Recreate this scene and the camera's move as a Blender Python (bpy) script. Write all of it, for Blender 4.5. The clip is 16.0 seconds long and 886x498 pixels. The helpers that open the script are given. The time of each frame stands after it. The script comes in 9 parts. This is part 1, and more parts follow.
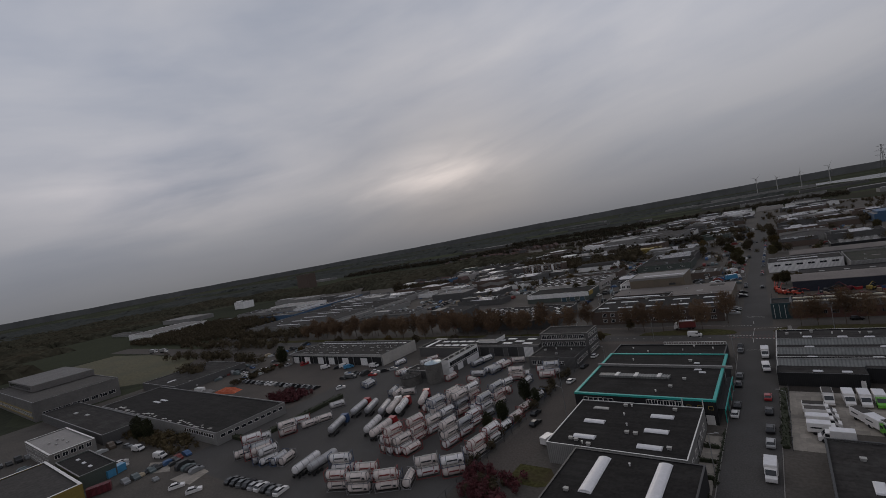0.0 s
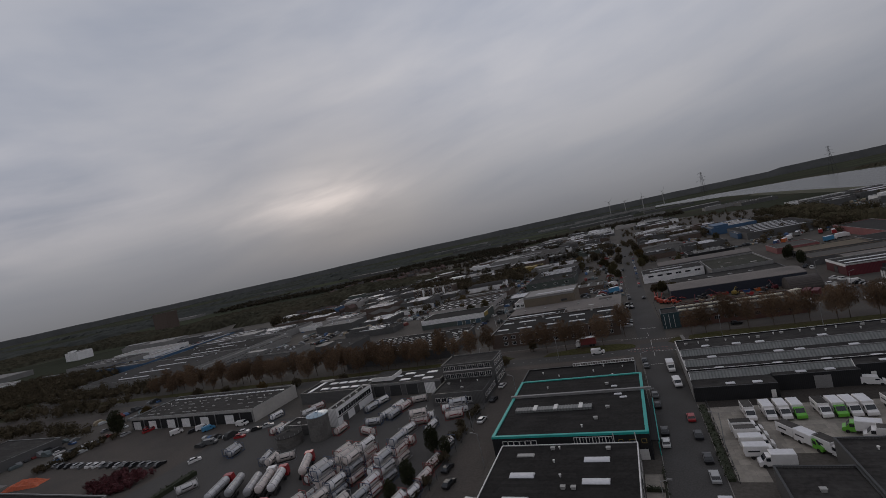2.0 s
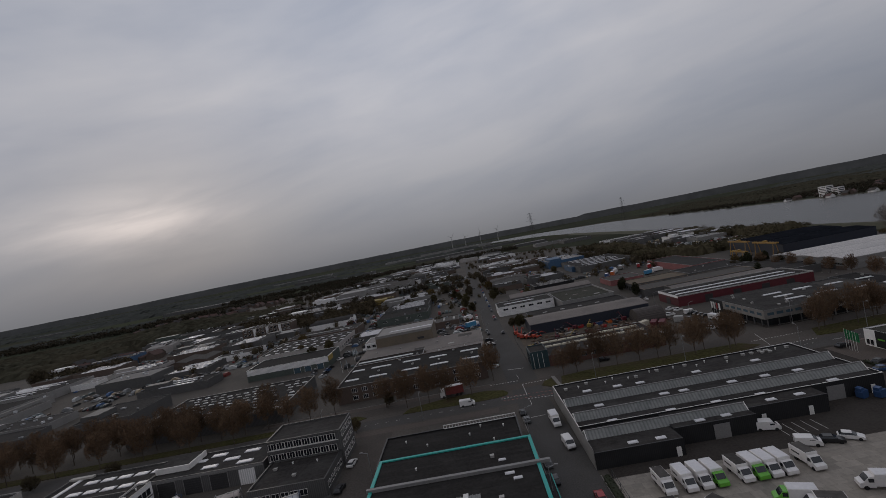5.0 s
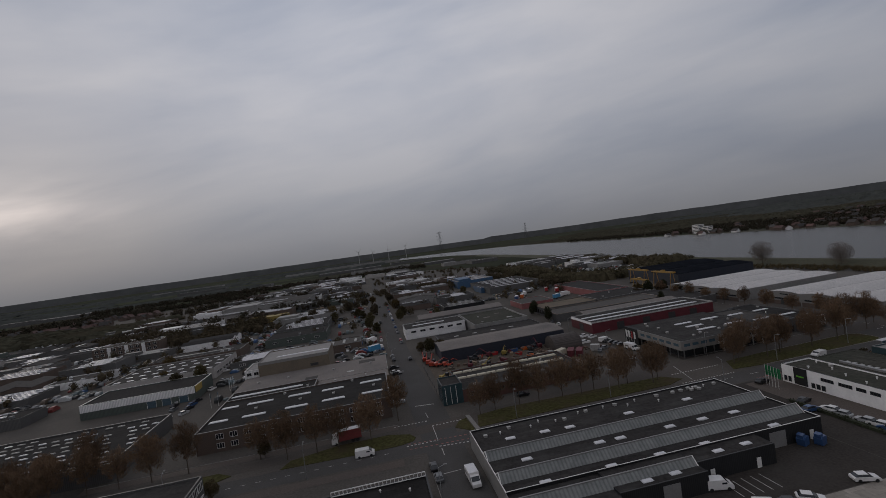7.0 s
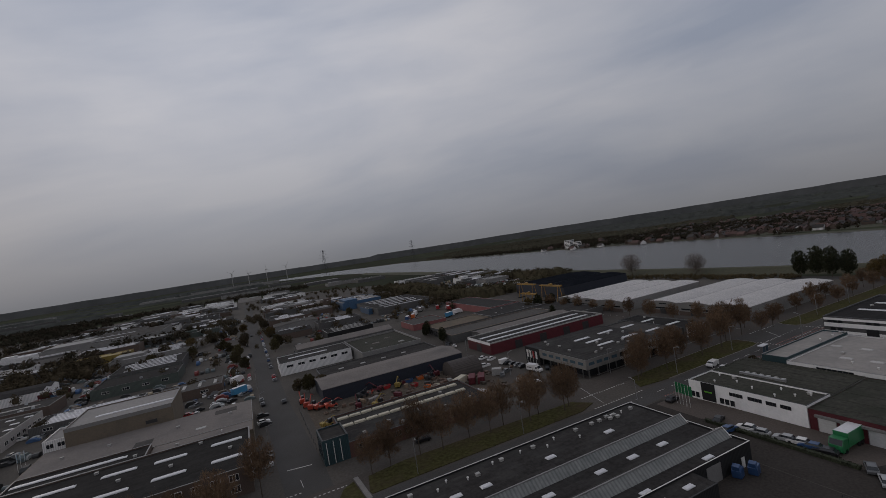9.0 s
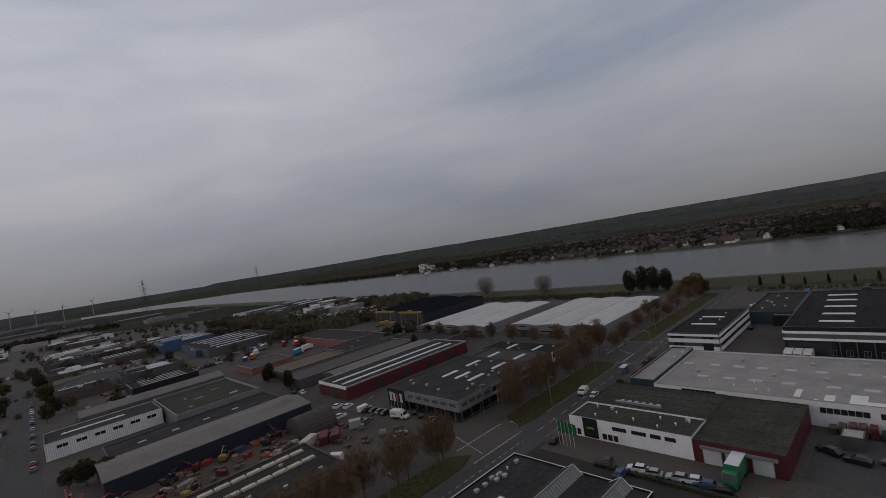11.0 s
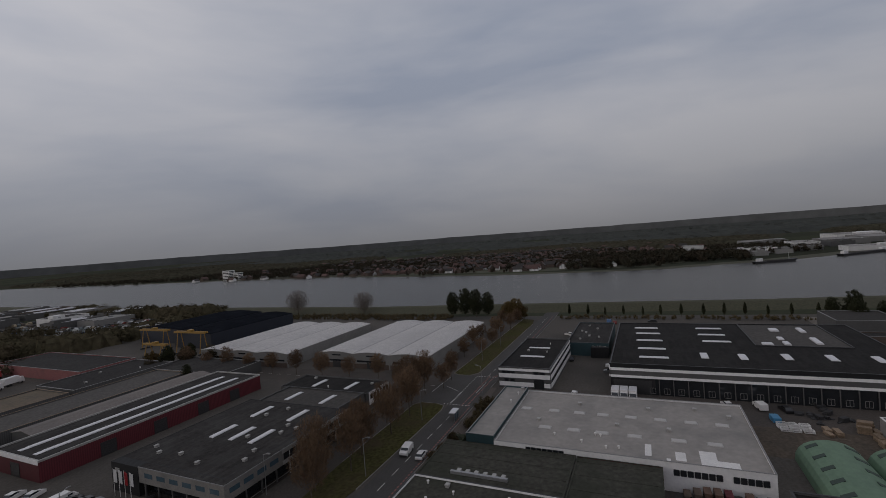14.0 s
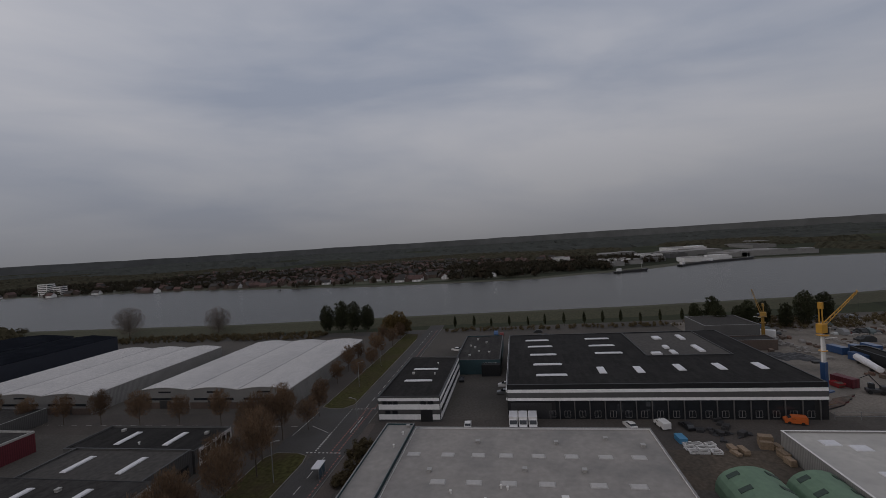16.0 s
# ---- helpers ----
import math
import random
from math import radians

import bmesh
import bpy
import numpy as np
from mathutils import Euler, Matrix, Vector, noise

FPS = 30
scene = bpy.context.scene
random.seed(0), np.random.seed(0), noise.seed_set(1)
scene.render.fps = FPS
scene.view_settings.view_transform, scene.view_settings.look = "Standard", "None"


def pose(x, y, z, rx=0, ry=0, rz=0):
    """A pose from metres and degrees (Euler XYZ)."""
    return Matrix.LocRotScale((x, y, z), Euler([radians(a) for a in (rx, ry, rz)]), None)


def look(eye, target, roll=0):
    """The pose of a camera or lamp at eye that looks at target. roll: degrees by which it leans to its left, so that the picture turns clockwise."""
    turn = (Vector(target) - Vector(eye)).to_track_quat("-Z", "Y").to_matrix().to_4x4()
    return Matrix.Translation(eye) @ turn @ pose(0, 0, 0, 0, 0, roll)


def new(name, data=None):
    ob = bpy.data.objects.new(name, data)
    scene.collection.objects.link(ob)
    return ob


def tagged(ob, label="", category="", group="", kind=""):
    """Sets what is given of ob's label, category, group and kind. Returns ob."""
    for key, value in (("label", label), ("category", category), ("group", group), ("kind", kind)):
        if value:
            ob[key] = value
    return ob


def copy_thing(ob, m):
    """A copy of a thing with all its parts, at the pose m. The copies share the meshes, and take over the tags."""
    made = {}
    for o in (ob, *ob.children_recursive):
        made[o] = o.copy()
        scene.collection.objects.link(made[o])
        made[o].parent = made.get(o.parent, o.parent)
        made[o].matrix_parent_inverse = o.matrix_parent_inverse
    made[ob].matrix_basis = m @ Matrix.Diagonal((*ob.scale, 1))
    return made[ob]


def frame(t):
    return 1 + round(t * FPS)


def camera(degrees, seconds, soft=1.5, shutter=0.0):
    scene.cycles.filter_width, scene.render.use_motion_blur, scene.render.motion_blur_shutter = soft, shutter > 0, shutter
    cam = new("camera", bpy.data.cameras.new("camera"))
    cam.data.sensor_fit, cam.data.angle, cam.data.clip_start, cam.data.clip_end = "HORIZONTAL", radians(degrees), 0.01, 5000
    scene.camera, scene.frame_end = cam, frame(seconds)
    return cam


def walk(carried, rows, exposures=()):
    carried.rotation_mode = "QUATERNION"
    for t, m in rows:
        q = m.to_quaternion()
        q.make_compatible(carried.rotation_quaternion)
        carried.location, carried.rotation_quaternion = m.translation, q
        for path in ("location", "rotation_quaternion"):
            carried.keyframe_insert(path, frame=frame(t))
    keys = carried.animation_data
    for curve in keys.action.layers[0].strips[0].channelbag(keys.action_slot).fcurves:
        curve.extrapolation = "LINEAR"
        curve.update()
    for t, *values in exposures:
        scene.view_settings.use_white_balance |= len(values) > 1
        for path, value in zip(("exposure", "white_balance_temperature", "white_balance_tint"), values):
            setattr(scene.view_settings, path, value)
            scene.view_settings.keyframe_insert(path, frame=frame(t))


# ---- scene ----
cam = camera(89.5, 16.0, soft=0.85)
METRES, EYE, TILT, LEAN, TURN = 200.0, 57.0, -1.0, 10.5, 36.87
ROWS = [
    (0.0, 0.0, 0.0, 0.0, 0.0, 0.0, -0.0),
    (0.5, -0.0008, 0.0319, -0.0019, -3.29, 0.69, 0.51),
    (1.0, -0.0011, 0.0632, -0.0029, -7.12, 1.5, 1.4),
    (1.5, 0.0009, 0.0944, -0.0031, -10.84, 2.19, 2.18),
    (2.0, 0.0036, 0.1248, -0.0032, -14.45, 2.87, 2.56),
    (2.5, 0.0089, 0.155, -0.0031, -17.82, 3.47, 2.69),
    (3.0, 0.0157, 0.1851, -0.0027, -21.01, 4.03, 2.75),
    (3.5, 0.025, 0.2147, -0.0022, -24.31, 4.58, 2.83),
    (4.0, 0.0358, 0.2438, -0.0009, -27.66, 5.1, 3.08),
    (6.5, 0.1184, 0.377, 0.009, -43.02, 7.29, 1.99),
    (7.0, 0.1398, 0.4004, 0.0115, -46.05, 7.71, 1.5),
    (7.5, 0.1623, 0.4226, 0.0148, -49.04, 8.0, 1.6),
    (8.0, 0.1855, 0.4435, 0.0181, -52.37, 8.37, 2.46),
    (8.5, 0.2096, 0.4628, 0.0221, -56.16, 8.81, 3.53),
    (9.0, 0.2348, 0.4807, 0.0264, -60.25, 9.25, 4.62),
    (11.5, 0.3768, 0.5366, 0.053, -83.1, 10.38, 9.1),
    (12.0, 0.4064, 0.5404, 0.0579, -87.44, 10.34, 9.17),
    (12.5, 0.4364, 0.5409, 0.0631, -91.16, 10.14, 8.27),
    (13.0, 0.4661, 0.5389, 0.0677, -94.79, 9.81, 7.94),
    (13.5, 0.4959, 0.5349, 0.0702, -98.17, 9.53, 7.3),
    (14.0, 0.5259, 0.529, 0.0726, -101.65, 8.83, 7.47),
    (14.5, 0.556, 0.5212, 0.0739, -105.39, 8.45, 8.16),
    (15.0, 0.5863, 0.5111, 0.0759, -109.2, 8.45, 8.01),
    (15.5, 0.6166, 0.499, 0.078, -113.07, 8.38, 8.79),
    (16.0, 0.6472, 0.4853, 0.0804, -116.78, 8.08, 9.23),
]
walk(cam, [(t, pose(0, 0, EYE, TILT, LEAN, TURN) @ pose(METRES * x, METRES * y, METRES * z, 90 + pitch, roll, yaw)) for t, x, y, z, yaw, pitch, roll in ROWS])

# ---- sky and light ----
SUN_AZ, SUN_EL = radians(123.5), radians(9.0)


def build_world():
    w = bpy.data.worlds.new("overcast_sky")
    scene.world = w
    w.use_nodes = True
    t = w.node_tree
    t.nodes.clear()
    N, L = t.nodes.new, t.links.new

    def math_node(op, a, b=None, c=None):
        n = N("ShaderNodeMath")
        n.operation = op
        for i, v in enumerate((a, b, c)):
            if v is None:
                continue
            if isinstance(v, (int, float)):
                n.inputs[i].default_value = v
            else:
                L(v, n.inputs[i])
        return n.outputs[0]

    def mix(fac, a, b, kind="MIX"):
        n = N("ShaderNodeMix")
        n.data_type, n.blend_type = "RGBA", kind
        for sock, v in ((n.inputs[0], fac), (n.inputs[6], a), (n.inputs[7], b)):
            if isinstance(v, (int, float)):
                sock.default_value = v
            elif isinstance(v, tuple):
                sock.default_value = (*v, 1)
            else:
                L(v, sock)
        return n.outputs[2]

    co = N("ShaderNodeTexCoord").outputs["Generated"]
    sep = N("ShaderNodeSeparateXYZ")
    L(co, sep.inputs[0])
    up = math_node("MAXIMUM", sep.outputs[2], 0.0)
    # layers of cloud that run almost level round the sky, rising a little towards the east
    def layered(tilt, squash):
        lean = N("ShaderNodeVectorMath")
        lean.operation = "DOT_PRODUCT"
        L(co, lean.inputs[0])
        lean.inputs[1].default_value = (-tilt * math.cos(radians(25)), -tilt * math.sin(radians(25)), squash)
        c3 = N("ShaderNodeCombineXYZ")
        L(sep.outputs[0], c3.inputs[0]), L(sep.outputs[1], c3.inputs[1]), L(lean.outputs["Value"], c3.inputs[2])
        return c3.outputs[0]

    big = N("ShaderNodeTexNoise")
    big.inputs["Scale"].default_value, big.inputs["Detail"].default_value = 1.5, 5
    big.inputs["Roughness"].default_value, big.inputs["Distortion"].default_value = 0.5, 0.35
    L(layered(0.5, 3.4), big.inputs["Vector"])
    small = N("ShaderNodeTexNoise")
    small.inputs["Scale"].default_value, small.inputs["Detail"].default_value = 3.2, 6
    small.inputs["Distortion"].default_value = 0.4
    L(layered(0.75, 4.6), small.inputs["Vector"])
    dens = math_node("ADD", math_node("MULTIPLY", big.outputs[0], 0.8), math_node("MULTIPLY", small.outputs[0], 0.2))
    ramp = N("ShaderNodeValToRGB")
    e = ramp.color_ramp.elements
    e[0].position, e[0].color = 0.34, (0.28, 0.312, 0.392, 1)
    e[1].position, e[1].color = 0.66, (0.475, 0.477, 0.518, 1)
    m = e.new(0.5)
    m.color = (0.385, 0.402, 0.462, 1)
    L(dens, ramp.inputs[0])
    sky = N("ShaderNodeTexSky")
    sky.sky_type, sky.sun_disc = "NISHITA", False
    sky.sun_elevation, sky.sun_rotation = SUN_EL, radians(90) - SUN_AZ
    sky.dust_density = 3.0
    blue = mix(1.0, sky.outputs[0], (0.06, 0.06, 0.06), "MULTIPLY")
    cloud = mix(0.97, blue, ramp.outputs[0])
    # the deck is thinner, so brighter, in two broad quarters of the sky
    thin = []
    for way, power, gain in (((0.0, 0.87, 0.5), 7.0, 0.2), ((-0.92, 0.0, 0.38), 7.0, 0.16)):
        d = N("ShaderNodeVectorMath")
        d.operation = "DOT_PRODUCT"
        L(co, d.inputs[0])
        d.inputs[1].default_value = way
        thin.append(math_node("MULTIPLY", math_node("POWER", math_node("MAXIMUM", d.outputs["Value"], 0.0), power), gain))
    level = math_node("ADD", math_node("ADD", thin[0], thin[1]), 0.95)
    grey = N("ShaderNodeCombineColor")
    for i in range(3):
        L(level, grey.inputs[i])
    cloud = mix(1.0, cloud, grey.outputs[0], "MULTIPLY")
    # thicker murk low down
    low = math_node("POWER", math_node("SUBTRACT", 1.0, math_node("MINIMUM", math_node("MULTIPLY", up, 1.9), 1.0)), 2.6)
    cloud = mix(math_node("MULTIPLY", low, 0.9), cloud, (0.158, 0.158, 0.166))
    # brighter cloud in front of the hidden sun, uneven with the deck
    dot = N("ShaderNodeVectorMath")
    dot.operation = "DOT_PRODUCT"
    L(co, dot.inputs[0])
    el = radians(9.5)
    dot.inputs[1].default_value = (math.cos(SUN_AZ + 0.05) * math.cos(el), math.sin(SUN_AZ + 0.05) * math.cos(el), math.sin(el))
    glow = math_node("POWER", math_node("MAXIMUM", dot.outputs["Value"], 0.0), 75.0)
    band = math_node("SUBTRACT", 1.0, math_node("MINIMUM", math_node("MULTIPLY", math_node("ABSOLUTE", math_node("SUBTRACT", sep.outputs[2], 0.145)), 13.0), 1.0))
    patch = math_node("MULTIPLY", math_node("MULTIPLY", glow, band), math_node("MAXIMUM", math_node("MULTIPLY", math_node("SUBTRACT", small.outputs[0], 0.3), 1.0), 0.08))
    side = N("ShaderNodeVectorMath")
    side.operation = "DOT_PRODUCT"
    L(co, side.inputs[0])
    side.inputs[1].default_value = (math.cos(radians(158)) * 0.98, math.sin(radians(158)) * 0.98, 0.19)
    level2 = math_node("SUBTRACT", 1.0, math_node("MINIMUM", math_node("MULTIPLY", math_node("ABSOLUTE", math_node("SUBTRACT", sep.outputs[2], 0.2)), 7.0), 1.0))
    faint = math_node("MULTIPLY", math_node("MULTIPLY", math_node("POWER", math_node("MAXIMUM", side.outputs["Value"], 0.0), 26.0), level2), math_node("MULTIPLY", math_node("SUBTRACT", small.outputs[0], 0.2), 0.42))
    patch = math_node("ADD", patch, faint)
    lit = mix(1.0, cloud, mix(patch, (0, 0, 0), (1.0, 0.84, 0.74)), "ADD")
    bg = N("ShaderNodeBackground")
    bg.inputs[1].default_value = 1.0
    L(lit, bg.inputs[0])
    out = N("ShaderNodeOutputWorld")
    L(bg.outputs[0], out.inputs[0])


build_world()
sun_data = bpy.data.lights.new("sun", "SUN")
sun_data.energy, sun_data.angle, sun_data.color = 0.3, radians(25), (1.0, 0.9, 0.8)
sun = new("sun", sun_data)
sun.matrix_world = look((0, 0, 300), (-math.cos(SUN_AZ), -math.sin(SUN_AZ), 300 - math.tan(radians(16))))

# ---- materials ----
MATS = {}


def mat(name, col, rough=0.8, metal=0.0, fine=6.0, coarse=0.15, vary=0.25, stain=0.25, bump=0.15, ribs=0.0, rib_axis="X", tint=None, rnd=0.0, spec=0.4, brick=None, coat=0.0):
    """A surface with grain at one scale, stains at a coarser one, and a fine relief."""
    m = bpy.data.materials.new(name)
    MATS[name] = m
    col = (col[0] * 1.035, col[1] * 0.985, col[2] * 0.945)
    m.use_nodes = True
    t = m.node_tree
    N, L = t.nodes.new, t.links.new
    b = t.nodes["Principled BSDF"]
    b.inputs["Roughness"].default_value, b.inputs["Metallic"].default_value = rough, metal
    b.inputs["Specular IOR Level"].default_value = spec
    b.inputs["Coat Weight"].default_value = coat
    geo = N("ShaderNodeNewGeometry").outputs["Position"]
    n1, n2 = N("ShaderNodeTexNoise"), N("ShaderNodeTexNoise")
    n1.inputs["Scale"].default_value, n1.inputs["Detail"].default_value = fine, 4
    n2.inputs["Scale"].default_value, n2.inputs["Detail"].default_value = coarse, 5
    n2.inputs["Roughness"].default_value = 0.65
    L(geo, n1.inputs["Vector"]), L(geo, n2.inputs["Vector"])

    def mix(fac, a, b2, kind="MIX"):
        n = N("ShaderNodeMix")
        n.data_type, n.blend_type = "RGBA", kind
        for sock, v in ((n.inputs[0], fac), (n.inputs[6], a), (n.inputs[7], b2)):
            if isinstance(v, (int, float)):
                sock.default_value = v
            elif isinstance(v, tuple):
                sock.default_value = (*v, 1)
            else:
                L(v, sock)
        return n.outputs[2]

    def ramp(src, lo, hi):
        n = N("ShaderNodeMapRange")
        n.inputs["From Min"].default_value, n.inputs["From Max"].default_value = lo, hi
        L(src, n.inputs["Value"])
        return n.outputs[0]

    dark = tuple(c * (1 - vary) for c in col)
    light = tuple(min(1, c * (1 + vary)) for c in col)
    base = mix(ramp(n1.outputs[0], 0.3, 0.7), dark, light)
    st = tint or tuple(c * 0.55 + 0.01 for c in col)
    sf = N("ShaderNodeMath")
    sf.operation = "MULTIPLY"
    L(ramp(n2.outputs[0], 0.45, 0.72), sf.inputs[0])
    sf.inputs[1].default_value = stain
    base = mix(sf.outputs[0], base, st)
    if rnd:
        info = N("ShaderNodeObjectInfo")
        hs = N("ShaderNodeHueSaturation")
        L(base, hs.inputs["Color"])
        mr = N("ShaderNodeMapRange")
        mr.inputs["To Min"].default_value, mr.inputs["To Max"].default_value = 1 - rnd, 1 + rnd
        L(info.outputs["Random"], mr.inputs["Value"])
        L(mr.outputs[0], hs.inputs["Value"])
        base = hs.outputs[0]
    height = n1.outputs[0]
    if brick:
        bk = N("ShaderNodeTexBrick")
        bk.inputs["Scale"].default_value = 1.0
        bk.inputs["Brick Width"].default_value, bk.inputs["Row Height"].default_value = brick
        bk.inputs["Mortar Size"].default_value = 0.015
        bk.inputs["Color1"].default_value = (0.8, 0.8, 0.8, 1)
        bk.inputs["Color2"].default_value = (1.1, 1.1, 1.1, 1)
        bk.inputs["Mortar"].default_value = (0.62, 0.62, 0.62, 1)
        L(geo, bk.inputs["Vector"])
        base = mix(1.0, base, bk.outputs["Color"], "MULTIPLY")
    if ribs:
        wv = N("ShaderNodeTexWave")
        wv.bands_direction = rib_axis
        wv.inputs["Scale"].default_value = 0.314 / ribs
        L(geo, wv.inputs["Vector"])
        base = mix(ramp(wv.outputs[1], 0.2, 0.6), mix(1.0, base, (0.72, 0.72, 0.72), "MULTIPLY"), base)
        height = wv.outputs[1]
    L(base, b.inputs["Base Color"])
    if bump:
        bp = N("ShaderNodeBump")
        bp.inputs["Strength"].default_value, bp.inputs["Distance"].default_value = bump, 0.05
        L(height, bp.inputs["Height"])
        L(bp.outputs[0], b.inputs["Normal"])
    return m


def field_material():
    """Open land: a patchwork of meadows, ploughed plots and scrub."""
    m = mat("open_land", (0.056, 0.058, 0.042), 0.95, spec=0.0, fine=0.25, coarse=0.01, vary=0.3, stain=0.5, bump=0.0, tint=(0.035, 0.038, 0.025))
    t = m.node_tree
    N, L = t.nodes.new, t.links.new
    b = t.nodes["Principled BSDF"]
    old = b.inputs["Base Color"].links[0].from_socket
    mp = N("ShaderNodeMapping")
    mp.inputs["Scale"].default_value = (0.0035, 0.007, 1)
    mp.inputs["Rotation"].default_value = (0, 0, 0.5)
    L(N("ShaderNodeNewGeometry").outputs["Position"], mp.inputs[0])
    v = N("ShaderNodeTexVoronoi")
    v.distance, v.inputs["Scale"].default_value = "CHEBYCHEV", 1.0
    L(mp.outputs[0], v.inputs["Vector"])
    r = N("ShaderNodeValToRGB")
    r.color_ramp.interpolation = "CONSTANT"
    e = r.color_ramp.elements
    e[0].position, e[0].color = 0.0, (0.044, 0.048, 0.036, 1)
    e[1].position, e[1].color = 0.35, (0.056, 0.061, 0.042, 1)
    for p, c in ((0.55, (0.058, 0.053, 0.042, 1)), (0.7, (0.07, 0.076, 0.05, 1)), (0.85, (0.036, 0.039, 0.03, 1))):
        e.new(p).color = c
    sepn = N("ShaderNodeSeparateColor")
    L(v.outputs["Color"], sepn.inputs[0])
    L(sepn.outputs[0], r.inputs[0])
    mx = N("ShaderNodeMix")
    mx.data_type = "RGBA"
    mx.inputs[0].default_value = 0.65
    L(old, mx.inputs[6]), L(r.outputs[0], mx.inputs[7])
    L(mx.outputs[2], b.inputs["Base Color"])


field_material()
mat("estate_paving", (0.088, 0.081, 0.073), 0.95, spec=0.15, fine=1.5, coarse=0.04, vary=0.2, stain=0.6, bump=0.1, tint=(0.045, 0.042, 0.038))
mat("asphalt", (0.07, 0.068, 0.066), 0.95, spec=0.15, fine=3, coarse=0.08, vary=0.2, stain=0.6, bump=0.1, tint=(0.09, 0.086, 0.082))
mat("asphalt_old", (0.082, 0.073, 0.066), 0.95, spec=0.15, fine=2, coarse=0.06, vary=0.2, stain=0.6, bump=0.1, tint=(0.05, 0.046, 0.043))
mat("yard_concrete", (0.27, 0.25, 0.22), 0.9, fine=1.2, coarse=0.12, vary=0.12, stain=0.5, bump=0.08, tint=(0.15, 0.135, 0.12), brick=(2.0, 2.0))
mat("asphalt_dark", (0.045, 0.04, 0.036), 0.95, spec=0.12, fine=2, coarse=0.12, vary=0.25, stain=0.8, bump=0.1, tint=(0.06, 0.053, 0.047))
mat("dirt_yard", (0.1, 0.083, 0.066), 0.95, spec=0.1, fine=1.2, coarse=0.1, vary=0.3, stain=0.7, bump=0.15, tint=(0.055, 0.048, 0.042))
mat("brick_paving", (0.085, 0.07, 0.06), 0.9, fine=3, coarse=0.1, vary=0.25, stain=0.5, tint=(0.06, 0.05, 0.045))
mat("grass", (0.056, 0.055, 0.022), 0.95, spec=0.05, fine=1.2, coarse=0.09, vary=0.4, stain=0.9, bump=0.3, tint=(0.068, 0.05, 0.032))
mat("dike_grass", (0.056, 0.056, 0.032), 0.95, fine=0.8, coarse=0.02, vary=0.25, stain=0.6, bump=0.2, tint=(0.05, 0.044, 0.026))
mat("dry_grass", (0.08, 0.072, 0.036), 0.95, fine=0.4, coarse=0.03, vary=0.3, stain=0.7, bump=0.2, tint=(0.05, 0.055, 0.03))
mat("hedge_leaf", (0.03, 0.036, 0.018), 0.9, fine=4, coarse=0.5, vary=0.4, stain=0.4, bump=0.6)
mat("white_line", (0.5, 0.5, 0.48), 0.8, vary=0.15, stain=0.5, bump=0)
mat("red_line", (0.3, 0.12, 0.1), 0.8, vary=0.15, stain=0.4, bump=0)
mat("kerb_stone", (0.22, 0.21, 0.2), 0.9, fine=4)
mat("felt_black", (0.022, 0.021, 0.0205), 0.95, spec=0.12, fine=1.5, coarse=0.16, vary=0.25, stain=0.8, bump=0.1, tint=(0.034, 0.032, 0.03), brick=(6.0, 1.0))
mat("felt_dark", (0.038, 0.036, 0.035), 0.95, spec=0.12, fine=1.2, coarse=0.14, vary=0.3, stain=0.95, bump=0.1, tint=(0.06, 0.057, 0.053), brick=(8.0, 1.0))
mat("felt_moss", (0.052, 0.052, 0.044), 0.95, spec=0.12, fine=1.2, coarse=0.14, vary=0.3, stain=0.9, bump=0.15, tint=(0.034, 0.037, 0.026))
mat("fibre_sheet", (0.185, 0.17, 0.16), 0.9, spec=0.15, fine=1.5, coarse=0.1, vary=0.15, stain=0.7, bump=0.2, tint=(0.12, 0.11, 0.105))
mat("membrane_grey", (0.275, 0.26, 0.243), 0.75, fine=0.8, coarse=0.12, vary=0.1, stain=0.8, bump=0.05, tint=(0.18, 0.168, 0.155))
mat("roof_light", (0.23, 0.225, 0.22), 0.9, spec=0.15, fine=1, coarse=0.08, vary=0.12, stain=0.5, bump=0.1, tint=(0.18, 0.17, 0.16), rnd=0.2)
mat("roof_mid", (0.082, 0.079, 0.076), 0.95, spec=0.05, fine=1, coarse=0.08, vary=0.2, stain=0.6, bump=0.1, tint=(0.07, 0.066, 0.062), rnd=0.3)
mat("roof_dark", (0.043, 0.042, 0.042), 0.95, spec=0.05, fine=1, coarse=0.08, vary=0.25, stain=0.6, bump=0.1, tint=(0.06, 0.057, 0.054), rnd=0.3)
mat("roof_navy", (0.013, 0.015, 0.02), 0.9, spec=0.0, fine=1, coarse=0.1, vary=0.2, stain=0.5, bump=0.3, ribs=0.6, tint=(0.03, 0.033, 0.04))
mat("wall_faded_red", (0.23, 0.085, 0.085), 0.8, fine=2, coarse=0.2, vary=0.12, stain=0.5, bump=0.1, tint=(0.1, 0.05, 0.05))
mat("yard_worn", (0.2, 0.182, 0.16), 0.95, spec=0.1, fine=1.5, coarse=0.07, vary=0.2, stain=0.7, bump=0.1, tint=(0.085, 0.077, 0.068))
mat("roof_brown", (0.12, 0.095, 0.065), 0.9, fine=1, coarse=0.1, vary=0.2, stain=0.6, bump=0.1, tint=(0.06, 0.055, 0.045))
mat("corrugated_grey", (0.15, 0.145, 0.14), 0.75, fine=1, coarse=0.1, vary=0.12, stain=0.6, bump=0.5, ribs=0.5, tint=(0.08, 0.075, 0.07))
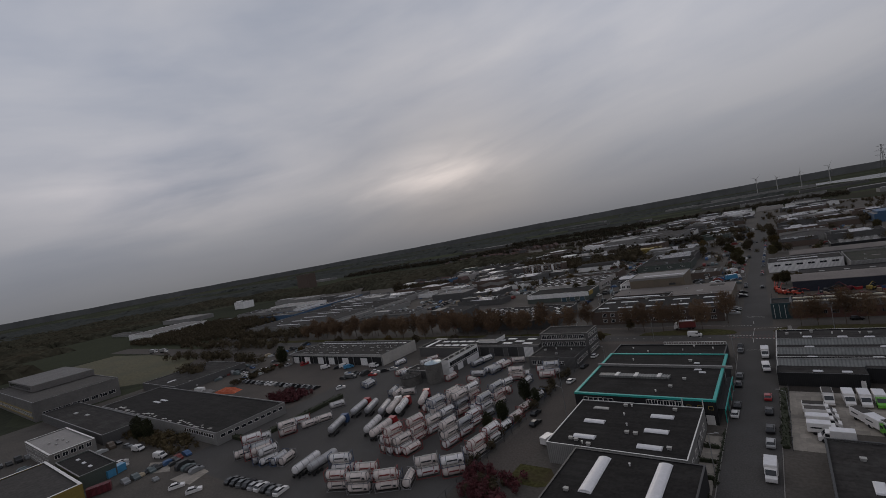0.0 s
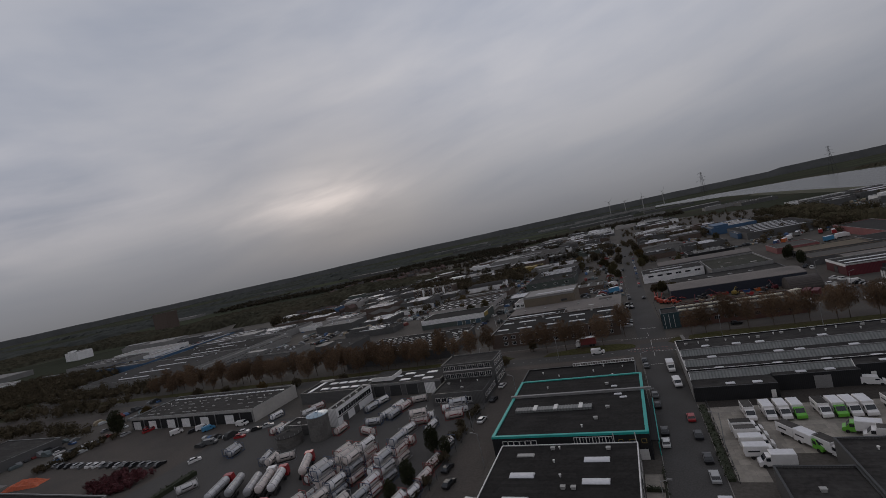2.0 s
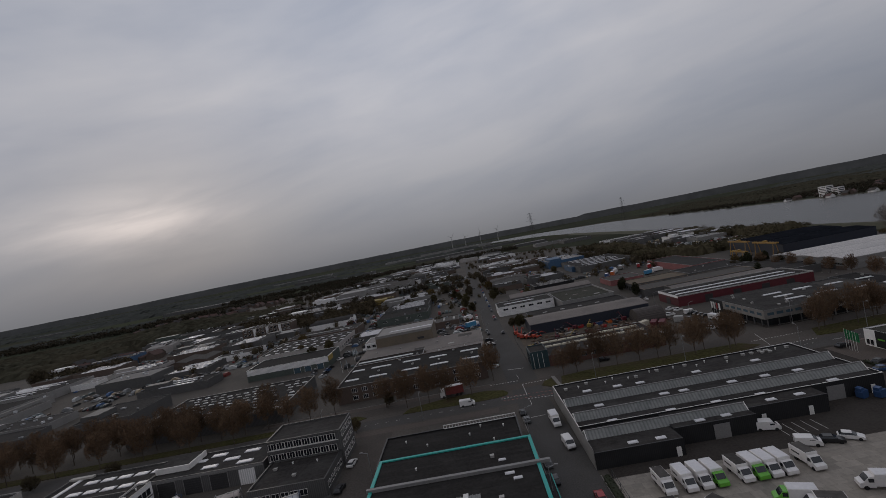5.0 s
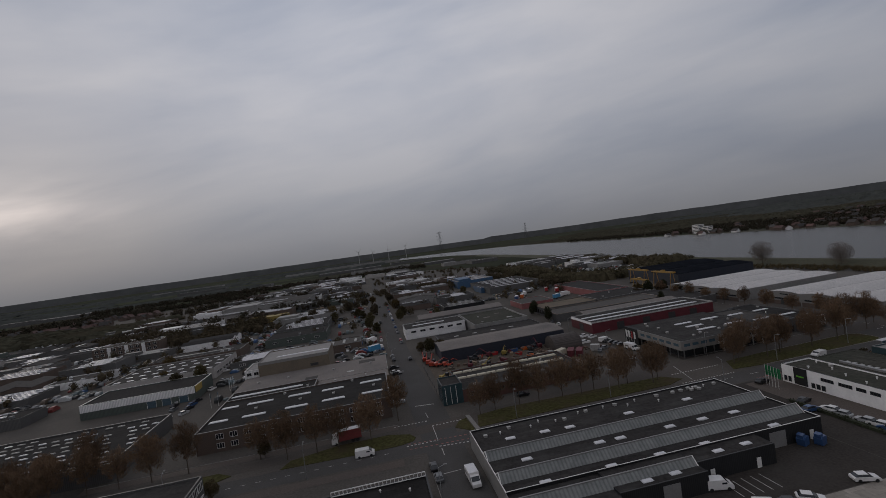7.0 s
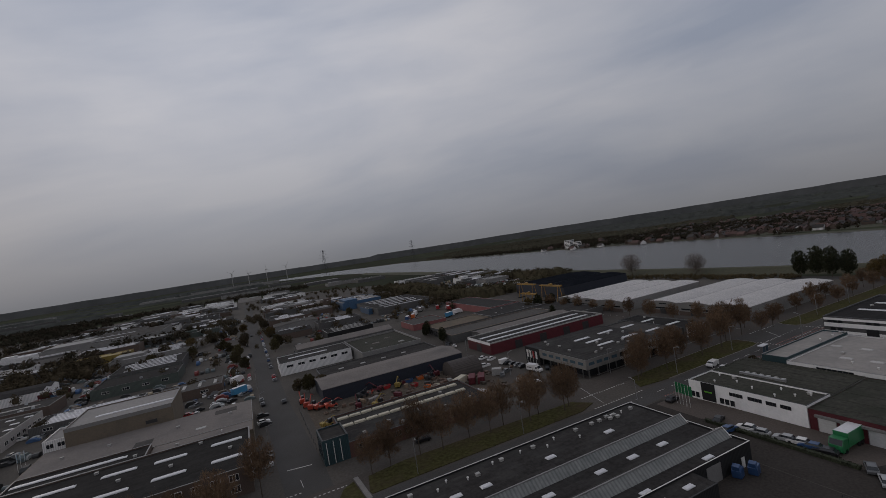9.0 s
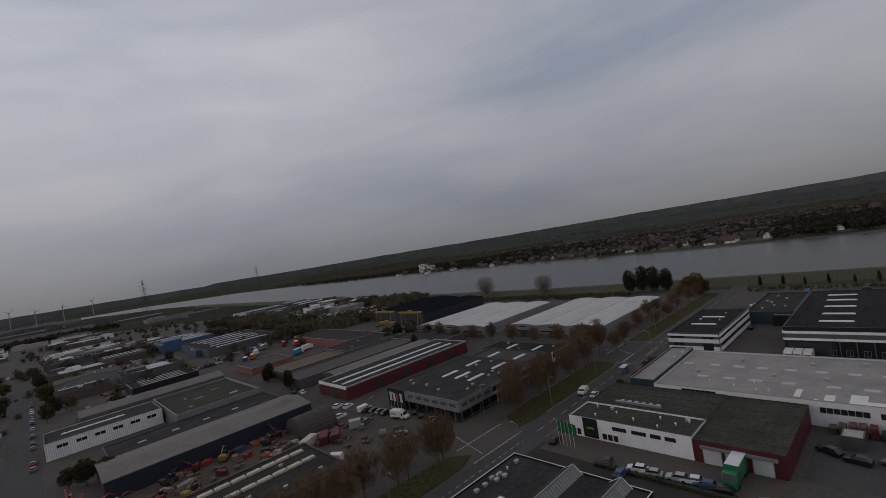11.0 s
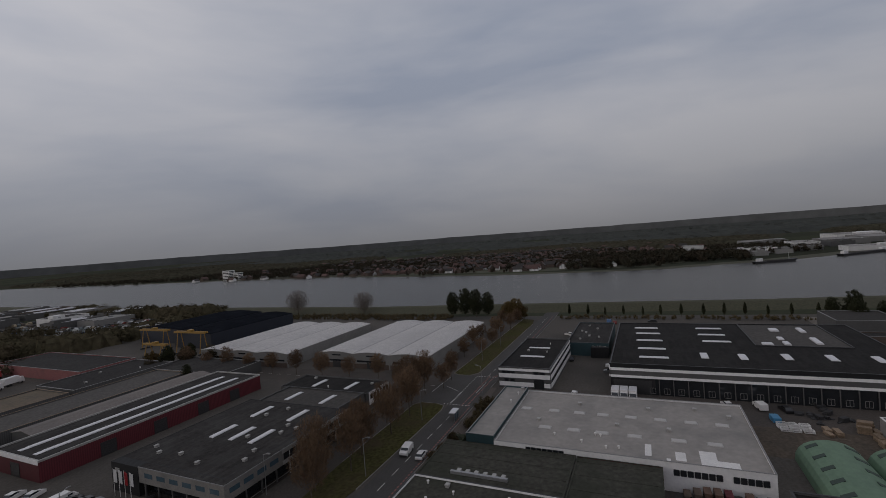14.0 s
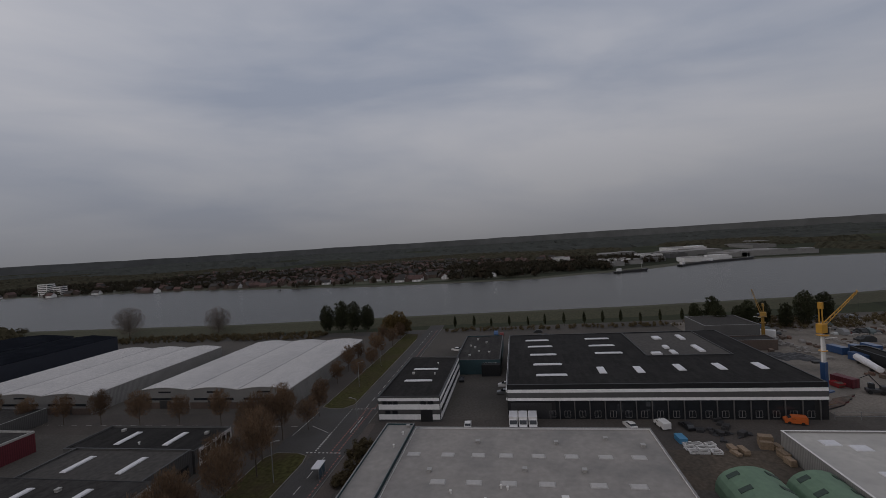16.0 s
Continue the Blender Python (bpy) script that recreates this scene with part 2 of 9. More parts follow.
mat("corrugated_white", (0.52, 0.51, 0.505), 0.6, fine=1, coarse=0.08, vary=0.1, stain=0.5, bump=0.4, ribs=0.35, rib_axis="Y", tint=(0.36, 0.345, 0.33))
mat("corrugated_brown", (0.06, 0.05, 0.045), 0.7, fine=1, coarse=0.2, vary=0.15, stain=0.6, bump=0.6, ribs=0.5, rib_axis="Y", tint=(0.06, 0.045, 0.038))
mat("glazing_bars", (0.19, 0.2, 0.195), 0.45, fine=1, coarse=0.3, vary=0.15, stain=0.6, bump=0.5, ribs=0.8, tint=(0.11, 0.12, 0.115))
mat("clad_black", (0.012, 0.012, 0.013), 0.8, fine=2, coarse=0.15, vary=0.15, stain=0.3, bump=0.3, ribs=0.4, tint=(0.035, 0.035, 0.036))
mat("clad_navy", (0.022, 0.027, 0.042), 0.55, fine=2, coarse=0.15, vary=0.15, stain=0.3, bump=0.3, ribs=0.4)
mat("clad_grey", (0.24, 0.24, 0.235), 0.6, fine=2, coarse=0.2, vary=0.08, stain=0.4, bump=0.3, ribs=0.5)
mat("clad_midgrey", (0.1, 0.1, 0.1), 0.65, fine=2, coarse=0.2, vary=0.1, stain=0.4, bump=0.3, ribs=0.5)
mat("clad_white", (0.78, 0.79, 0.8), 0.55, fine=2, coarse=0.2, vary=0.05, stain=0.3, bump=0.2, ribs=0.6, tint=(0.42, 0.41, 0.39))
mat("panel_white", (0.82, 0.83, 0.84), 0.55, fine=2, coarse=0.3, vary=0.04, stain=0.35, bump=0.05, tint=(0.5, 0.49, 0.47))
mat("clad_dark_red", (0.115, 0.018, 0.026), 0.6, fine=2, coarse=0.2, vary=0.12, stain=0.3, bump=0.3, ribs=0.5)
mat("clad_green", (0.08, 0.1, 0.09), 0.6, fine=2, coarse=0.2, vary=0.1, stain=0.3, bump=0.3, ribs=0.5)
mat("clad_blue", (0.045, 0.105, 0.2), 0.55, fine=2, coarse=0.2, vary=0.1, stain=0.3, bump=0.3, ribs=0.5)
mat("clad_teal", (0.03, 0.065, 0.075), 0.5, fine=2, coarse=0.2, vary=0.12, stain=0.4, bump=0.3, ribs=0.4)
mat("clad_yellow", (0.3, 0.22, 0.05), 0.6, fine=2, coarse=0.2, vary=0.1, stain=0.4, bump=0.3, ribs=0.5)
mat("wall_pale_mix", (0.3, 0.29, 0.28), 0.75, fine=2, coarse=0.2, vary=0.12, stain=0.4, rnd=0.45)
mat("teal_trim", (0.02, 0.33, 0.3), 0.45, fine=3, coarse=0.3, vary=0.06, stain=0.15, bump=0.05)
mat("white_trim", (0.68, 0.68, 0.67), 0.5, fine=3, coarse=0.3, vary=0.08, stain=0.3, bump=0.05)
mat("grey_trim", (0.2, 0.2, 0.2), 0.5, fine=3, coarse=0.3, vary=0.1, stain=0.3, bump=0.05)
mat("dark_trim", (0.03, 0.03, 0.032), 0.5, fine=3, coarse=0.3, vary=0.1, stain=0.2, bump=0.05)
mat("concrete_panel", (0.2, 0.195, 0.185), 0.85, fine=3, coarse=0.25, vary=0.12, stain=0.6, bump=0.15, tint=(0.1, 0.095, 0.09))
mat("wall_ochre", (0.15, 0.125, 0.095), 0.85, fine=3, coarse=0.2, vary=0.12, stain=0.6, bump=0.1, tint=(0.09, 0.08, 0.065))
mat("red_brick", (0.115, 0.06, 0.048), 0.85, fine=5, coarse=0.3, vary=0.25, stain=0.4, bump=0.2, tint=(0.09, 0.05, 0.04))
mat("brown_brick", (0.1, 0.075, 0.062), 0.85, fine=5, coarse=0.3, vary=0.25, stain=0.4, bump=0.2, tint=(0.06, 0.048, 0.042))
mat("roof_tile_red", (0.085, 0.05, 0.044), 0.85, fine=3, coarse=0.2, vary=0.25, stain=0.4, bump=0.2, rnd=0.4)
mat("roof_tile_dark", (0.05, 0.045, 0.043), 0.85, fine=3, coarse=0.2, vary=0.25, stain=0.4, bump=0.2, rnd=0.4)
mat("dome_plastic", (0.62, 0.63, 0.66), 0.35, fine=2, coarse=0.5, vary=0.08, stain=0.25, bump=0.05, tint=(0.4, 0.4, 0.4))
mat("dome_flush", (0.42, 0.41, 0.4), 0.5, fine=2, coarse=0.4, vary=0.08, stain=0.3, bump=0.02, tint=(0.3, 0.29, 0.28))
mat("dome_aged", (0.34, 0.34, 0.33), 0.5, fine=2, coarse=0.4, vary=0.12, stain=0.5, bump=0.05, tint=(0.2, 0.19, 0.18))
mat("roofsheet_beige", (0.5, 0.47, 0.38), 0.7, fine=2, coarse=0.4, vary=0.15, stain=0.5, bump=0.1)
mat("window_glass", (0.02, 0.023, 0.027), 0.08, fine=1, coarse=0.4, vary=0.1, stain=0.2, bump=0, spec=0.6)
mat("glass_blue", (0.06, 0.1, 0.13), 0.12, fine=1, coarse=0.4, vary=0.1, stain=0.2, bump=0, spec=0.6)
mat("steel_galv", (0.32, 0.33, 0.34), 0.45, 0.6, fine=4, coarse=0.6, vary=0.12, stain=0.3, bump=0.05)
mat("silo_grey", (0.13, 0.127, 0.12), 0.75, 0.1, fine=2, coarse=0.3, vary=0.15, stain=0.8, bump=0.1, tint=(0.07, 0.062, 0.055))
mat("steel_dark", (0.04, 0.04, 0.042), 0.55, 0.2, fine=4, coarse=0.6)
mat("rubber", (0.014, 0.014, 0.014), 0.85, fine=8, bump=0.1)
mat("tunnel_green", (0.12, 0.2, 0.13), 0.6, fine=1, coarse=0.3, vary=0.1, stain=0.4, bump=0.1, tint=(0.08, 0.13, 0.09))
mat("gantry_yellow", (0.3, 0.18, 0.035), 0.55, fine=3, coarse=0.3, vary=0.12, stain=0.4, tint=(0.2, 0.11, 0.03))
mat("crane_yellow", (0.5, 0.27, 0.035), 0.5, fine=3, coarse=0.3, vary=0.1, stain=0.3)
mat("timber", (0.235, 0.175, 0.12), 0.8, fine=3, coarse=0.5, vary=0.25, stain=0.3, rnd=0.3)
mat("bark", (0.085, 0.068, 0.054), 0.95, fine=6, coarse=1, vary=0.3, stain=0.3, bump=0.4)
mat("twigs_rust", (0.15, 0.1, 0.064), 0.9, spec=0.1, fine=1.2, coarse=0.3, vary=0.45, stain=0.4, bump=0, rnd=0.25, tint=(0.075, 0.055, 0.04))
mat("twigs_grey", (0.15, 0.125, 0.105), 0.9, fine=1.2, coarse=0.3, vary=0.35, stain=0.3, bump=0, rnd=0.2)
mat("leaf_green", (0.07, 0.062, 0.032), 0.9, spec=0.05, fine=0.8, coarse=0.25, vary=0.45, stain=0.4, bump=0, rnd=0.3)
mat("leaf_dark", (0.036, 0.04, 0.022), 0.9, spec=0.05, fine=0.8, coarse=0.25, vary=0.4, stain=0.3, bump=0, rnd=0.2)
mat("wood_far", (0.036, 0.034, 0.024), 0.95, spec=0.05, fine=0.5, coarse=0.05, vary=0.5, stain=0.8, bump=0, tint=(0.062, 0.042, 0.03))
mat("wood_brown", (0.062, 0.052, 0.034), 0.95, spec=0.05, fine=0.6, coarse=0.07, vary=0.5, stain=0.8, bump=0, tint=(0.082, 0.062, 0.04))
mat("leaf_ochre", (0.095, 0.068, 0.028), 0.9, spec=0.05, fine=0.8, coarse=0.25, vary=0.4, stain=0.4, bump=0, rnd=0.25, tint=(0.05, 0.042, 0.02))
mat("leaf_olive", (0.088, 0.07, 0.04), 0.9, spec=0.05, fine=0.8, coarse=0.25, vary=0.4, stain=0.4, bump=0, rnd=0.25, tint=(0.04, 0.04, 0.022))
mat("bush_red", (0.085, 0.022, 0.026), 0.9, fine=1, coarse=0.3, vary=0.4, stain=0.4, bump=0)
mat("membrane_white", (0.42, 0.41, 0.385), 0.7, fine=0.8, coarse=0.1, vary=0.1, stain=0.5, bump=0.05, tint=(0.28, 0.26, 0.24))
mat("tarpaulin_orange", (0.45, 0.1, 0.04), 0.7, fine=1.5, coarse=0.4, vary=0.2, stain=0.4, bump=0.3)
mat("hatch_dark", (0.03, 0.05, 0.038), 0.6, fine=2, coarse=0.4)
mat("forest_canopy", (0.05, 0.049, 0.036), 0.95, spec=0.0, fine=0.12, coarse=0.012, vary=0.45, stain=0.7, bump=0, tint=(0.06, 0.047, 0.032))
mat("scrub_olive", (0.062, 0.056, 0.036), 0.95, spec=0.0, fine=0.35, coarse=0.05, vary=0.35, stain=0.7, bump=0, tint=(0.078, 0.06, 0.04))
# paler and greyer than forest_canopy: the haze is in the colour itself
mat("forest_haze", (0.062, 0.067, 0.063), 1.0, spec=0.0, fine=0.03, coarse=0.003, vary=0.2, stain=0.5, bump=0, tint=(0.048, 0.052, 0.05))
# far rise in pale blue-grey: distance haze painted into the base colour
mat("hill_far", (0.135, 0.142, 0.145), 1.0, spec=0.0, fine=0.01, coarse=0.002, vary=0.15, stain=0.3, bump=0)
for nm, c in (("white", (0.68, 0.68, 0.68)), ("silver", (0.36, 0.37, 0.38)), ("grey", (0.11, 0.115, 0.12)), ("black", (0.015, 0.015, 0.017)), ("blue", (0.03, 0.07, 0.17)), ("red", (0.3, 0.022, 0.025)), ("green", (0.12, 0.4, 0.04)), ("truck_green", (0.02, 0.16, 0.06)), ("orange", (0.5, 0.12, 0.03)), ("sky_blue", (0.06, 0.24, 0.42)), ("machine_red", (0.4, 0.06, 0.035)), ("yellow", (0.5, 0.4, 0.05)), ("pale_blue", (0.22, 0.32, 0.4))):
    mat("paint_" + nm, c, 0.35, fine=3, coarse=0.8, vary=0.05, stain=0.15, bump=0.0, coat=0.3)
mat("tank_cream", (0.6, 0.55, 0.53), 0.5, fine=2, coarse=0.5, vary=0.1, stain=0.5, rnd=0.15, tint=(0.3, 0.25, 0.21))
mat("tank_white", (0.66, 0.66, 0.67), 0.45, fine=2, coarse=0.5, vary=0.08, stain=0.4, rnd=0.15, tint=(0.36, 0.34, 0.33))
mat("tank_steel", (0.42, 0.43, 0.45), 0.35, 0.4, fine=2, coarse=0.5, vary=0.08, stain=0.4, rnd=0.15)
mat("frame_red", (0.2, 0.042, 0.04), 0.6, fine=3, coarse=0.5, vary=0.15, stain=0.4)
mat("frame_grey", (0.2, 0.2, 0.21), 0.6, fine=3, coarse=0.5, vary=0.15, stain=0.4)
mat("frame_blue", (0.05, 0.075, 0.13), 0.6, fine=3, coarse=0.5, vary=0.15, stain=0.4)


def water_material():
    m = mat("river_water", (0.036, 0.036, 0.032), 0.27, fine=0.5, coarse=0.02, vary=0.15, stain=0.3, bump=0.0, spec=0.12)
    t = m.node_tree
    n = t.nodes.new("ShaderNodeTexNoise")
    n.inputs["Scale"].default_value, n.inputs["Detail"].default_value = 0.35, 5
    bp = t.nodes.new("ShaderNodeBump")
    bp.inputs["Strength"].default_value, bp.inputs["Distance"].default_value = 0.7, 0.4
    t.links.new(t.nodes.new("ShaderNodeNewGeometry").outputs["Position"], n.inputs["Vector"])
    t.links.new(n.outputs[0], bp.inputs["Height"])
    t.links.new(bp.outputs[0], t.nodes["Principled BSDF"].inputs["Normal"])


water_material()


def clutter_material():
    """Small far-off goods and cars in mixed colours, one colour to each piece."""
    m = mat("yard_clutter", (0.2, 0.2, 0.2), 0.6, bump=0.0)
    t = m.node_tree
    r = t.nodes.new("ShaderNodeValToRGB")
    r.color_ramp.interpolation = "CONSTANT"
    e = r.color_ramp.elements
    e[0].color, e[1].position, e[1].color = (0.03, 0.03, 0.03, 1), 0.34, (0.42, 0.42, 0.41, 1)
    for p, c in ((0.46, (0.1, 0.12, 0.12, 1)), (0.62, (0.2, 0.2, 0.2, 1)), (0.74, (0.16, 0.03, 0.025, 1)), (0.8, (0.05, 0.1, 0.2, 1)), (0.86, (0.1, 0.075, 0.055, 1)), (0.95, (0.3, 0.24, 0.16, 1))):
        e.new(p).color = c
    t.links.new(t.nodes.new("ShaderNodeNewGeometry").outputs["Random Per Island"], r.inputs[0])
    t.links.new(r.outputs[0], t.nodes["Principled BSDF"].inputs["Base Color"])


clutter_material()


def plant_material():
    """Grey and white roof plant, one tone to each box."""
    m = mat("roof_plant_mix", (0.3, 0.3, 0.3), 0.6, bump=0.0)
    t = m.node_tree
    r = t.nodes.new("ShaderNodeValToRGB")
    e = r.color_ramp.elements
    e[0].color, e[1].color = (0.06, 0.06, 0.06, 1), (0.6, 0.6, 0.6, 1)
    t.links.new(t.nodes.new("ShaderNodeNewGeometry").outputs["Random Per Island"], r.inputs[0])
    t.links.new(r.outputs[0], t.nodes["Principled BSDF"].inputs["Base Color"])


plant_material()
mat("yard_parts", (0.09, 0.075, 0.06), 0.8, fine=0.5, coarse=0.12, vary=0.6, stain=0.9, bump=0, tint=(0.16, 0.07, 0.045))


# ---- mesh building ----
class Shape:
    """A mesh put together from simple solids."""

    def __init__(self):
        self.v, self.f = [], []

    def solid(self, verts, faces):
        k = len(self.v)
        self.v += [tuple(p) for p in verts]
        self.f += [tuple(i + k for i in f) for f in faces]
        return self

    def box(self, x0, x1, y0, y1, z0, z1):
        return self.solid([(x0, y0, z0), (x1, y0, z0), (x1, y1, z0), (x0, y1, z0), (x0, y0, z1), (x1, y0, z1), (x1, y1, z1), (x0, y1, z1)],
                          [(3, 2, 1, 0), (4, 5, 6, 7), (0, 1, 5, 4), (1, 2, 6, 5), (2, 3, 7, 6), (3, 0, 4, 7)])

    def bevel_box(self, x0, x1, y0, y1, z0, z1, b):
        """A box with its upper edges taken off."""
        lo = [(x0, y0, z0), (x1, y0, z0), (x1, y1, z0), (x0, y1, z0)]
        mid = [(x0, y0, z1 - b), (x1, y0, z1 - b), (x1, y1, z1 - b), (x0, y1, z1 - b)]
        top = [(x0 + b, y0 + b, z1), (x1 - b, y0 + b, z1), (x1 - b, y1 - b, z1), (x0 + b, y1 - b, z1)]
        fs = [(3, 2, 1, 0), (8, 9, 10, 11)]
        for i in range(4):
            j = (i + 1) % 4
            fs += [(i, j, 4 + j, 4 + i), (4 + i, 4 + j, 8 + j, 8 + i)]
        return self.solid(lo + mid + top, fs)

    def prism(self, outline, axis, a, b):
        """An outline of (u, z) pairs drawn out along x or y from a to b."""
        n = len(outline)
        pts = [((a, u, z) if axis == "x" else (u, a, z)) for u, z in outline] + [((b, u, z) if axis == "x" else (u, b, z)) for u, z in outline]
        fs = [tuple(range(n)), tuple(range(2 * n - 1, n - 1, -1))]
        fs += [(i, i + n, (i + 1) % n + n, (i + 1) % n) for i in range(n)]
        return self.solid(pts, fs)

    def tube(self, a, b, r0, r1, n=8, caps=True):
        a, b = Vector(a), Vector(b)
        d = (b - a).normalized()
        s = d.orthogonal().normalized()
        q = d.cross(s)
        ring = [s * math.cos(2 * math.pi * i / n) + q * math.sin(2 * math.pi * i / n) for i in range(n)]
        fs = [(i, (i + 1) % n, (i + 1) % n + n, i + n) for i in range(n)]
        if caps:
            fs += [tuple(range(n - 1, -1, -1)), tuple(range(n, 2 * n))]
        return self.solid([a + r0 * p for p in ring] + [b + r1 * p for p in ring], fs)

    def lathe(self, rows, axis="z", n=16):
        """Rings of (distance along the axis, radius)."""
        pts, fs = [], []
        for h, r in rows:
            for i in range(n):
                c, s = r * math.cos(2 * math.pi * i / n), r * math.sin(2 * math.pi * i / n)
                pts.append((c, s, h) if axis == "z" else (h, c, s))
        for k in range(len(rows) - 1):
            fs += [(k * n + i, k * n + (i + 1) % n, (k + 1) * n + (i + 1) % n, (k + 1) * n + i) for i in range(n)]
        fs += [tuple(range(n - 1, -1, -1)), tuple(range((len(rows) - 1) * n, len(rows) * n))]
        return self.solid(pts, fs)

    def moved(self, dx, dy, dz, rz=0.0, k=0):
        c, s = math.cos(rz), math.sin(rz)
        self.v[k:] = [(c * x - s * y + dx, s * x + c * y + dy, z + dz) for x, y, z in self.v[k:]]
        return self

    def mesh(self, name, material):
        me = bpy.data.meshes.new(name)
        me.from_pydata(self.v, [], self.f)
        bm = bmesh.new()
        bm.from_mesh(me)
        if len(self.f) < 20000:
            bmesh.ops.recalc_face_normals(bm, faces=bm.faces)
        bm.to_mesh(me)
        bm.free()
        me.materials.append(MATS[material])
        return me


def part(name, shape, material, parent, label="", at=(0, 0, 0), rz=0.0):
    """One mesh object under a thing or under a part."""
    me = shape if isinstance(shape, bpy.types.Mesh) else shape.mesh(name, material)
    ob = new(name, me)
    ob.parent = parent
    ob.location, ob.rotation_euler = at, (0, 0, rz)
    return tagged(ob, label)


def thing(name, label, category, at=(0, 0, 0), rz=0.0, group="", kind=""):
    ob = new(name)
    ob.empty_display_size = 0.5
    ob.location, ob.rotation_euler = at, (0, 0, rz)
    return tagged(ob, label, category, group, kind)


def sheet(name, pts, z, material, label, category, kind="structure", thick=0.0):
    """A flat piece of ground with an outline in plan."""
    s = Shape()
    n = len(pts)
    if thick:
        s.solid([(x, y, z - thick) for x, y in pts] + [(x, y, z) for x, y in pts], [tuple(range(n, 2 * n))] + [(i, (i + 1) % n, (i + 1) % n + n, i + n) for i in range(n)])
    else:
        s.solid([(x, y, z) for x, y in pts], [tuple(range(n))])
    ob = new(name, s.mesh(name, material))
    return tagged(ob, label, category, kind=kind)


CACHE = {}


def shared(key, make, material):
    if key not in CACHE:
        CACHE[key] = make().mesh(key[0], material)
    return CACHE[key]


class Building:
    """A flat-roofed hall: four walls with a parapet, a roof deck, and whatever stands on it. Plan coordinates are those of the place."""

    def __init__(self, name, x0, x1, y0, y1, h, wall, roof, label, category="warehouse", coping="grey_trim", parapet=0.35, group="", cop_w=0.35, fascia=0.0, cop_over=0.04, ring=False):
        self.x0, self.x1, self.y0, self.y1, self.h = x0, x1, y0, y1, h
        self.cx, self.cy = (x0 + x1) / 2, (y0 + y1) / 2
        self.ob = thing(name, label, category, (self.cx, self.cy, 0), group=group)
        a, b = (x1 - x0) / 2, (y1 - y0) / 2
        self.deck = h - parapet
        w = 0.25
        self.wall_mat = wall
        if ring:
            part("wall", Shape().box(-a, a, -b, -b + w, 0, h).box(-a, a, b - w, b, 0, h).box(-a, -a + w, -b + w, b - w, 0, h).box(a - w, a, -b + w, b - w, 0, h), wall, self.ob)
        for nm, dims in () if ring else (("wall", (-a, a, -b, -b + w, 0, h)), ("wall", (-a, a, b - w, b, 0, h)), ("wall", (-a, -a + w, -b + w, b - w, 0, h)), ("wall", (a - w, a, -b + w, b - w, 0, h))):
            part(nm, Shape().box(*dims), wall, self.ob)
        self.roof = part("roof", Shape().box(-a + w, a - w, -b + w, b - w, self.deck - 0.3, self.deck), roof, self.ob)
        if coping:
            o, c = cop_over, cop_w
            s = Shape()
            for d in ((-a - o, a + o, -b - o, -b + c), (-a - o, a + o, b - c, b + o), (-a - o, -a + c, -b + c, b - c), (a - c, a + o, -b + c, b - c)):
                s.box(*d, h - fascia + 0.002, h + 0.06)
            part("coping", s, coping, self.ob)

    def loc(self, x, y, z):
        return (x - self.cx, y - self.cy, z)

    def add(self, name, material, x0, x1, y0, y1, z0, z1, label="", parent=None):
        return part(name, Shape().box(x0 - self.cx, x1 - self.cx, y0 - self.cy, y1 - self.cy, z0, z1), material, parent or self.ob, label)

    def skylight(self, x, y, lx, ly, material="dome_plastic", barrel=False, z=None, rz=0.0, hh=0.22):
        z = self.deck if z is None else z
        def make():
            s = Shape()
            a, b = lx / 2, ly / 2
            s.box(-a, a, -b, b, -0.02, hh * 0.55)
            if barrel:
                n = 8
                if ly >= lx:
                    s.prism([(-a * 0.92 * math.cos(math.pi * i / n), hh * 0.55 + a * 0.3 * math.sin(math.pi * i / n)) for i in range(n + 1)], "y", -b * 0.97, b * 0.97)
                else:
                    s.prism([(-b * 0.92 * math.cos(math.pi * i / n), hh * 0.55 + b * 0.3 * math.sin(math.pi * i / n)) for i in range(n + 1)], "x", -a * 0.97, a * 0.97)
            else:
                c = min(a, b) * 0.3
                s.bevel_box(-a * 0.94, a * 0.94, -b * 0.94, b * 0.94, hh * 0.55, hh + 0.05, min(c, 0.12))
            return s
        return part("skylight", shared(("skylight", round(lx, 2), round(ly, 2), material, barrel, hh), make, material), material, self.ob, at=self.loc(x, y, z), rz=rz)

    def vent(self, x, y, kind=0):
        def make():
            s = Shape()
            if kind == 0:
                s.lathe([(0, 0.15), (0.45, 0.15), (0.47, 0.27), (0.62, 0.24), (0.66, 0.08)], n=8)
            else:
                s.box(-0.42, 0.42, -0.35, 0.35, 0, 0.45).box(-0.5, 0.5, -0.42, 0.42, 0.45, 0.56)
            return s
        return part("roof_vent", shared(("roof_vent", kind), make, "dome_aged" if kind else "white_trim"), "", self.ob, at=self.loc(x, y, self.deck))

    def side(self, s, u, z):
        """A place on a wall and the turn that faces outward."""
        if s == "S":
            return self.loc(u, self.y0, z), 0.0
        if s == "N":
            return self.loc(u, self.y1, z), math.pi
        if s == "W":
            return self.loc(self.x0, u, z), -math.pi / 2
        return self.loc(self.x1, u, z), math.pi / 2

    def window(self, s, u, z, w, h, lights=2, frame="white_trim", glass="window_glass"):
        at, rz = self.side(s, u, z)
        def bars():
            q = Shape()
            t = 0.09
            q.box(-w / 2, w / 2, -0.08, 0.04, -t, 0.0).box(-w / 2, w / 2, -0.08, 0.04, h, h + t)
            for i in range(lights + 1):
                x = -w / 2 + i * w / lights
                q.box(max(-w / 2 - t / 2, x - t / 2), min(w / 2 + t / 2, x + t / 2), -0.08, 0.04, 0.0, h)
            return q
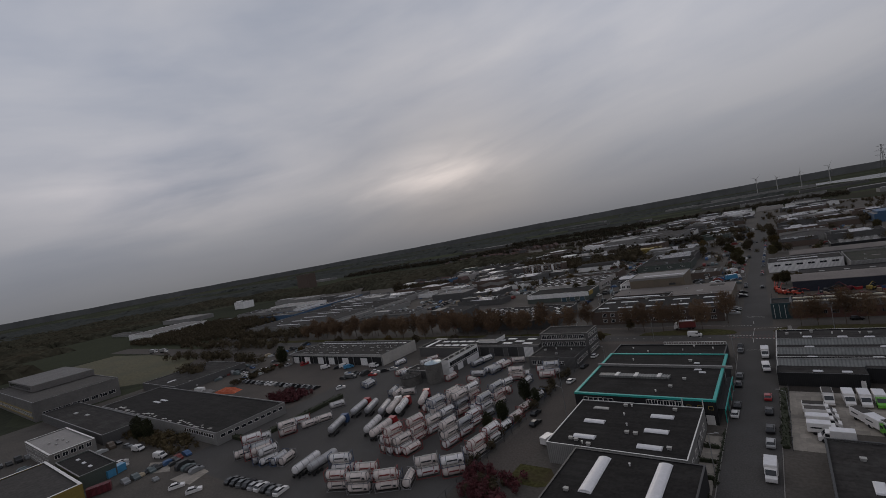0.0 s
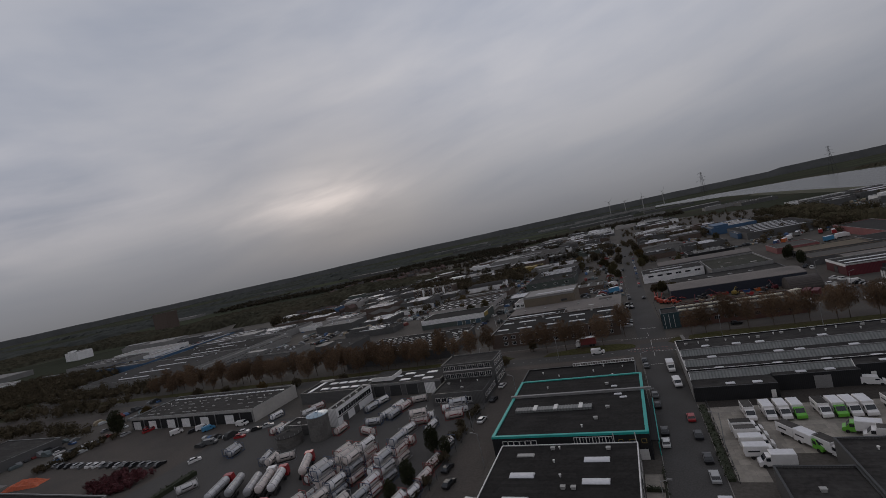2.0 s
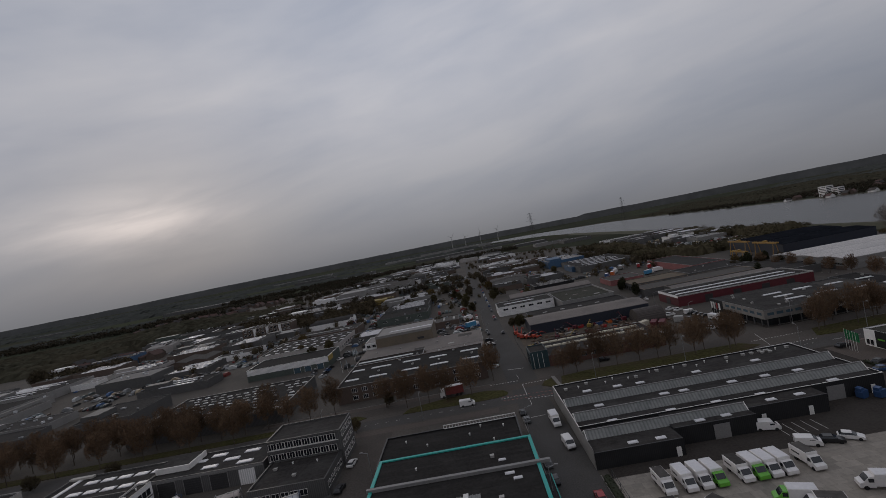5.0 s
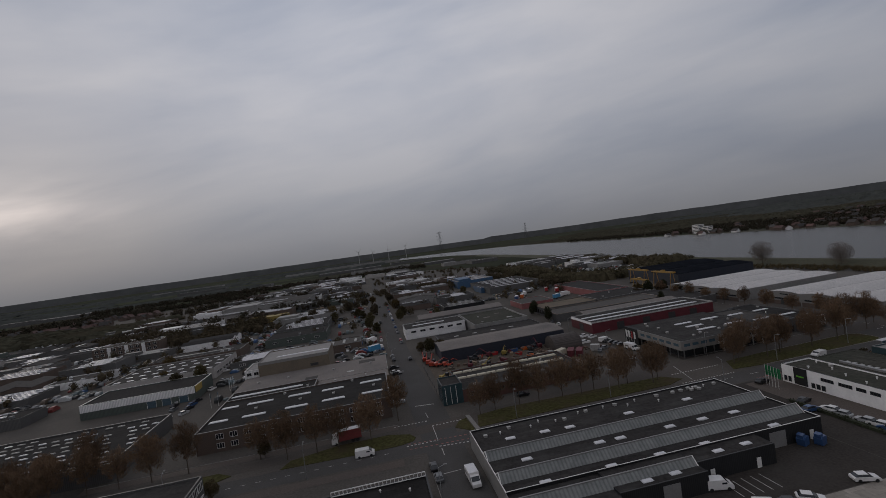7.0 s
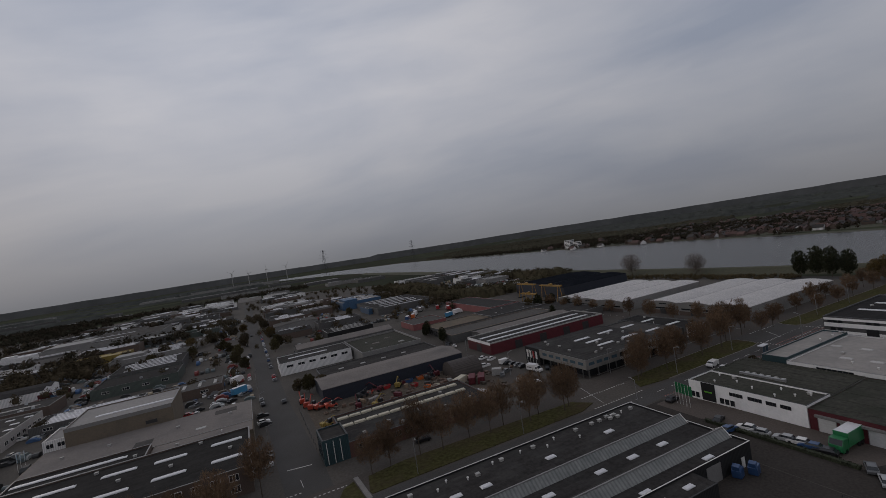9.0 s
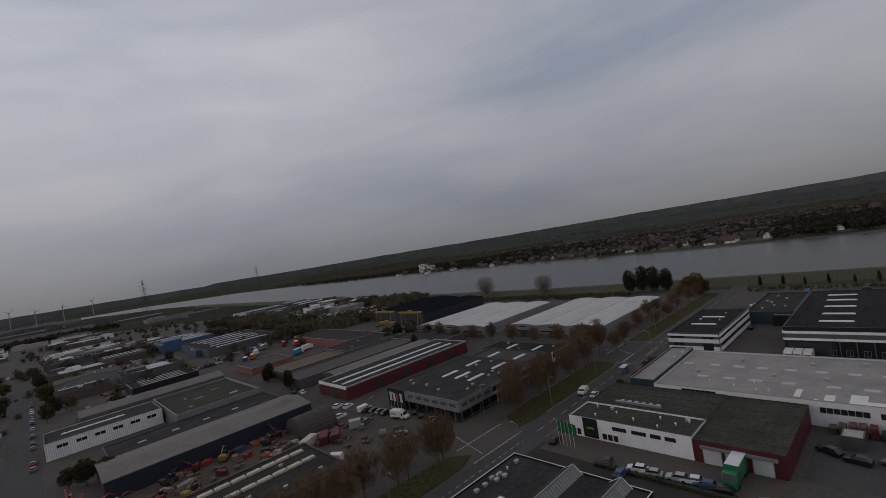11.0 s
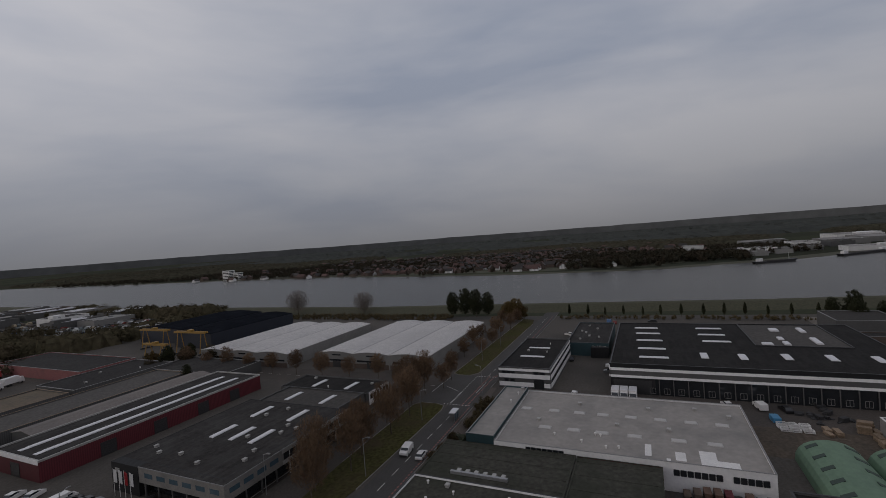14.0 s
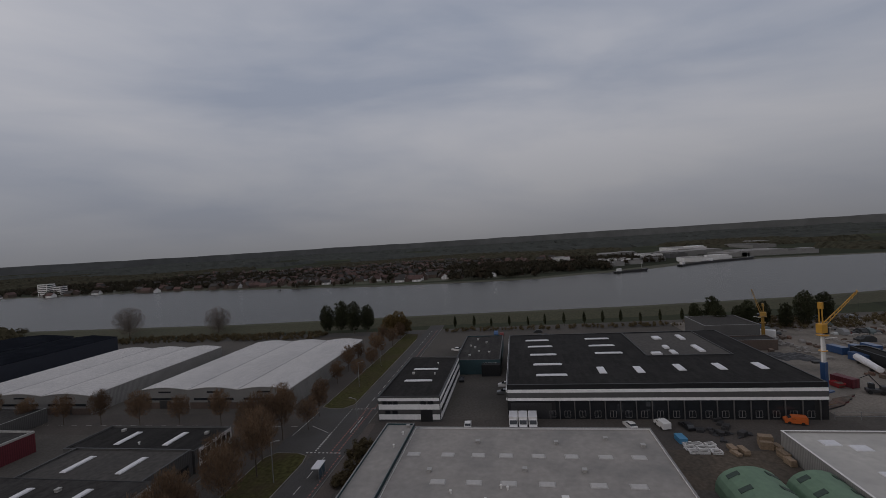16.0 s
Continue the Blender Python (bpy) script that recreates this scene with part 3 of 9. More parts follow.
        f = part("window", shared(("window", w, h, lights, frame), bars, frame), "", self.ob, at=at, rz=rz)
        part("pane", shared(("pane", w, h, glass), lambda: Shape().box(-w / 2, w / 2, -0.03, 0.02, 0, h), glass), "", f)
        return f

    def windows(self, s, u0, u1, n, z, w, h, lights=2, frame="white_trim", glass="window_glass"):
        for i in range(n):
            self.window(s, u0 + (u1 - u0) * (i + 0.5) / n, z, w, h, lights, frame, glass)

    def door(self, s, u, w, h, material="grey_trim", frame="dark_trim"):
        at, rz = self.side(s, u, 0)
        def make():
            n = max(2, int(h / 0.6))
            edge = [(0.02, 0.02)]
            for k in range(n):
                z0, z1 = 0.02 + (h - 0.02) * k / n, 0.02 + (h - 0.02) * (k + 1) / n
                edge += [(-0.03, z0), (-0.06, z0 + 0.04), (-0.06, z1 - 0.04)]
            edge += [(-0.03, h), (0.02, h)]
            return Shape().prism(edge, "x", -w / 2, w / 2)
        d = part("door", shared(("door", w, h, material), make, material), "", self.ob, at=at, rz=rz)
        part("door_frame", shared(("door_frame", w, h, frame), lambda: Shape().box(-w / 2 - 0.12, -w / 2, -0.1, 0.02, 0, h + 0.12).box(w / 2, w / 2 + 0.12, -0.1, 0.02, 0, h + 0.12).box(-w / 2, w / 2, -0.1, 0.02, h, h + 0.12), frame), "", d)
        return d

    def band(self, s, u0, u1, z0, z1, material, proud=0.06, name="facade_band"):
        at, rz = self.side(s, (u0 + u1) / 2, 0)
        L = u1 - u0
        return part(name, Shape().box(-L / 2, L / 2, -proud, 0.0, z0, z1), material, self.ob, at=at, rz=rz)


# ---- the ground, roads and river ----
def build_ground():
    s = Shape()
    n = 48
    rings = [0, 400, 1500, 3200, 4850]
    pts = [(0, 200, 0)]
    for r in rings[1:]:
        pts += [(r * math.cos(2 * math.pi * i / n), 200 + r * math.sin(2 * math.pi * i / n), 0) for i in range(n)]
    fs = [(0, 1 + i, 1 + (i + 1) % n) for i in range(n)]
    for k in range(3):
        a, b = 1 + k * n, 1 + (k + 1) * n
        fs += [(a + i, b + i, b + (i + 1) % n, a + (i + 1) % n) for i in range(n)]
    s.solid(pts, fs)
    tagged(new("ground", s.mesh("ground", "open_land")), "flat river lowland with meadows and scrub", "ground", kind="structure")


build_ground()


def backdrop():
    """The last low tree line and rising ground at the horizon, haze mixed into its colour."""
    s = Shape()
    n = 360
    pts, fs = [], []
    for i in range(n):
        a = 2 * math.pi * i / n
        h = 46 + 7 * noise.noise((3 * math.cos(a), 3 * math.sin(a), 0)) + 4 * noise.noise((25 * math.cos(a), 25 * math.sin(a), 4))
        if abs((math.degrees(a) + 180) % 360 - 180) < 75:
            h += 14
        h += 12 * max(0.0, 1 - (abs(math.degrees(a) - 100) / 32) ** 2)
        x, y = math.cos(a), math.sin(a)
        pts += [(4700 * x, 200 + 4700 * y, -1), (4700 * x, 200 + 4700 * y, h), (4820 * x, 200 + 4820 * y, -1)]
    for i in range(n):
        j = (i + 1) % n
        fs += [(3 * i, 3 * j, 3 * j + 1, 3 * i + 1), (3 * i + 1, 3 * j + 1, 3 * j + 2, 3 * i + 2)]
    s.solid(pts, fs)
    tagged(new("backdrop", s.mesh("backdrop", "hill_far")), "far wooded rise with horizon haze put into its colour", "backdrop", kind="structure")


backdrop()
sheet("estate_ground", [(-330, 30), (300, -60), (285, 230), (270, 560), (180, 900), (60, 1150), (-260, 1150), (-700, 800), (-700, 420), (-430, 190), (-330, 120)], 0.02, "estate_paving", "worn paved ground of the industrial estate", "pavement")
sheet("river", [(430, -3200), (420, -260), (369, -72), (353, -11), (339, 90), (333, 200), (322, 330), (322, 560), (338, 900), (352, 1400), (330, 1900), (180, 2450), (-250, 3000), (-900, 3500), (-800, 3650), (-100, 3200), (420, 2700), (640, 2100), (662, 1700), (643, 1160), (640, 893), (627, 620), (591, 497), (570, 394), (554, 318), (554, 171), (560, 132), (578, 95), (595, 58), (610, 12), (664, -60), (704, -130), (690, -330), (660, -700), (660, -3200)], 0.06, "river_water", "broad grey river with small ripples", "water")


def dike():
    """A grass bank along the near shore."""
    s = Shape()
    prof = [(286, 0.0), (298, 3.2), (303, 3.3), (321, 0.0)]
    ys = [-900, -260, -72, -11, 90, 200, 330, 560, 760, 900, 1200, 1500]
    off = [112, 99, 49, 33, 19, 12, 1, 2, 8, 16, 26, 30]
    k = len(prof)
    pts = [(x + o, y, z) for y, o in zip(ys, off) for x, z in prof]
    fs = [(i * k + j, i * k + j + 1, (i + 1) * k + j + 1, (i + 1) * k + j) for i in range(len(ys) - 1) for j in range(k - 1)]
    s.solid(pts, fs)
    tagged(new("dike", s.mesh("dike", "dike_grass")), "long grass river dike", "ground", kind="structure")


dike()
sheet("village_ground", [(590, 250), (626, 600), (640, 900), (900, 1050), (1180, 900), (1180, 100), (900, -60), (700, 40), (600, 150)], 0.03, "dike_grass", "gardens and greens of the riverside village", "ground")
sheet("far_bank", [(658, -3200), (658, -700), (688, -330), (702, -130), (662, -60), (608, 12), (593, 58), (576, 95), (558, 132), (552, 171), (552, 318), (568, 394), (589, 497), (625, 620), (638, 893), (641, 1160), (676, 1700), (900, 1700), (662, 1160), (656, 893), (642, 620), (606, 497), (586, 394), (572, 318), (572, 171), (578, 140), (598, 104), (616, 66), (640, 20), (700, -60), (730, -140), (710, -330), (680, -3200)], 0.09, "dike_grass", "grass strip along the opposite shore", "ground")

# roads
sheet("road_side", [(-16.5, 40), (-6, 40), (-6.5, 150), (-8, 197), (-8, 226), (-11, 300), (-12.5, 450), (-15, 760), (-15, 1000), (-25, 1000), (-25, 760), (-22.5, 450), (-20.5, 300), (-19, 226), (-18, 197), (-17, 150)], 0.05, "asphalt", "grey asphalt side street between halls", "road")
sheet("road_main_south", [(-420, 190), (-80, 196), (-25, 196), (70, 196.5), (150, 197.6), (300, 198.6), (300, 206.6), (150, 205.6), (70, 204), (-25, 204), (-80, 204), (-420, 199)], 0.06, "asphalt", "asphalt main road, dashed lines", "road")
sheet("road_main_north", [(-420, 207), (-80, 213), (-25, 213), (60, 221.5), (150, 224.5), (274, 224.5), (274, 216.5), (150, 216.3), (70, 213), (-25, 207.5), (-80, 207.5), (-420, 201)], 0.055, "asphalt_old", "old asphalt carriageway under street trees", "road")
sheet("road_yard_west", [(-66, 40), (-56, 40), (-57.5, 196), (-67, 196)], 0.05, "asphalt_old", "narrow asphalt lane beside the tank yard", "road")
sheet("road_east", [(66, 196), (66, 60), (80, 60), (80, 196)], 0.05, "asphalt_dark", "paved lane between two halls", "road")
sheet("road_quay", [(283, 209), (275, 320), (271, 320), (276, 209)], 0.07, "asphalt", "narrow asphalt road along the dike", "road")
sheet("road_north_lane", [(60, 220), (69, 220), (71, 330), (62, 330)], 0.05, "asphalt_old", "lane into the northern yards", "road")
sheet("grass_median_west", [(-56, 204.4), (-33, 203.2), (-24, 203.4), (-20.4, 204.6), (-19.6, 206.6), (-21, 209.4), (-26.9, 212), (-41, 212), (-54, 208.5)], 0.16, "grass", "rounded grass median with kerb", "grass", thick=0.16)
sheet("grass_median_corner", [(-92, 205), (-72, 205), (-69, 207), (-73, 210), (-92, 210)], 0.16, "grass", "grass median beside the junction", "grass", thick=0.16)
sheet("grass_median_long", [(-400, 200), (-160, 205), (-98, 206), (-98, 210.5), (-160, 210), (-400, 206)], 0.16, "grass", "long grass median under trees", "grass", thick=0.16)
sheet("footpath_crossing", [(-3.4, 214.6), (-2.2, 214.6), (-1.6, 203), (-2.8, 203)], 0.18, "concrete_panel", "pale paved path across the verge", "pavement")
sheet("grass_corner", [(-8, 207.6), (-3.6, 203), (-3, 203), (-3.6, 213), (-6.4, 211)], 0.16, "grass", "small grass corner beside the path", "grass", thick=0.16)
sheet("grass_verge_middle", [(-1.5, 206), (-1.2, 204.6), (4, 204.8), (60, 205.5), (66, 208), (62, 213), (10, 214.5), (0, 213)], 0.16, "grass", "grass median with bare street trees", "grass", thick=0.16)
sheet("grass_verge_east", [(84, 207), (95, 205.6), (138, 205.8), (141.5, 206.6), (142.6, 209), (142.6, 214.5), (140, 216.2), (104, 215.6), (88, 214.5)], 0.16, "grass", "grass median with rust-brown trees", "grass", thick=0.16)
sheet("grass_verge_far", [(174, 206.8), (262, 207.2), (274, 209), (276, 215.6), (172, 215.8), (170.8, 213.5), (170.8, 209)], 0.16, "grass", "grass median towards the dike", "grass", thick=0.16)
sheet("junction_apron", [(142.6, 205.4), (171, 205.6), (171, 224.4), (168, 226), (151, 226), (142.6, 224.2)], 0.05, "asphalt", "worn asphalt of the road junction", "road")
sheet("lane_white_halls", [(151, 226), (167.5, 226), (164.5, 350), (152, 350)], 0.048, "asphalt_old", "paved lane in front of the white-roofed halls", "road")
sheet("footpath_east", [(84, 196.4), (150, 197.3), (160, 197.4), (160, 195.6), (112, 192.6), (84, 193.4)], 0.07, "brick_paving", "reddish footpath beside the main road", "pavement")
sheet("van_yard", [(-4.5, 114), (1, 114), (1, 124), (14, 124), (14, 112), (62, 112), (62, 147), (-4.5, 147)], 0.055, "yard_concrete", "pale concrete slab yard for delivery vans", "pavement")
sheet("tank_yard", [(-172, 58), (-68, 58), (-68, 170), (-172, 156)], 0.045, "asphalt", "dark asphalt yard with tank stacks", "pavement")
sheet("depot_yard", [(-250, 100), (-172, 100), (-172, 156), (-250, 156)], 0.045, "asphalt_old", "asphalt depot yard with parked cars", "pavement")
sheet("meadow_west", [(-585, 98), (-470, 86), (-400, 82), (-345, 112), (-352, 130), (-385, 160), (-500, 166), (-580, 160)], 0.06, "dry_grass", "rough dry grass field", "grass")
sheet("gravel_track", [(-620, 168), (-500, 168), (-385, 162), (-350, 132), (-300, 150), (-300, 178), (-420, 184), (-620, 186)], 0.055, "asphalt_old", "pale gravel track beside the field", "road")
# dark sheet paints the shade below the overhang onto the paving
sheet("showroom_floor", [(79, 224), (118, 224), (118, 226), (81, 226), (81, 250), (79, 250)], 0.07, "asphalt_dark", "paving darkened for the shade under the showroom overhang", "pavement")
sheet("hall_yard", [(147, 80), (163, 80), (163, 196), (147, 196)], 0.045, "asphalt_old", "paved yard in front of the striped hall", "pavement")
sheet("hall_apron", [(-4.5, 147.2), (65.8, 147.2), (65.8, 196), (62, 196), (62, 163), (-4.5, 163)], 0.052, "asphalt_dark", "dark brown asphalt apron behind a hall", "pavement")
sheet("dirt_strip", [(131, 104.4), (147, 104.4), (147, 129.6), (131.6, 129.6)], 0.045, "dirt_yard", "bare brown yard beside storage tunnels", "pavement")
sheet("hall_back_yard", [(88, 129.6), (112.2, 129.6), (112.2, 146), (88, 146)], 0.046, "asphalt", "dark asphalt yard behind a hall", "pavement")
sheet("slab_yard", [(184, -30), (214, -30), (212, 62), (190, 70), (184, 60)], 0.056, "yard_worn", "worn pale strip in the storage yard", "pavement")
sheet("concrete_pad", [(-183, 54.6), (-175, 58), (-166, 54.2), (-174, 50)], 0.05, "yard_concrete", "pale concrete pad in a yard", "pavement")
sheet("concrete_pad", [(-159, 51.5), (-158, 60), (-150, 59.3), (-147.6, 52.5)], 0.05, "yard_concrete", "pale concrete pad in a yard", "pavement")
sheet("lawn_corner", [(-58, 84), (-50, 84), (-46, 86.5), (-50, 92), (-58, 92)], 0.055, "grass", "small dark lawn beside a hall", "grass")
sheet("scrap_yard", [(166, -40), (290, -40), (285, 82), (166, 82)], 0.045, "yard_worn", "worn pale paved storage yard by the dike", "pavement")
sheet("machine_yard", [(-6, 238), (60, 238), (60, 277), (-6, 277)], 0.045, "dirt_yard", "brownish yard full of machinery", "pavement")
sheet("brand_forecourt", [(75.4, 150), (87, 146), (87, 195), (76.6, 195)], 0.06, "brick_paving", "brick-paved parking strip", "pavement")
sheet("footpath_north", [(-110, 214.5), (-24, 214.5), (-24, 218), (-110, 218)], 0.08, "brick_paving", "brick footpath beside the road", "pavement")
sheet("footpath_south", [(-92, 191.5), (-24, 191.5), (-24, 195), (-92, 195)], 0.08, "brick_paving", "brick footpath beside the road", "pavement")


def kerb(pts, w=0.15, h=0.14):
    s = Shape()
    for (xa, ya), (xb, yb) in zip(pts, pts[1:]):
        L = math.hypot(xb - xa, yb - ya)
        k = len(s.v)
        s.box(0, L, -w / 2, w / 2, 0, h)
        s.moved(xa, ya, 0.03, math.atan2(yb - ya, xb - xa), k)
    tagged(new("kerb", s.mesh("kerb", "kerb_stone")), "pale concrete kerb", "kerb", kind="structure")


kerb([(-16.6, 60), (-17.1, 150), (-18.1, 190)])
kerb([(-5.9, 60), (-6.4, 149)])
kerb([(-5, 194.6), (66, 195.2)])
kerb([(82, 196.6), (142, 197.4)])
kerb([(160, 197.6), (290, 198.5)])
kerb([(95, 205.55), (138, 205.75), (141.6, 206.5), (142.7, 209), (142.7, 214.5), (140, 216.3), (104, 215.7)])
kerb([(262, 207.1), (174, 206.7), (170.7, 209), (170.7, 213.5), (172, 215.9), (276, 215.7)])
kerb([(84, 225.2), (150, 225.2)])
kerb([(-24, 218.2), (-110, 218.2)])


def dashes(a, b, dash, gap, width, material="white_line", z=0.075):
    """A broken line painted on the road."""
    s = Shape()
    L = math.hypot(b[0] - a[0], b[1] - a[1])
    d = 0.0
    while d < L:
        s.box(d, min(d + dash, L), -width / 2, width / 2, 0, 0.006)
        d += dash + gap
    s.moved(a[0], a[1], z, math.atan2(b[1] - a[1], b[0] - a[0]))
    tagged(new("road_marking", s.mesh("road_marking", material)), "worn white road marking", "marking", kind="structure")


dashes((-90, 200), (-26, 200), 1.2, 2.4, 0.12)
dashes((-4, 200.3), (78, 201), 1.2, 1.2, 0.15)
dashes((84, 200.8), (142, 201.8), 3, 3, 0.15)
dashes((171, 202.2), (285, 203), 3, 3, 0.15)
dashes((-25.1, 216.9), (-14.6, 216.6), 0.55, 0.5, 0.4)
dashes((-14, 212.2), (-5.3, 212.4), 0.55, 0.5, 0.4)
dashes((-22.6, 201.9), (-13.9, 201.8), 0.55, 0.5, 0.4)
dashes((-14.2, 198), (-6.2, 197), 0.55, 0.5, 0.4)
dashes((-14, 202.2), (-14, 212), 20, 1, 0.16)
dashes((-13.8, 192.5), (-13.8, 196.6), 20, 1, 0.16)
dashes((-15.6, 183.5), (-11.4, 183.7), 20, 1, 0.2)
dashes((-17.1, 231.3), (-10.9, 230.1), 20, 1, 0.4)
dashes((-14.4, 219), (-14.6, 223.5), 20, 1, 0.14)
dashes((-22, 203.1), (-5, 201.4), 0.7, 0.7, 0.3, "red_line")
dashes((-22, 199.9), (-5, 198.6), 0.7, 0.7, 0.3, "red_line")
dashes((63.5, 204.5), (82, 204.6), 0.5, 0.5, 0.4)
dashes((66, 212.8), (84, 212.9), 0.5, 0.5, 0.4)
dashes((82.6, 197.2), (142, 198.4), 0.6, 0.6, 0.3, "red_line")
dashes((143, 201.3), (171, 201.6), 0.7, 0.6, 0.35, "red_line")
dashes((143, 199.6), (171, 199.9), 0.7, 0.6, 0.35, "red_line")
dashes((171, 199.4), (284, 200.2), 0.7, 0.7, 0.3, "red_line")
dashes((68, 206), (72, 220), 20, 1, 0.15)
dashes((144, 205.3), (154, 205.6), 0.55, 0.45, 0.5)
dashes((154, 205.6), (171, 206.2), 0.5, 1.1, 0.25)
dashes((143.2, 198.8), (143.2, 207.6), 0.5, 0.5, 0.4)
dashes((170.4, 199), (170.4, 206), 0.5, 0.5, 0.4)
dashes((154, 200.6), (164.5, 200.8), 20, 1, 0.2)
dashes((152.3, 215.5), (168.3, 215.4), 20, 1, 0.15)
dashes((158, 212.6), (154.2, 206.7), 20, 1, 0.18)
dashes((157.8, 217), (157.8, 340), 2, 3, 0.12)
for bx in (34.5, 36.5, 38.5, 40.5, 42.5):
    dashes((bx, 151.5), (bx, 156.5), 9, 1, 0.12, z=0.06)

# ---- halls beside the side street ----
b = Building("teal_hall", -54.5, -18.5, 122.5, 159.5, 6.3, "clad_black", "felt_black", "black two-storey hall with bright teal roof edge", "hall", coping="teal_trim", cop_w=0.7, fascia=0.45, parapet=0.2)
b.add("roof_beam", "grey_trim", -55, -16.5, 146.4, 147.2, 6.1, 6.75, "pale box beam across the roof")
lan = b.add("roof_lantern", "glazing_bars", -51.5, -31.3, 136.2, 138.4, 6.1, 6.7, "long glazed roof lantern")
for i in range(28):
    x = -51.3 + i * 20 / 27
    b.add("glazing_bar", "grey_trim", x - 0.06, x + 0.06, 136.15, 138.45, 6.7, 6.78, parent=lan)
for x in (-46, -40.5, -34):
    b.add("lantern_cowl", "white_trim", x - 0.5, x + 0.5, 135.9, 138.7, 6.7, 7.0, parent=lan)
b.vent(-27.4, 136.5, 1), b.vent(-30, 130.5, 1), b.vent(-33, 126.5, 0), b.vent(-45, 152.5, 0), b.vent(-28, 152.5, 1)
b.skylight(-25, 144.8, 2.0, 0.8), b.skylight(-26, 150.6, 1.6, 0.8), b.skylight(-23.6, 142.6, 1.8, 0.8)
b.windows("S", -52, -43.5, 6, 4.0, 1.25, 1.1, 1)
b.windows("S", -34.8, -26.3, 6, 3.6, 1.3, 1.9, 2)
for x in (-24.6, -22.2, -19.8):
    b.window("S", x, 3.9, 1.0, 0.8, 1, "clad_yellow")
b.door("S", -20.2, 1.6, 2.3, "white_trim", "white_trim")
for x in (-26, -21.4):
    b.add("downpipe", "white_trim", x - 0.08, x + 0.08, 122.3, 122.5, 0, 6.3)
b.add("side_canopy", "clad_black", -18.5, -16.9, 123.5, 146, 3.6, 3.9)
b.add("canopy_edge", "teal_trim", -16.9, -16.7, 123.4, 146.1, 3.5, 4.0)
for y in (124, 131, 138, 145.5):
    b.add("canopy_post", "teal_trim", -17.1, -16.9, y, y + 0.2, 0, 3.6)

b = Building("rear_hall", -56, -20, 159.8, 176.5, 4.4, "clad_black", "felt_black", "low black hall behind the teal one", "hall", coping="dark_trim")
rail = b.add("roof_rail", "white_trim", -40, -20.3, 175.6, 175.75, 5.4, 5.55, "white lattice parapet rail")
b.add("rail_chord", "white_trim", -40, -20.3, 175.6, 175.75, 4.5, 4.62, parent=rail)
for i in range(25):
    x = -40 + i * 19.7 / 24
    b.add("rail_post", "white_trim", x - 0.06, x + 0.06, 175.62, 175.73, 4.6, 5.42, parent=rail)
for x, y in ((-50, 172), (-44, 168), (-33, 170), (-27, 165), (-24, 172), (-30, 174)):
    b.vent(x, y, 0)
b.skylight(-26, 163.5, 2.2, 0.9)

b = Building("skylight_hall", -51.5, -21, 94.6, 120.5, 5.1, "clad_grey", "felt_black", "black-roofed hall with white rooflights and pale metal walls", "hall", coping="white_trim", cop_w=0.2, parapet=0.15)
for x, y in ((-44, 108.0), (-43.8, 99.6), (-29.2, 113.8), (-29, 105.9), (-28.9, 98.2)):
    b.skylight(x, y, 5.2, 1.9, barrel=True)
b.skylight(-44.8, 116, 4, 1.3, "dome_aged")
for x, y in ((-39, 118.5), (-37.5, 118.6), (-46.5, 97.8), (-45, 97.4), (-43.2, 96.4), (-41.6, 96), (-36, 107.5), (-35, 103.6), (-33, 103.5), (-27, 118), (-25, 98.5), (-38, 113)):
    b.vent(x, y, 1 if int(x * 7) % 2 else 0)
b.windows("E", 97, 118, 5, 1.6, 1.6, 1.4, 2)
b.door("E", 108, 3.2, 3.2, "grey_trim")

b = Building("barrel_light_hall", -44, -17.8, 58, 94, 5.0, "clad_black", "felt_black", "black-roofed hall with two long barrel rooflights", "hall", coping="dark_trim", parapet=0.15)
b.skylight(-36.5, 85, 2.6, 13.5, barrel=True), b.skylight(-24.6, 85.5, 2.6, 14, barrel=True)
b.vent(-40, 78, 1), b.vent(-31, 90, 0)
for k, y in enumerate((116.6, 110.4, 103.9, 97.4, 90.5, 83)):
    sheet("concrete_pad", [(-20.8, y - 5.2), (-17.4, y - 5.2), (-17.4, y), (-20.8, y)], 0.14, "yard_concrete", "pale concrete parking pad", "pavement", thick=0.14)

def container(x, y, rz, material, label, L=6.06):
    o = thing("shipping_container", label, "container", (x, y, 0.03), rz)
    n = int(L / 0.3) * 2
    side = [(-L / 2 + L * i / n, 1.2 + 0.035 * (i % 2)) for i in range(n + 1)]
    plan = side + [(-u, -v) for u, v in side]
    k = len(plan)
    s = Shape().solid([(u, v, 0.15) for u, v in plan] + [(u, v, 2.55) for u, v in plan], [tuple(range(k)), tuple(range(2 * k - 1, k - 1, -1))] + [(i, k + i, k + (i + 1) % k, (i + 1) % k) for i in range(k)])
    part("box", s, material, o)
    f = Shape()
    for u in (-L / 2, L / 2 - 0.12):
        for v in (-1.22, 1.1):
            f.box(u, u + 0.12, v, v + 0.12, 0, 2.6)
    part("corner_posts", f, material, o)
    return o


container(-17.6, 79.5, 0, "paint_sky_blue", "bright blue steel container beside a hall")

b = Building("dark_corner_hall", 1, 13, 62, 112, 4.3, "clad_midgrey", "felt_dark", "dark flat-roofed hall beside the van yard", "hall", coping="dark_trim")
b.vent(6, 105, 1), b.skylight(7, 96, 1.6, 4)
b = Building("dark_annex_hall", 13, 54, 62, 121, 4.6, "clad_midgrey", "felt_dark", "dark annex hall with one white rooflight", "hall", coping="dark_trim")
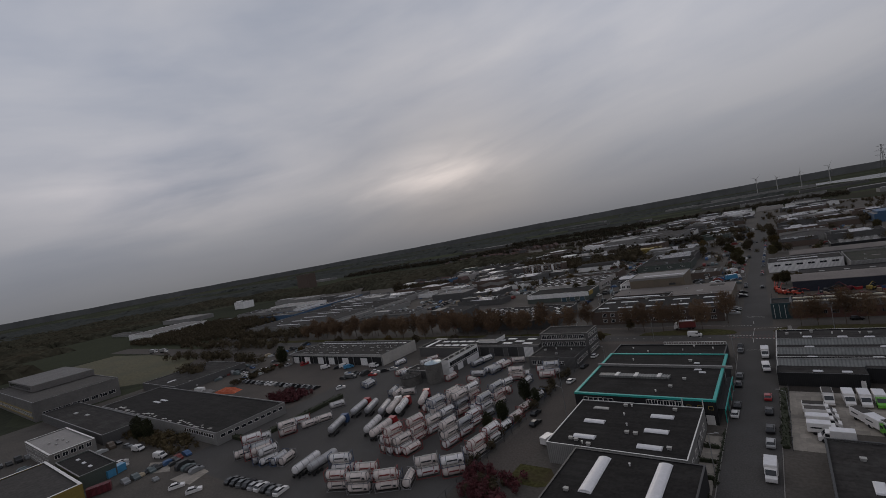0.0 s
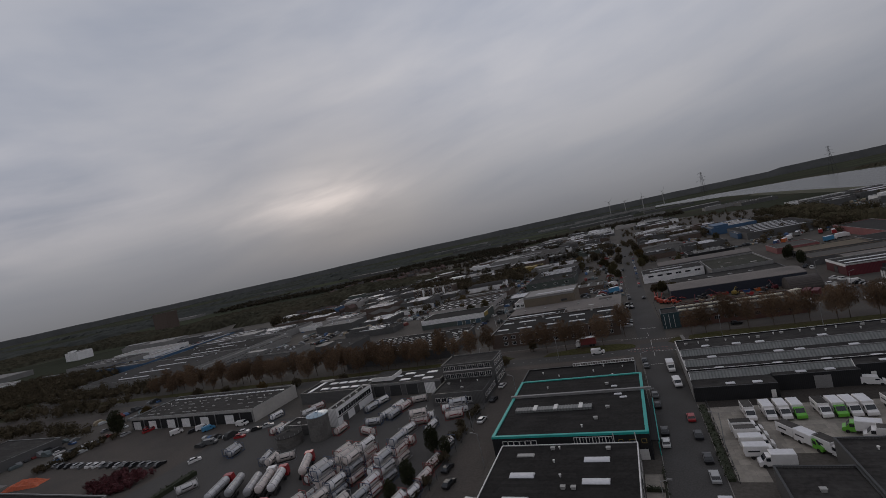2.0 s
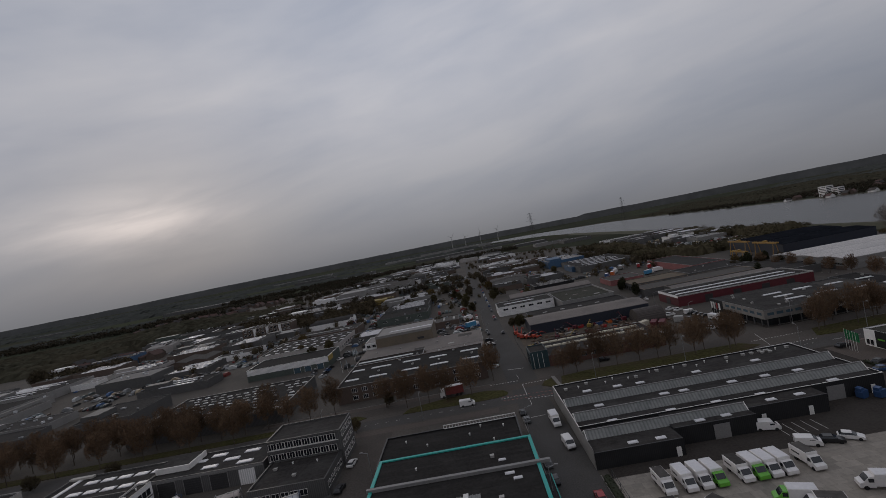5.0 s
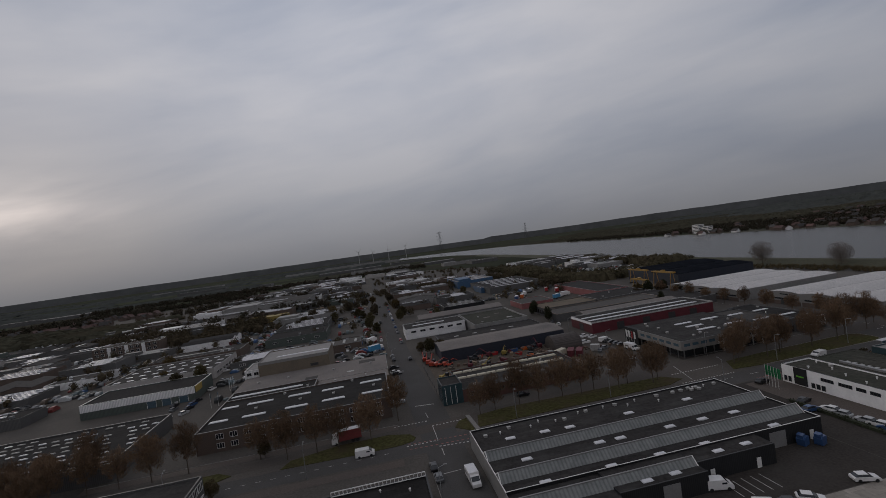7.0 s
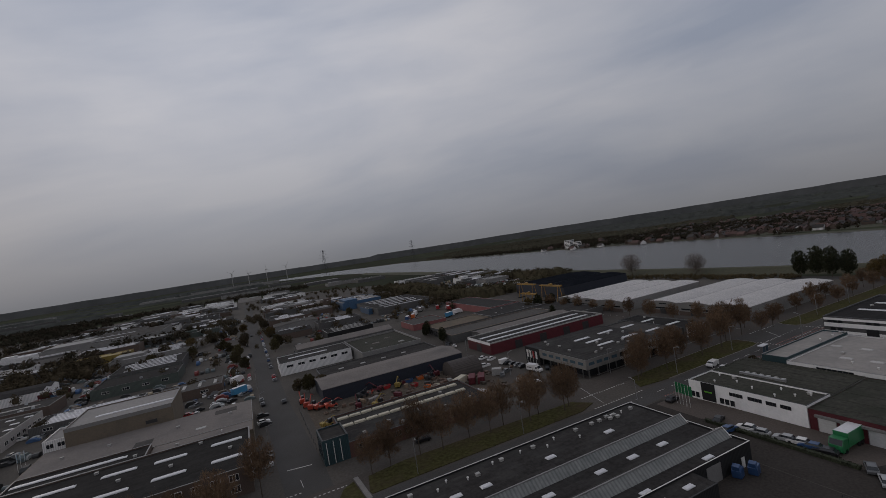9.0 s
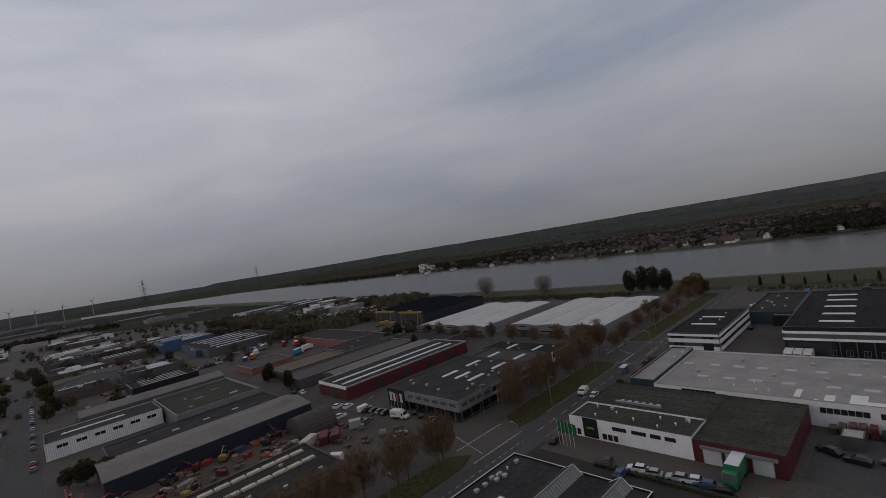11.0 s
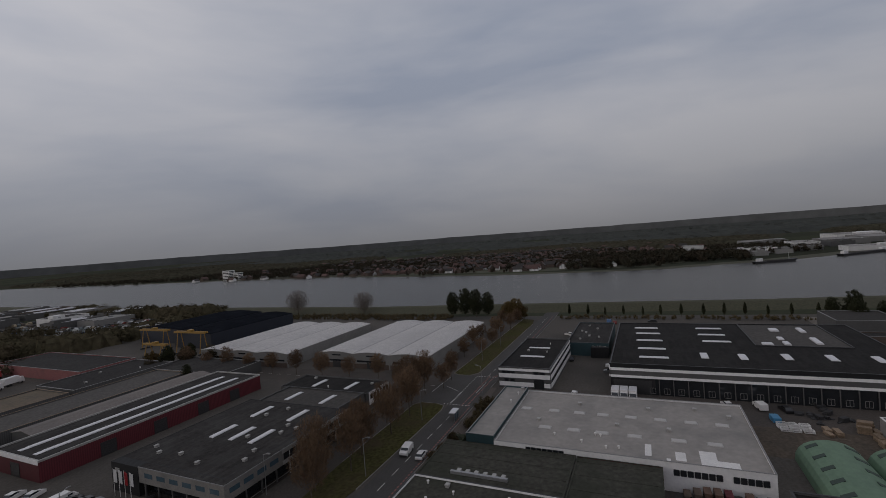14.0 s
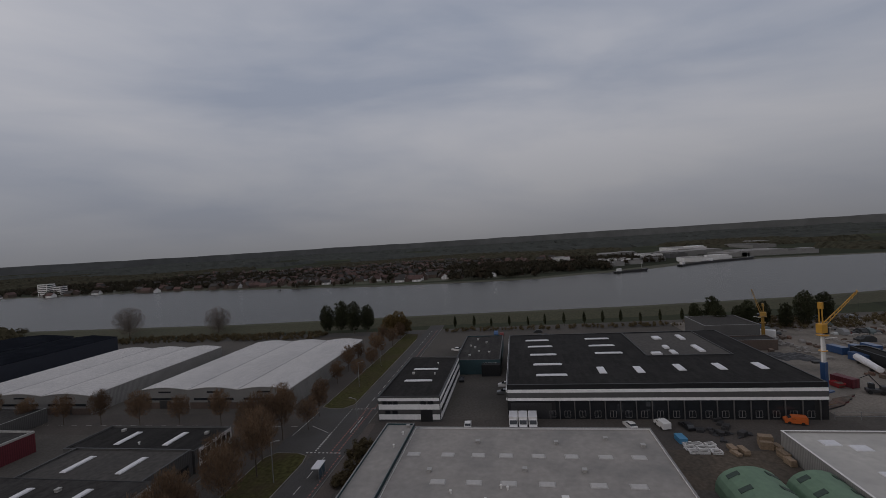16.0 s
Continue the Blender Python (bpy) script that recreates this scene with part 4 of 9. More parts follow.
b.skylight(24, 116, 5.5, 4, hh=0.3), b.skylight(38, 108, 5.5, 4, hh=0.3), b.vent(18, 117, 0), b.vent(33, 117, 1)

# the long hall with ridge glazing
b = Building("monitor_roof_hall", -6.5, 65.3, 163, 193, 4.4, "clad_black", "felt_dark", "long black hall with rows of ridge glazing", "hall", coping="white_trim", cop_w=0.14)
b.add("west_facade", "clad_grey", -6.62, -6.5, 151.2, 193, 0, 4.45, "pale metal end wall")
for nm, x0, x1, y0, h in (("south_bay", -6.5, 12.5, 151, 3.7), ("south_bay", 12.5, 30.5, 155, 4.0), ("south_bay", 30.5, 48.5, 158.3, 4.0)):
    w = b.add(nm, "clad_black", x0, x1, y0, 163, 0, h)
    b.add("bay_roof", "felt_dark", x0 + 0.2, x1 - 0.2, y0 + 0.2, 163, h, h + 0.03, parent=w)
    b.add("bay_coping", "dark_trim", x0, x1, y0 - 0.03, y0 + 0.2, h, h + 0.1, parent=w)


def monitor(bld, x0, x1, ys, yr, yn, z0, z1):
    """A glazed ridge along the roof."""
    o = part("ridge_glazing", Shape().prism([(ys - bld.cy, z0), (yr - bld.cy, z1), (yn - bld.cy, z0)], "x", x0 - bld.cx, x1 - bld.cx), "glazing_bars", bld.ob, "ribbed translucent ridge glazing")
    part("ridge_back", Shape().prism([(yr - bld.cy + 0.02, z1 + 0.03), (yn - bld.cy + 0.1, z0 + 0.05), (yn - bld.cy + 0.1, z0 + 0.0), (yr - bld.cy + 0.02, z1 - 0.05)], "x", x0 - bld.cx, x1 - bld.cx), "felt_dark", o)
    part("ridge_cap", Shape().box(x0 - bld.cx, x1 - bld.cx, yr - bld.cy - 0.15, yr - bld.cy + 0.15, z1 - 0.03, z1 + 0.12), "grey_trim", o)
    for x in (x0 - 0.06, x1 - 0.1):
        part("gable_trim", Shape().prism([(ys - bld.cy - 0.2, z0), (yr - bld.cy, z1 + 0.2), (yn - bld.cy + 0.2, z0), (yn - bld.cy - 0.2, z0), (yr - bld.cy, z1 - 0.1), (ys - bld.cy + 0.2, z0)], "x", x - bld.cx, x + 0.16 - bld.cx), "white_trim", o)


monitor(b, -6.3, 65, 176.3, 178, 180.6, 4.05, 5.6)
monitor(b, -6.3, 65, 166.5, 168.2, 170.8, 4.05, 5.6)
monitor(b, -6.3, 30.3, 157.0, 158.7, 161.2, 3.75, 5.3)
for x, y in ((1.8, 185), (16.8, 184), (33, 184.5), (50, 185), (1.8, 173.8), (10.5, 184.6), (19, 173.8), (36.5, 173.6), (53.3, 173.4), (24, 173.6), (45, 173.6)):
    b.skylight(x, y, 2.4, 1.2)
for x, y in ((16.1, 163.9), (37.4, 163.8), (54.8, 164.4), (2, 163.9), (27, 163.9)):
    b.skylight(x, y, 2.4, 1.1)
for x, y in ((2.5, 152.8), (8.5, 152.6), (19, 156.6), (25, 156.8), (37.4, 160.3), (44, 160.5), (15, 160)):
    b.skylight(x, y, 2.2, 1.1, z=4.0 if x > 12.5 else 3.72)
rng = random.Random(4)
for i in range(20):
    x = -3 + i * 3.5
    b.vent(x + rng.uniform(-1, 1), rng.choice((188.5, 190.4, 187.2)), rng.choice((0, 0, 1)))
for y in (189.5, 190.8):
    b.vent(55, y, 1), b.vent(57, y - 0.4, 1)
b.add("door_panel", "grey_trim", 21, 24.5, 154.9, 155, 0, 3.3, "light grey roller door")
b.add("door_panel", "grey_trim", 52, 56, 162.9, 163, 0, 3.4, "light grey roller door")
for x, y in ((11.2, 150.95), (34, 158.25), (44.5, 158.25), (62.5, 162.95)):
    b.add("side_door", "white_trim", x - 0.5, x + 0.5, y - 0.04, y, 0, 2.1, "white steel door")

# ---- the tank depot and its neighbours ----
b = Building("dock_warehouse", -248, -169, 156.5, 183, 5.8, "clad_grey", "felt_dark", "dark-roofed warehouse with white loading doors", "warehouse", coping="grey_trim")
# no real recess: a flat black panel gives the dock front its shade
b.band("S", -247, -170, 0.1, 4.5, "clad_black", 0.012, "dock_recess"), b.band("S", -248, -169, 4.7, 5.7, "dome_aged", 0.1), b.band("E", 156.6, 182.8, 0.1, 5.7, "membrane_white", 0.05, "wall_panel")
for x in (-243.5, -232.5, -219.8, -210, -198, -183):
    b.door("S", x, 5.2, 3.9, "clad_white", "dark_trim")
for x in (-238, -226.5, -215, -204, -191, -176.5):
    b.add("canopy_post", "steel_galv", x - 0.15, x + 0.15, 156.1, 156.4, 0, 4.7)
for i in range(25):
    b.skylight(-244.5 + i * 2.98, 178.6, 2.1, 0.9, hh=0.25)
rng = random.Random(8)
for i in range(70):
    b.skylight(rng.uniform(-245, -172), rng.choice((160.5, 165, 170, 174)) + rng.uniform(-0.3, 0.3), rng.uniform(0.8, 2.2), 0.35, "dome_aged", hh=0.2)
for i in range(7):
    b.vent(-240 + i * 10.4, 172.2, i % 2)
b = Building("service_hall", -157, -124, 172, 188, 4.8, "clad_midgrey", "felt_dark", "depot workshop with big white rooflights", "workshop", coping="dark_trim")
for j in range(2):
    for i in range(5):
        b.skylight(-147 + i * 5.2, 176.6 + j * 6.5, 4.0, 1.9)
b.skylight(-153.4, 180, 1.5, 13.5)
b.add("roof_edge", "membrane_white", -157, -149.5, 186.2, 187.6, 4.6, 5.2, "white raised roof edge")
b.windows("E", 174, 186, 3, 1.2, 2.0, 1.5)
b = Building("wash_hall", -124, -90, 174, 188, 5.2, "clad_midgrey", "felt_dark", "depot washing hall with open bays and rooflights", "workshop", coping="dark_trim")
for x, y in ((-113.5, 183), (-107.5, 178), (-108.5, 185.2), (-102.5, 181), (-97, 177.6), (-98, 184.6)):
    b.skylight(x, y, 4.6, 1.7)
b.add("roof_block", "felt_dark", -123.4, -114, 178.5, 187, 5.0, 6.4, "dark raised plant room")
b.add("roof_edge", "white_trim", -123.6, -113.8, 178.3, 178.6, 5.0, 6.6), b.add("roof_edge", "white_trim", -113.9, -113.6, 178.6, 187.1, 5.0, 6.6)
b.band("S", -123.8, -90.2, 4.5, 5.1, "grey_trim", 0.05)
for x in (-118, -110.5, -103):
    b.door("S", x, 5, 4.3, "steel_dark", "grey_trim")
b.door("S", -95, 4.5, 4.3, "clad_white", "grey_trim")
b = Building("depot_office", -89, -68, 175, 187, 9.8, "clad_midgrey", "felt_dark", "dark grey three-storey office with white window bands", "office", coping="dark_trim")
for z in (1.3, 4.5, 7.5):
    b.windows("S", -88.4, -69.4, 8, z, 2.2, 1.6, 3)
    b.windows("E", 175.8, 186.4, 4, z, 2.3, 1.6, 3)
    b.band("S", -88.8, -68.8, z - 0.34, z - 0.14, "white_trim", 0.1, "sill_band")
    b.band("S", -88.8, -68.8, z + 1.74, z + 1.9, "dark_trim", 0.14, "lintel_band")
b = Building("depot_office_annex", -88, -68.5, 160, 175, 4.4, "clad_midgrey", "felt_dark", "low dark grey office annex", "office", coping="dark_trim")
b.windows("S", -87, -73, 6, 1.4, 1.9, 1.4, 2)
b.windows("E", 161, 174, 5, 1.4, 1.6, 1.4, 2)
b.vent(-85, 170, 1), b.vent(-78, 165, 1), b.vent(-74, 171, 0), b.vent(-81, 172, 0)
b = Building("white_gallery_block", -124, -120.2, 148, 171.8, 6.4, "clad_white", "felt_dark", "narrow white two-storey block with a window band", "office", coping="grey_trim")
b.windows("E", 149, 171, 14, 3.6, 1.25, 1.5, 1, frame="dark_trim")
b.windows("W", 149, 171, 14, 3.6, 1.25, 1.5, 1, frame="dark_trim")
b.band("E", 148, 171.6, 2.9, 3.2, "dark_trim", 0.04)
b.door("E", 152.5, 3, 2.6, "clad_midgrey", "grey_trim"), b.door("E", 160, 3, 2.6, "clad_midgrey", "grey_trim")
for i in range(5):
    b.vent(-122, 151 + i * 4.4, i % 2)


def silo(x, y, r, h, material, label):
    o = thing("silo", label, "silo", (x, y, 0.03))
    part("shell", Shape().lathe([(0, r), (h * 0.33, r), (h * 0.335, r * 1.02), (h * 0.35, r), (h * 0.66, r), (h * 0.665, r * 1.02), (h * 0.68, r), (h, r)], n=28), material, o)
    part("roof", Shape().lathe([(h, r * 1.03), (h + 0.2, r * 1.03), (h + r * 0.22, r * 0.15), (h + r * 0.3, r * 0.12)], n=28), "paint_pale_blue" if h > 5 else "felt_dark", o, "shallow cone roof")
    s = Shape()
    for i in range(16):
        a = 2 * math.pi * i / 16
        s.tube((r * math.cos(a), r * math.sin(a), h), (r * math.cos(a), r * math.sin(a), h + 1.1), 0.05, 0.05, 4)
    part("handrail", s, "steel_galv", o)
    return o


silo(-122, 140.2, 3.6, 8.0, "silo_grey", "big weathered grey silo with a pale roof")
silo(-132.2, 136.4, 4.4, 3.4, "silo_grey", "wide low weathered grey tank beside the silo")
b = Building("tank_shed", -140, -128, 142.5, 149.5, 3.6, "clad_midgrey", "felt_dark", "small grey pump shed beside the silo", "shed")
b.vent(-135, 145, 1)

b = Building("flat_black_hall", -292, -168, 71, 99, 4.6, "clad_grey", "felt_black", "very long low hall with black flat roof", "hall", coping="grey_trim")
b.skylight(-256, 84, 7, 1.2), b.skylight(-254, 86.5, 7, 1.2)
rng = random.Random(9)
for i in range(30):
    x, y, w, d = rng.uniform(-276, -174), 72.0 + rng.uniform(0, 2.2), rng.uniform(1.2, 4.5), rng.uniform(0.4, 1.3)
    b.add("roof_patch", rng.choice(("dome_aged", "roof_light", "dome_flush")), x - w / 2, x + w / 2, y, y + d, b.deck - 0.05, b.deck + 0.02 + 0.001 * i, "flaking pale roof edge")
b.windows("S", -194, -170, 12, 2.6, 1.7, 1.2, 1)
b.windows("E", 72, 98, 10, 2.4, 1.9, 1.0, 1)
b = Building("low_rear_hall", -330, -230, 54, 70.6, 4.4, "clad_midgrey", "felt_dark", "low dark hall with patched roof", "hall")
b.skylight(-300, 62, 4, 1.5, "dome_aged"), b.skylight(-285, 63, 4, 1.5, "dome_aged")
b = Building("rear_depot_hall", -325, -279, 101, 143, 4.4, "clad_midgrey", "felt_dark", "low dark hall beside the field", "hall")
b.skylight(-300, 108, 2, 5, "dome_plastic"), b.vent(-280, 110, 1), b.vent(-262, 106, 1)
b = Building("old_factory", -450, -335, 52, 92, 11, "corrugated_grey", "roof_mid", "tall old grey factory hall with yellow window band", "factory")
b.band("S", -445, -340, 4.6, 5.4, "clad_yellow", 0.1)
b.band("S", -445, -340, 1.6, 2.4, "clad_yellow", 0.1)
b.windows("S", -444, -341, 22, 2.6, 3.6, 1.8, 3)
b.windows("E", 55, 90, 8, 2.6, 3.4, 1.8, 3)
b.add("roof_step", "corrugated_grey", -450, -380, 60, 92, 11, 15)
b.add("clerestory", "window_glass", -446, -384, 59.9, 60, 12.2, 14)
b = Building("flat_office", -262, -222, 36, 50, 6.2, "concrete_panel", "roof_light", "pale-roofed old office block", "office", coping="white_trim", cop_w=0.6)
b.windows("S", -261, -223, 12, 1.2, 1.8, 1.4), b.windows("S", -261, -223, 12, 4, 1.8, 1.4), b.windows("E", 37, 49, 5, 4, 1.6, 1.4)
for x, y in ((-244, 43), (-240, 44), (-236, 41), (-242, 40), (-233, 44)):
    b.vent(x, y, 1)
b = Building("dark_yard_shed", -215, -186, 36, 46, 4.5, "clad_green", "roof_dark", "small dark shed with skylights", "shed")
for x in (-208, -201, -194):
    b.skylight(x, 41, 2, 1)
b = Building("yellow_side_shed", -216, -173, 12, 34, 6, "clad_yellow", "roof_mid", "shed with yellow side wall and pale roof edge", "shed", coping="white_trim", cop_w=0.8)
container(-187.3, 45.6, 1.9, "paint_sky_blue", "light blue steel container in a yard")
container(-176, 38.2, 1.2, "clad_dark_red", "dark red steel container in a yard")

# ---- north of the main road ----
b = Building("brick_office", -84, -25, 226, 256.6, 6.6, "brown_brick", "felt_black", "two-storey brown brick works with strip rooflights", "factory", coping="grey_trim")
for xa, xb, y in ((-83, -77.5, 249), (-74.5, -65.7, 249), (-60.5, -52.7, 249.3), (-48.6, -40.9, 248.5), (-35, -27.1, 249.2), (-72.8, -65.4, 235.5), (-59.4, -52, 236), (-47.4, -39.9, 236.3), (-34.3, -27, 236), (-82.9, -77.2, 235.5)):
    b.skylight((xa + xb) / 2, y, xb - xa, 1.5)
for z in (1.2, 4.0):
    b.windows("S", -79, -27, 13, z, 2.1, 1.5, 3)
    b.windows("E", 228, 246, 4, z, 2.1, 1.5, 3)
for x, y in ((-70, 242), (-55.5, 243), (-44, 242.4), (-30, 243), (-62.5, 253.5), (-38, 254)):
    b.vent(x, y, 1)
b = Building("brick_workshop", -84, -52, 256.64, 266.6, 6.6, "brown_brick", "felt_black", "brown brick workshop wing with one long rooflight", "factory", coping="grey_trim")
b.skylight(-70.3, 261.8, 26, 1.5), b.vent(-55, 259.5, 1)
b = Building("grey_roof_annex", -51.7, -24, 256.8, 266.6, 5.4, "wall_ochre", "fibre_sheet", "low hall with faded grey sheet roof", "hall", coping="", parapet=0.02)
b.vent(-45, 262, 1), b.vent(-33, 263, 0)
b = Building("grey_roof_hall", -86, -24, 266.7, 293, 5.4, "wall_ochre", "fibre_sheet", "wide hall with faded grey roof", "hall", coping="", parapet=0.02)
b.add("roof_edge", "grey_trim", -86.1, -23.9, 266.64, 266.9, 5.2, 5.5), b.add("roof_edge", "grey_trim", -24.1, -23.9, 266.9, 293, 5.2, 5.5)
b.add("roof_patch", "roof_mid", -58, -53, 270, 276, 5.3, 5.44), b.add("roof_patch", "dome_aged", -41, -38, 272, 274, 5.3, 5.5), b.add("roof_patch", "roof_mid", -36, -29, 284, 289, 5.3, 5.44)
for x in (-78, -66, -47, -31):
    b.vent(x, 281, 1)
b = Building("pale_roof_hall", -80.5, -49.5, 293.1, 318, 11.4, "wall_ochre", "roof_light", "tall hall with ochre walls, pale sheet roof and long rooflight", "hall", coping="grey_trim")
b.skylight(-62, 302, 24, 1.5), b.band("S", -80.3, -49.7, 10.2, 11.3, "grey_trim", 0.05), b.windows("W", 295, 316, 5, 6.5, 2.4, 1.6, 3)
b.add("wall_hatch", "steel_dark", -58, -54.5, 293, 293.1, 6.2, 7.4, "dark louvred hatch")
b = Building("white_side_wing", -87.4, -80.6, 296, 312, 8.2, "clad_white", "roof_light", "small white wing beside a tall hall", "hall", coping="white_trim")
b.windows("S", -87, -81, 2, 5.8, 2.0, 1.3, 2), b.windows("W", 297, 311, 5, 5.2, 1.9, 1.3, 2)
b = Building("green_white_hall", -154, -108, 294, 316, 6.2, "clad_green", "roof_dark", "hall with pale green walls and yellow sign corner", "hall", coping="white_trim")
b.band("S", -153.8, -108.2, 3.2, 6.1, "clad_white", 0.12), b.band("E", 294.2, 302, 3.4, 6.2, "clad_yellow", 0.15)
for x in (-120, -126, -113):
    b.door("S", x, 3.5, 3, "glass_blue", "white_trim")
b = Building("dashed_roof_hall", -166, -104, 220, 260, 5.2, "clad_midgrey", "felt_black", "black-roofed hall dotted with small rooflights", "hall")
rng = random.Random(5)
for j in range(9):
    for i in range(15):
        if rng.random() < 0.75:
            b.skylight(-162 + i * 3.9 + (j % 2) * 1.2, 223 + j * 4.2, 2.3, 0.6, rng.choice(("dome_plastic", "dome_aged")), hh=0.25)
# the yard front with the dark glazed tower
b = Building("glass_tower_block", -8, -1.2, 226, 236, 6.6, "clad_teal", "felt_dark", "dark teal corner block with vertical white fins", "office", coping="dark_trim")
for x in (-7, -5.2, -3.4):
    b.add("facade_fin", "white_trim", x - 0.07, x + 0.07, 225.7, 226, 0.4, 6.0)
b.windows("W", 227, 235, 4, 1, 1.5, 4.5, 1, "dark_trim", "glass_blue")
b = Building("brick_strip_shop", -1.2, 43, 226, 250, 4.2, "red_brick", "felt_dark", "red brick workshop with beige strip roof lights", "workshop", coping="dark_trim")
for i in range(11):
    b.skylight(1.3 + i * 3.75, 239.3, 3.5, 1.4, "roofsheet_beige", hh=0.5), b.skylight(1.3 + i * 3.75, 246.2, 3.5, 1.4, "roofsheet_beige", hh=0.5)
b.windows("S", 0, 42, 12, 1.8, 1.9, 1.3, 3, "grey_trim")
for x, y in ((4, 230), (12, 232.5), (15, 229), (22, 234), (29, 230.5), (33, 242.8), (38, 231)):
    b.vent(x, y, 1)


def gable_hall(name, x0, x1, y0, y1, he, hr, axis, wall, roof, label, spans=1, curve=False, over=0.25, category="hall", ridge_mat=None):
    """A hall of one or more pitched or bowed spans; axis: the way the ridges run."""
    cx, cy = (x0 + x1) / 2, (y0 + y1) / 2
    o = thing(name, label, category, (cx, cy, 0))
    a0, a1, u0, u1 = (x0 - cx, x1 - cx, y0 - cy, y1 - cy) if axis == "x" else (y0 - cy, y1 - cy, x0 - cx, x1 - cx)
    w = (u1 - u0) / spans
    for i in range(spans):
        ua, ub = u0 + i * w, u0 + (i + 1) * w
        um = (ua + ub) / 2
        if curve:
            top = [(ua + (ub - ua) * k / 8, he + (hr - he) * math.sin(math.pi * k / 8)) for k in range(9)]
        else:
            top = [(ua, he), (um, hr), (ub, he)]
        part("wall", Shape().prism([(ua, 0)] + top + [(ub, 0)], axis, a0, a1), wall, o)
        part("roof", Shape().prism([(u, z + 0.02) for u, z in top] + [(u, z + 0.2) for u, z in reversed(top)], axis, a0 - over, a1 + over), roof, o)
        if ridge_mat:
            part("ridge_light", Shape().box(*((a0 + 2, a1 - 2, um - 0.7, um + 0.7) if axis == "x" else (um - 0.7, um + 0.7, a0 + 2, a1 - 2)), hr - 0.05, hr + 0.35), ridge_mat, o)
    return o


gable_hall("grey_sheet_hall", 0.5, 59.5, 279, 300, 5.2, 6.5, "x", "clad_navy", "fibre_sheet", "long dark hall with pale fibre-sheet pitched roof")
b = Building("dark_strip_hall", 4, 59, 300.6, 320.5, 4.4, "clad_midgrey", "felt_dark", "low dark-roofed strip between two halls", "hall", coping="dark_trim")
for x in (14, 24, 34, 44):
    b.skylight(x, 311, 2.4, 1.2, "dome_aged")
b = Building("pale_upstand_hall", 27, 58, 323, 367, 6, "clad_grey", "felt_moss", "flat mossy-roofed hall with pale raised edge", "hall", coping="grey_trim", parapet=0.9)
b.add("roof_patch", "fibre_sheet", 38, 42, 344, 346, 5.1, 5.13), b.add("roof_patch", "fibre_sheet", 47, 50.5, 352, 353.2, 5.1, 5.13), b.skylight(51, 334, 3.2, 1.8, "dome_aged"), b.vent(34, 332, 1), b.vent(36, 350, 1)
b = Building("black_row_hall", 26, 58, 417, 441, 5, "clad_black", "felt_black", "black flat-roofed row of units", "hall")
for i in range(4):
    b.skylight(42, 420 + i * 5.6, 22, 1.2, "dome_aged")
gable_hall("pale_ridge_hall", 2, 60, 377, 392, 5.2, 7.0, "x", "clad_midgrey", "fibre_sheet", "grey sheet-roofed hall between yards")
b = Building("white_office_hall", -10, 26, 343.5, 364, 6.2, "clad_white", "felt_dark", "white hall with dark upper windows", "office", coping="dark_trim")
b.windows("S", -8, 25, 6, 3.6, 3.2, 1.1, 2), b.windows("W", 345, 362, 3, 3.6, 3, 1.1, 2, "white_trim", "glass_blue")
b.skylight(5, 354, 20, 1.4)


def quonset(x0, x1, y0, y1, r, material, label):
    o = thing("arched_shed", label, "shed", ((x0 + x1) / 2, (y0 + y1) / 2, 0.03))
    a, L = (y1 - y0) / 2, (x1 - x0) / 2
    n = 14
    part("shell", Shape().prism([(-a * math.cos(math.pi * i / n), r * math.sin(math.pi * i / n)) for i in range(n + 1)], "x", -L, L), material, o)
    q = Shape()
    for k in range(5):
        x = -L + 0.3 + k * (2 * L - 0.6) / 4
        q.prism([(-a * 1.012 * math.cos(math.pi * i / n), 1.012 * r * math.sin(math.pi * i / n)) for i in range(n + 1)], "x", x - 0.08, x + 0.08)
    part("ribs", q, "corrugated_brown", o)
    return o


o = quonset(47.5, 60, 262, 274, 6, "corrugated_brown", "rusty brown arched corrugated shed")
# the shell is solid; this dark disc paints the shaded inside of its mouth
part("open_end", Shape().prism([(-5.4 * math.cos(math.pi * i / 14), 5.4 * math.sin(math.pi * i / 14)) for i in range(15)], "x", 6.25, 6.33), "steel_dark", o, "dark panel for the shade inside the open end")
b = Building("red_hall", 75, 141.5, 281, 303, 5.4, "clad_dark_red", "felt_dark", "dark red hall with two white roof strips", "hall", coping="dome_aged", cop_w=0.35, fascia=0.5)
b.band("W", 281.1, 302.9, 4.3, 5.42, "panel_white", 0.1, "white_fascia")
b.skylight(107, 287.3, 60, 1.5), b.skylight(107, 294.6, 60, 1.5)
for x in (90, 104, 118, 130):
    b.door("S", x, 3.6, 3.6, "steel_dark")
b.door("W", 292, 4, 3.4, "steel_dark")
b = Building("grey_showroom", 81, 118, 226, 259.5, 6.4, "clad_black", "felt_dark", "weathered concrete showroom with recessed dark glass ground floor", "showroom", coping=None, parapet=0.05)
up = b.add("upper_storey", "concrete_panel", 79, 118, 224, 226, 3.1, 6.4, "weathered grey concrete upper storey")
b.add("upper_storey", "concrete_panel", 79, 81, 226, 250, 3.1, 6.4, "weathered grey concrete upper storey")
b.add("roof_edge", "felt_dark", 79.1, 118, 224.1, 226, 6.4, 6.43), b.add("roof_edge", "felt_dark", 79.1, 81, 226, 250, 6.4, 6.43)
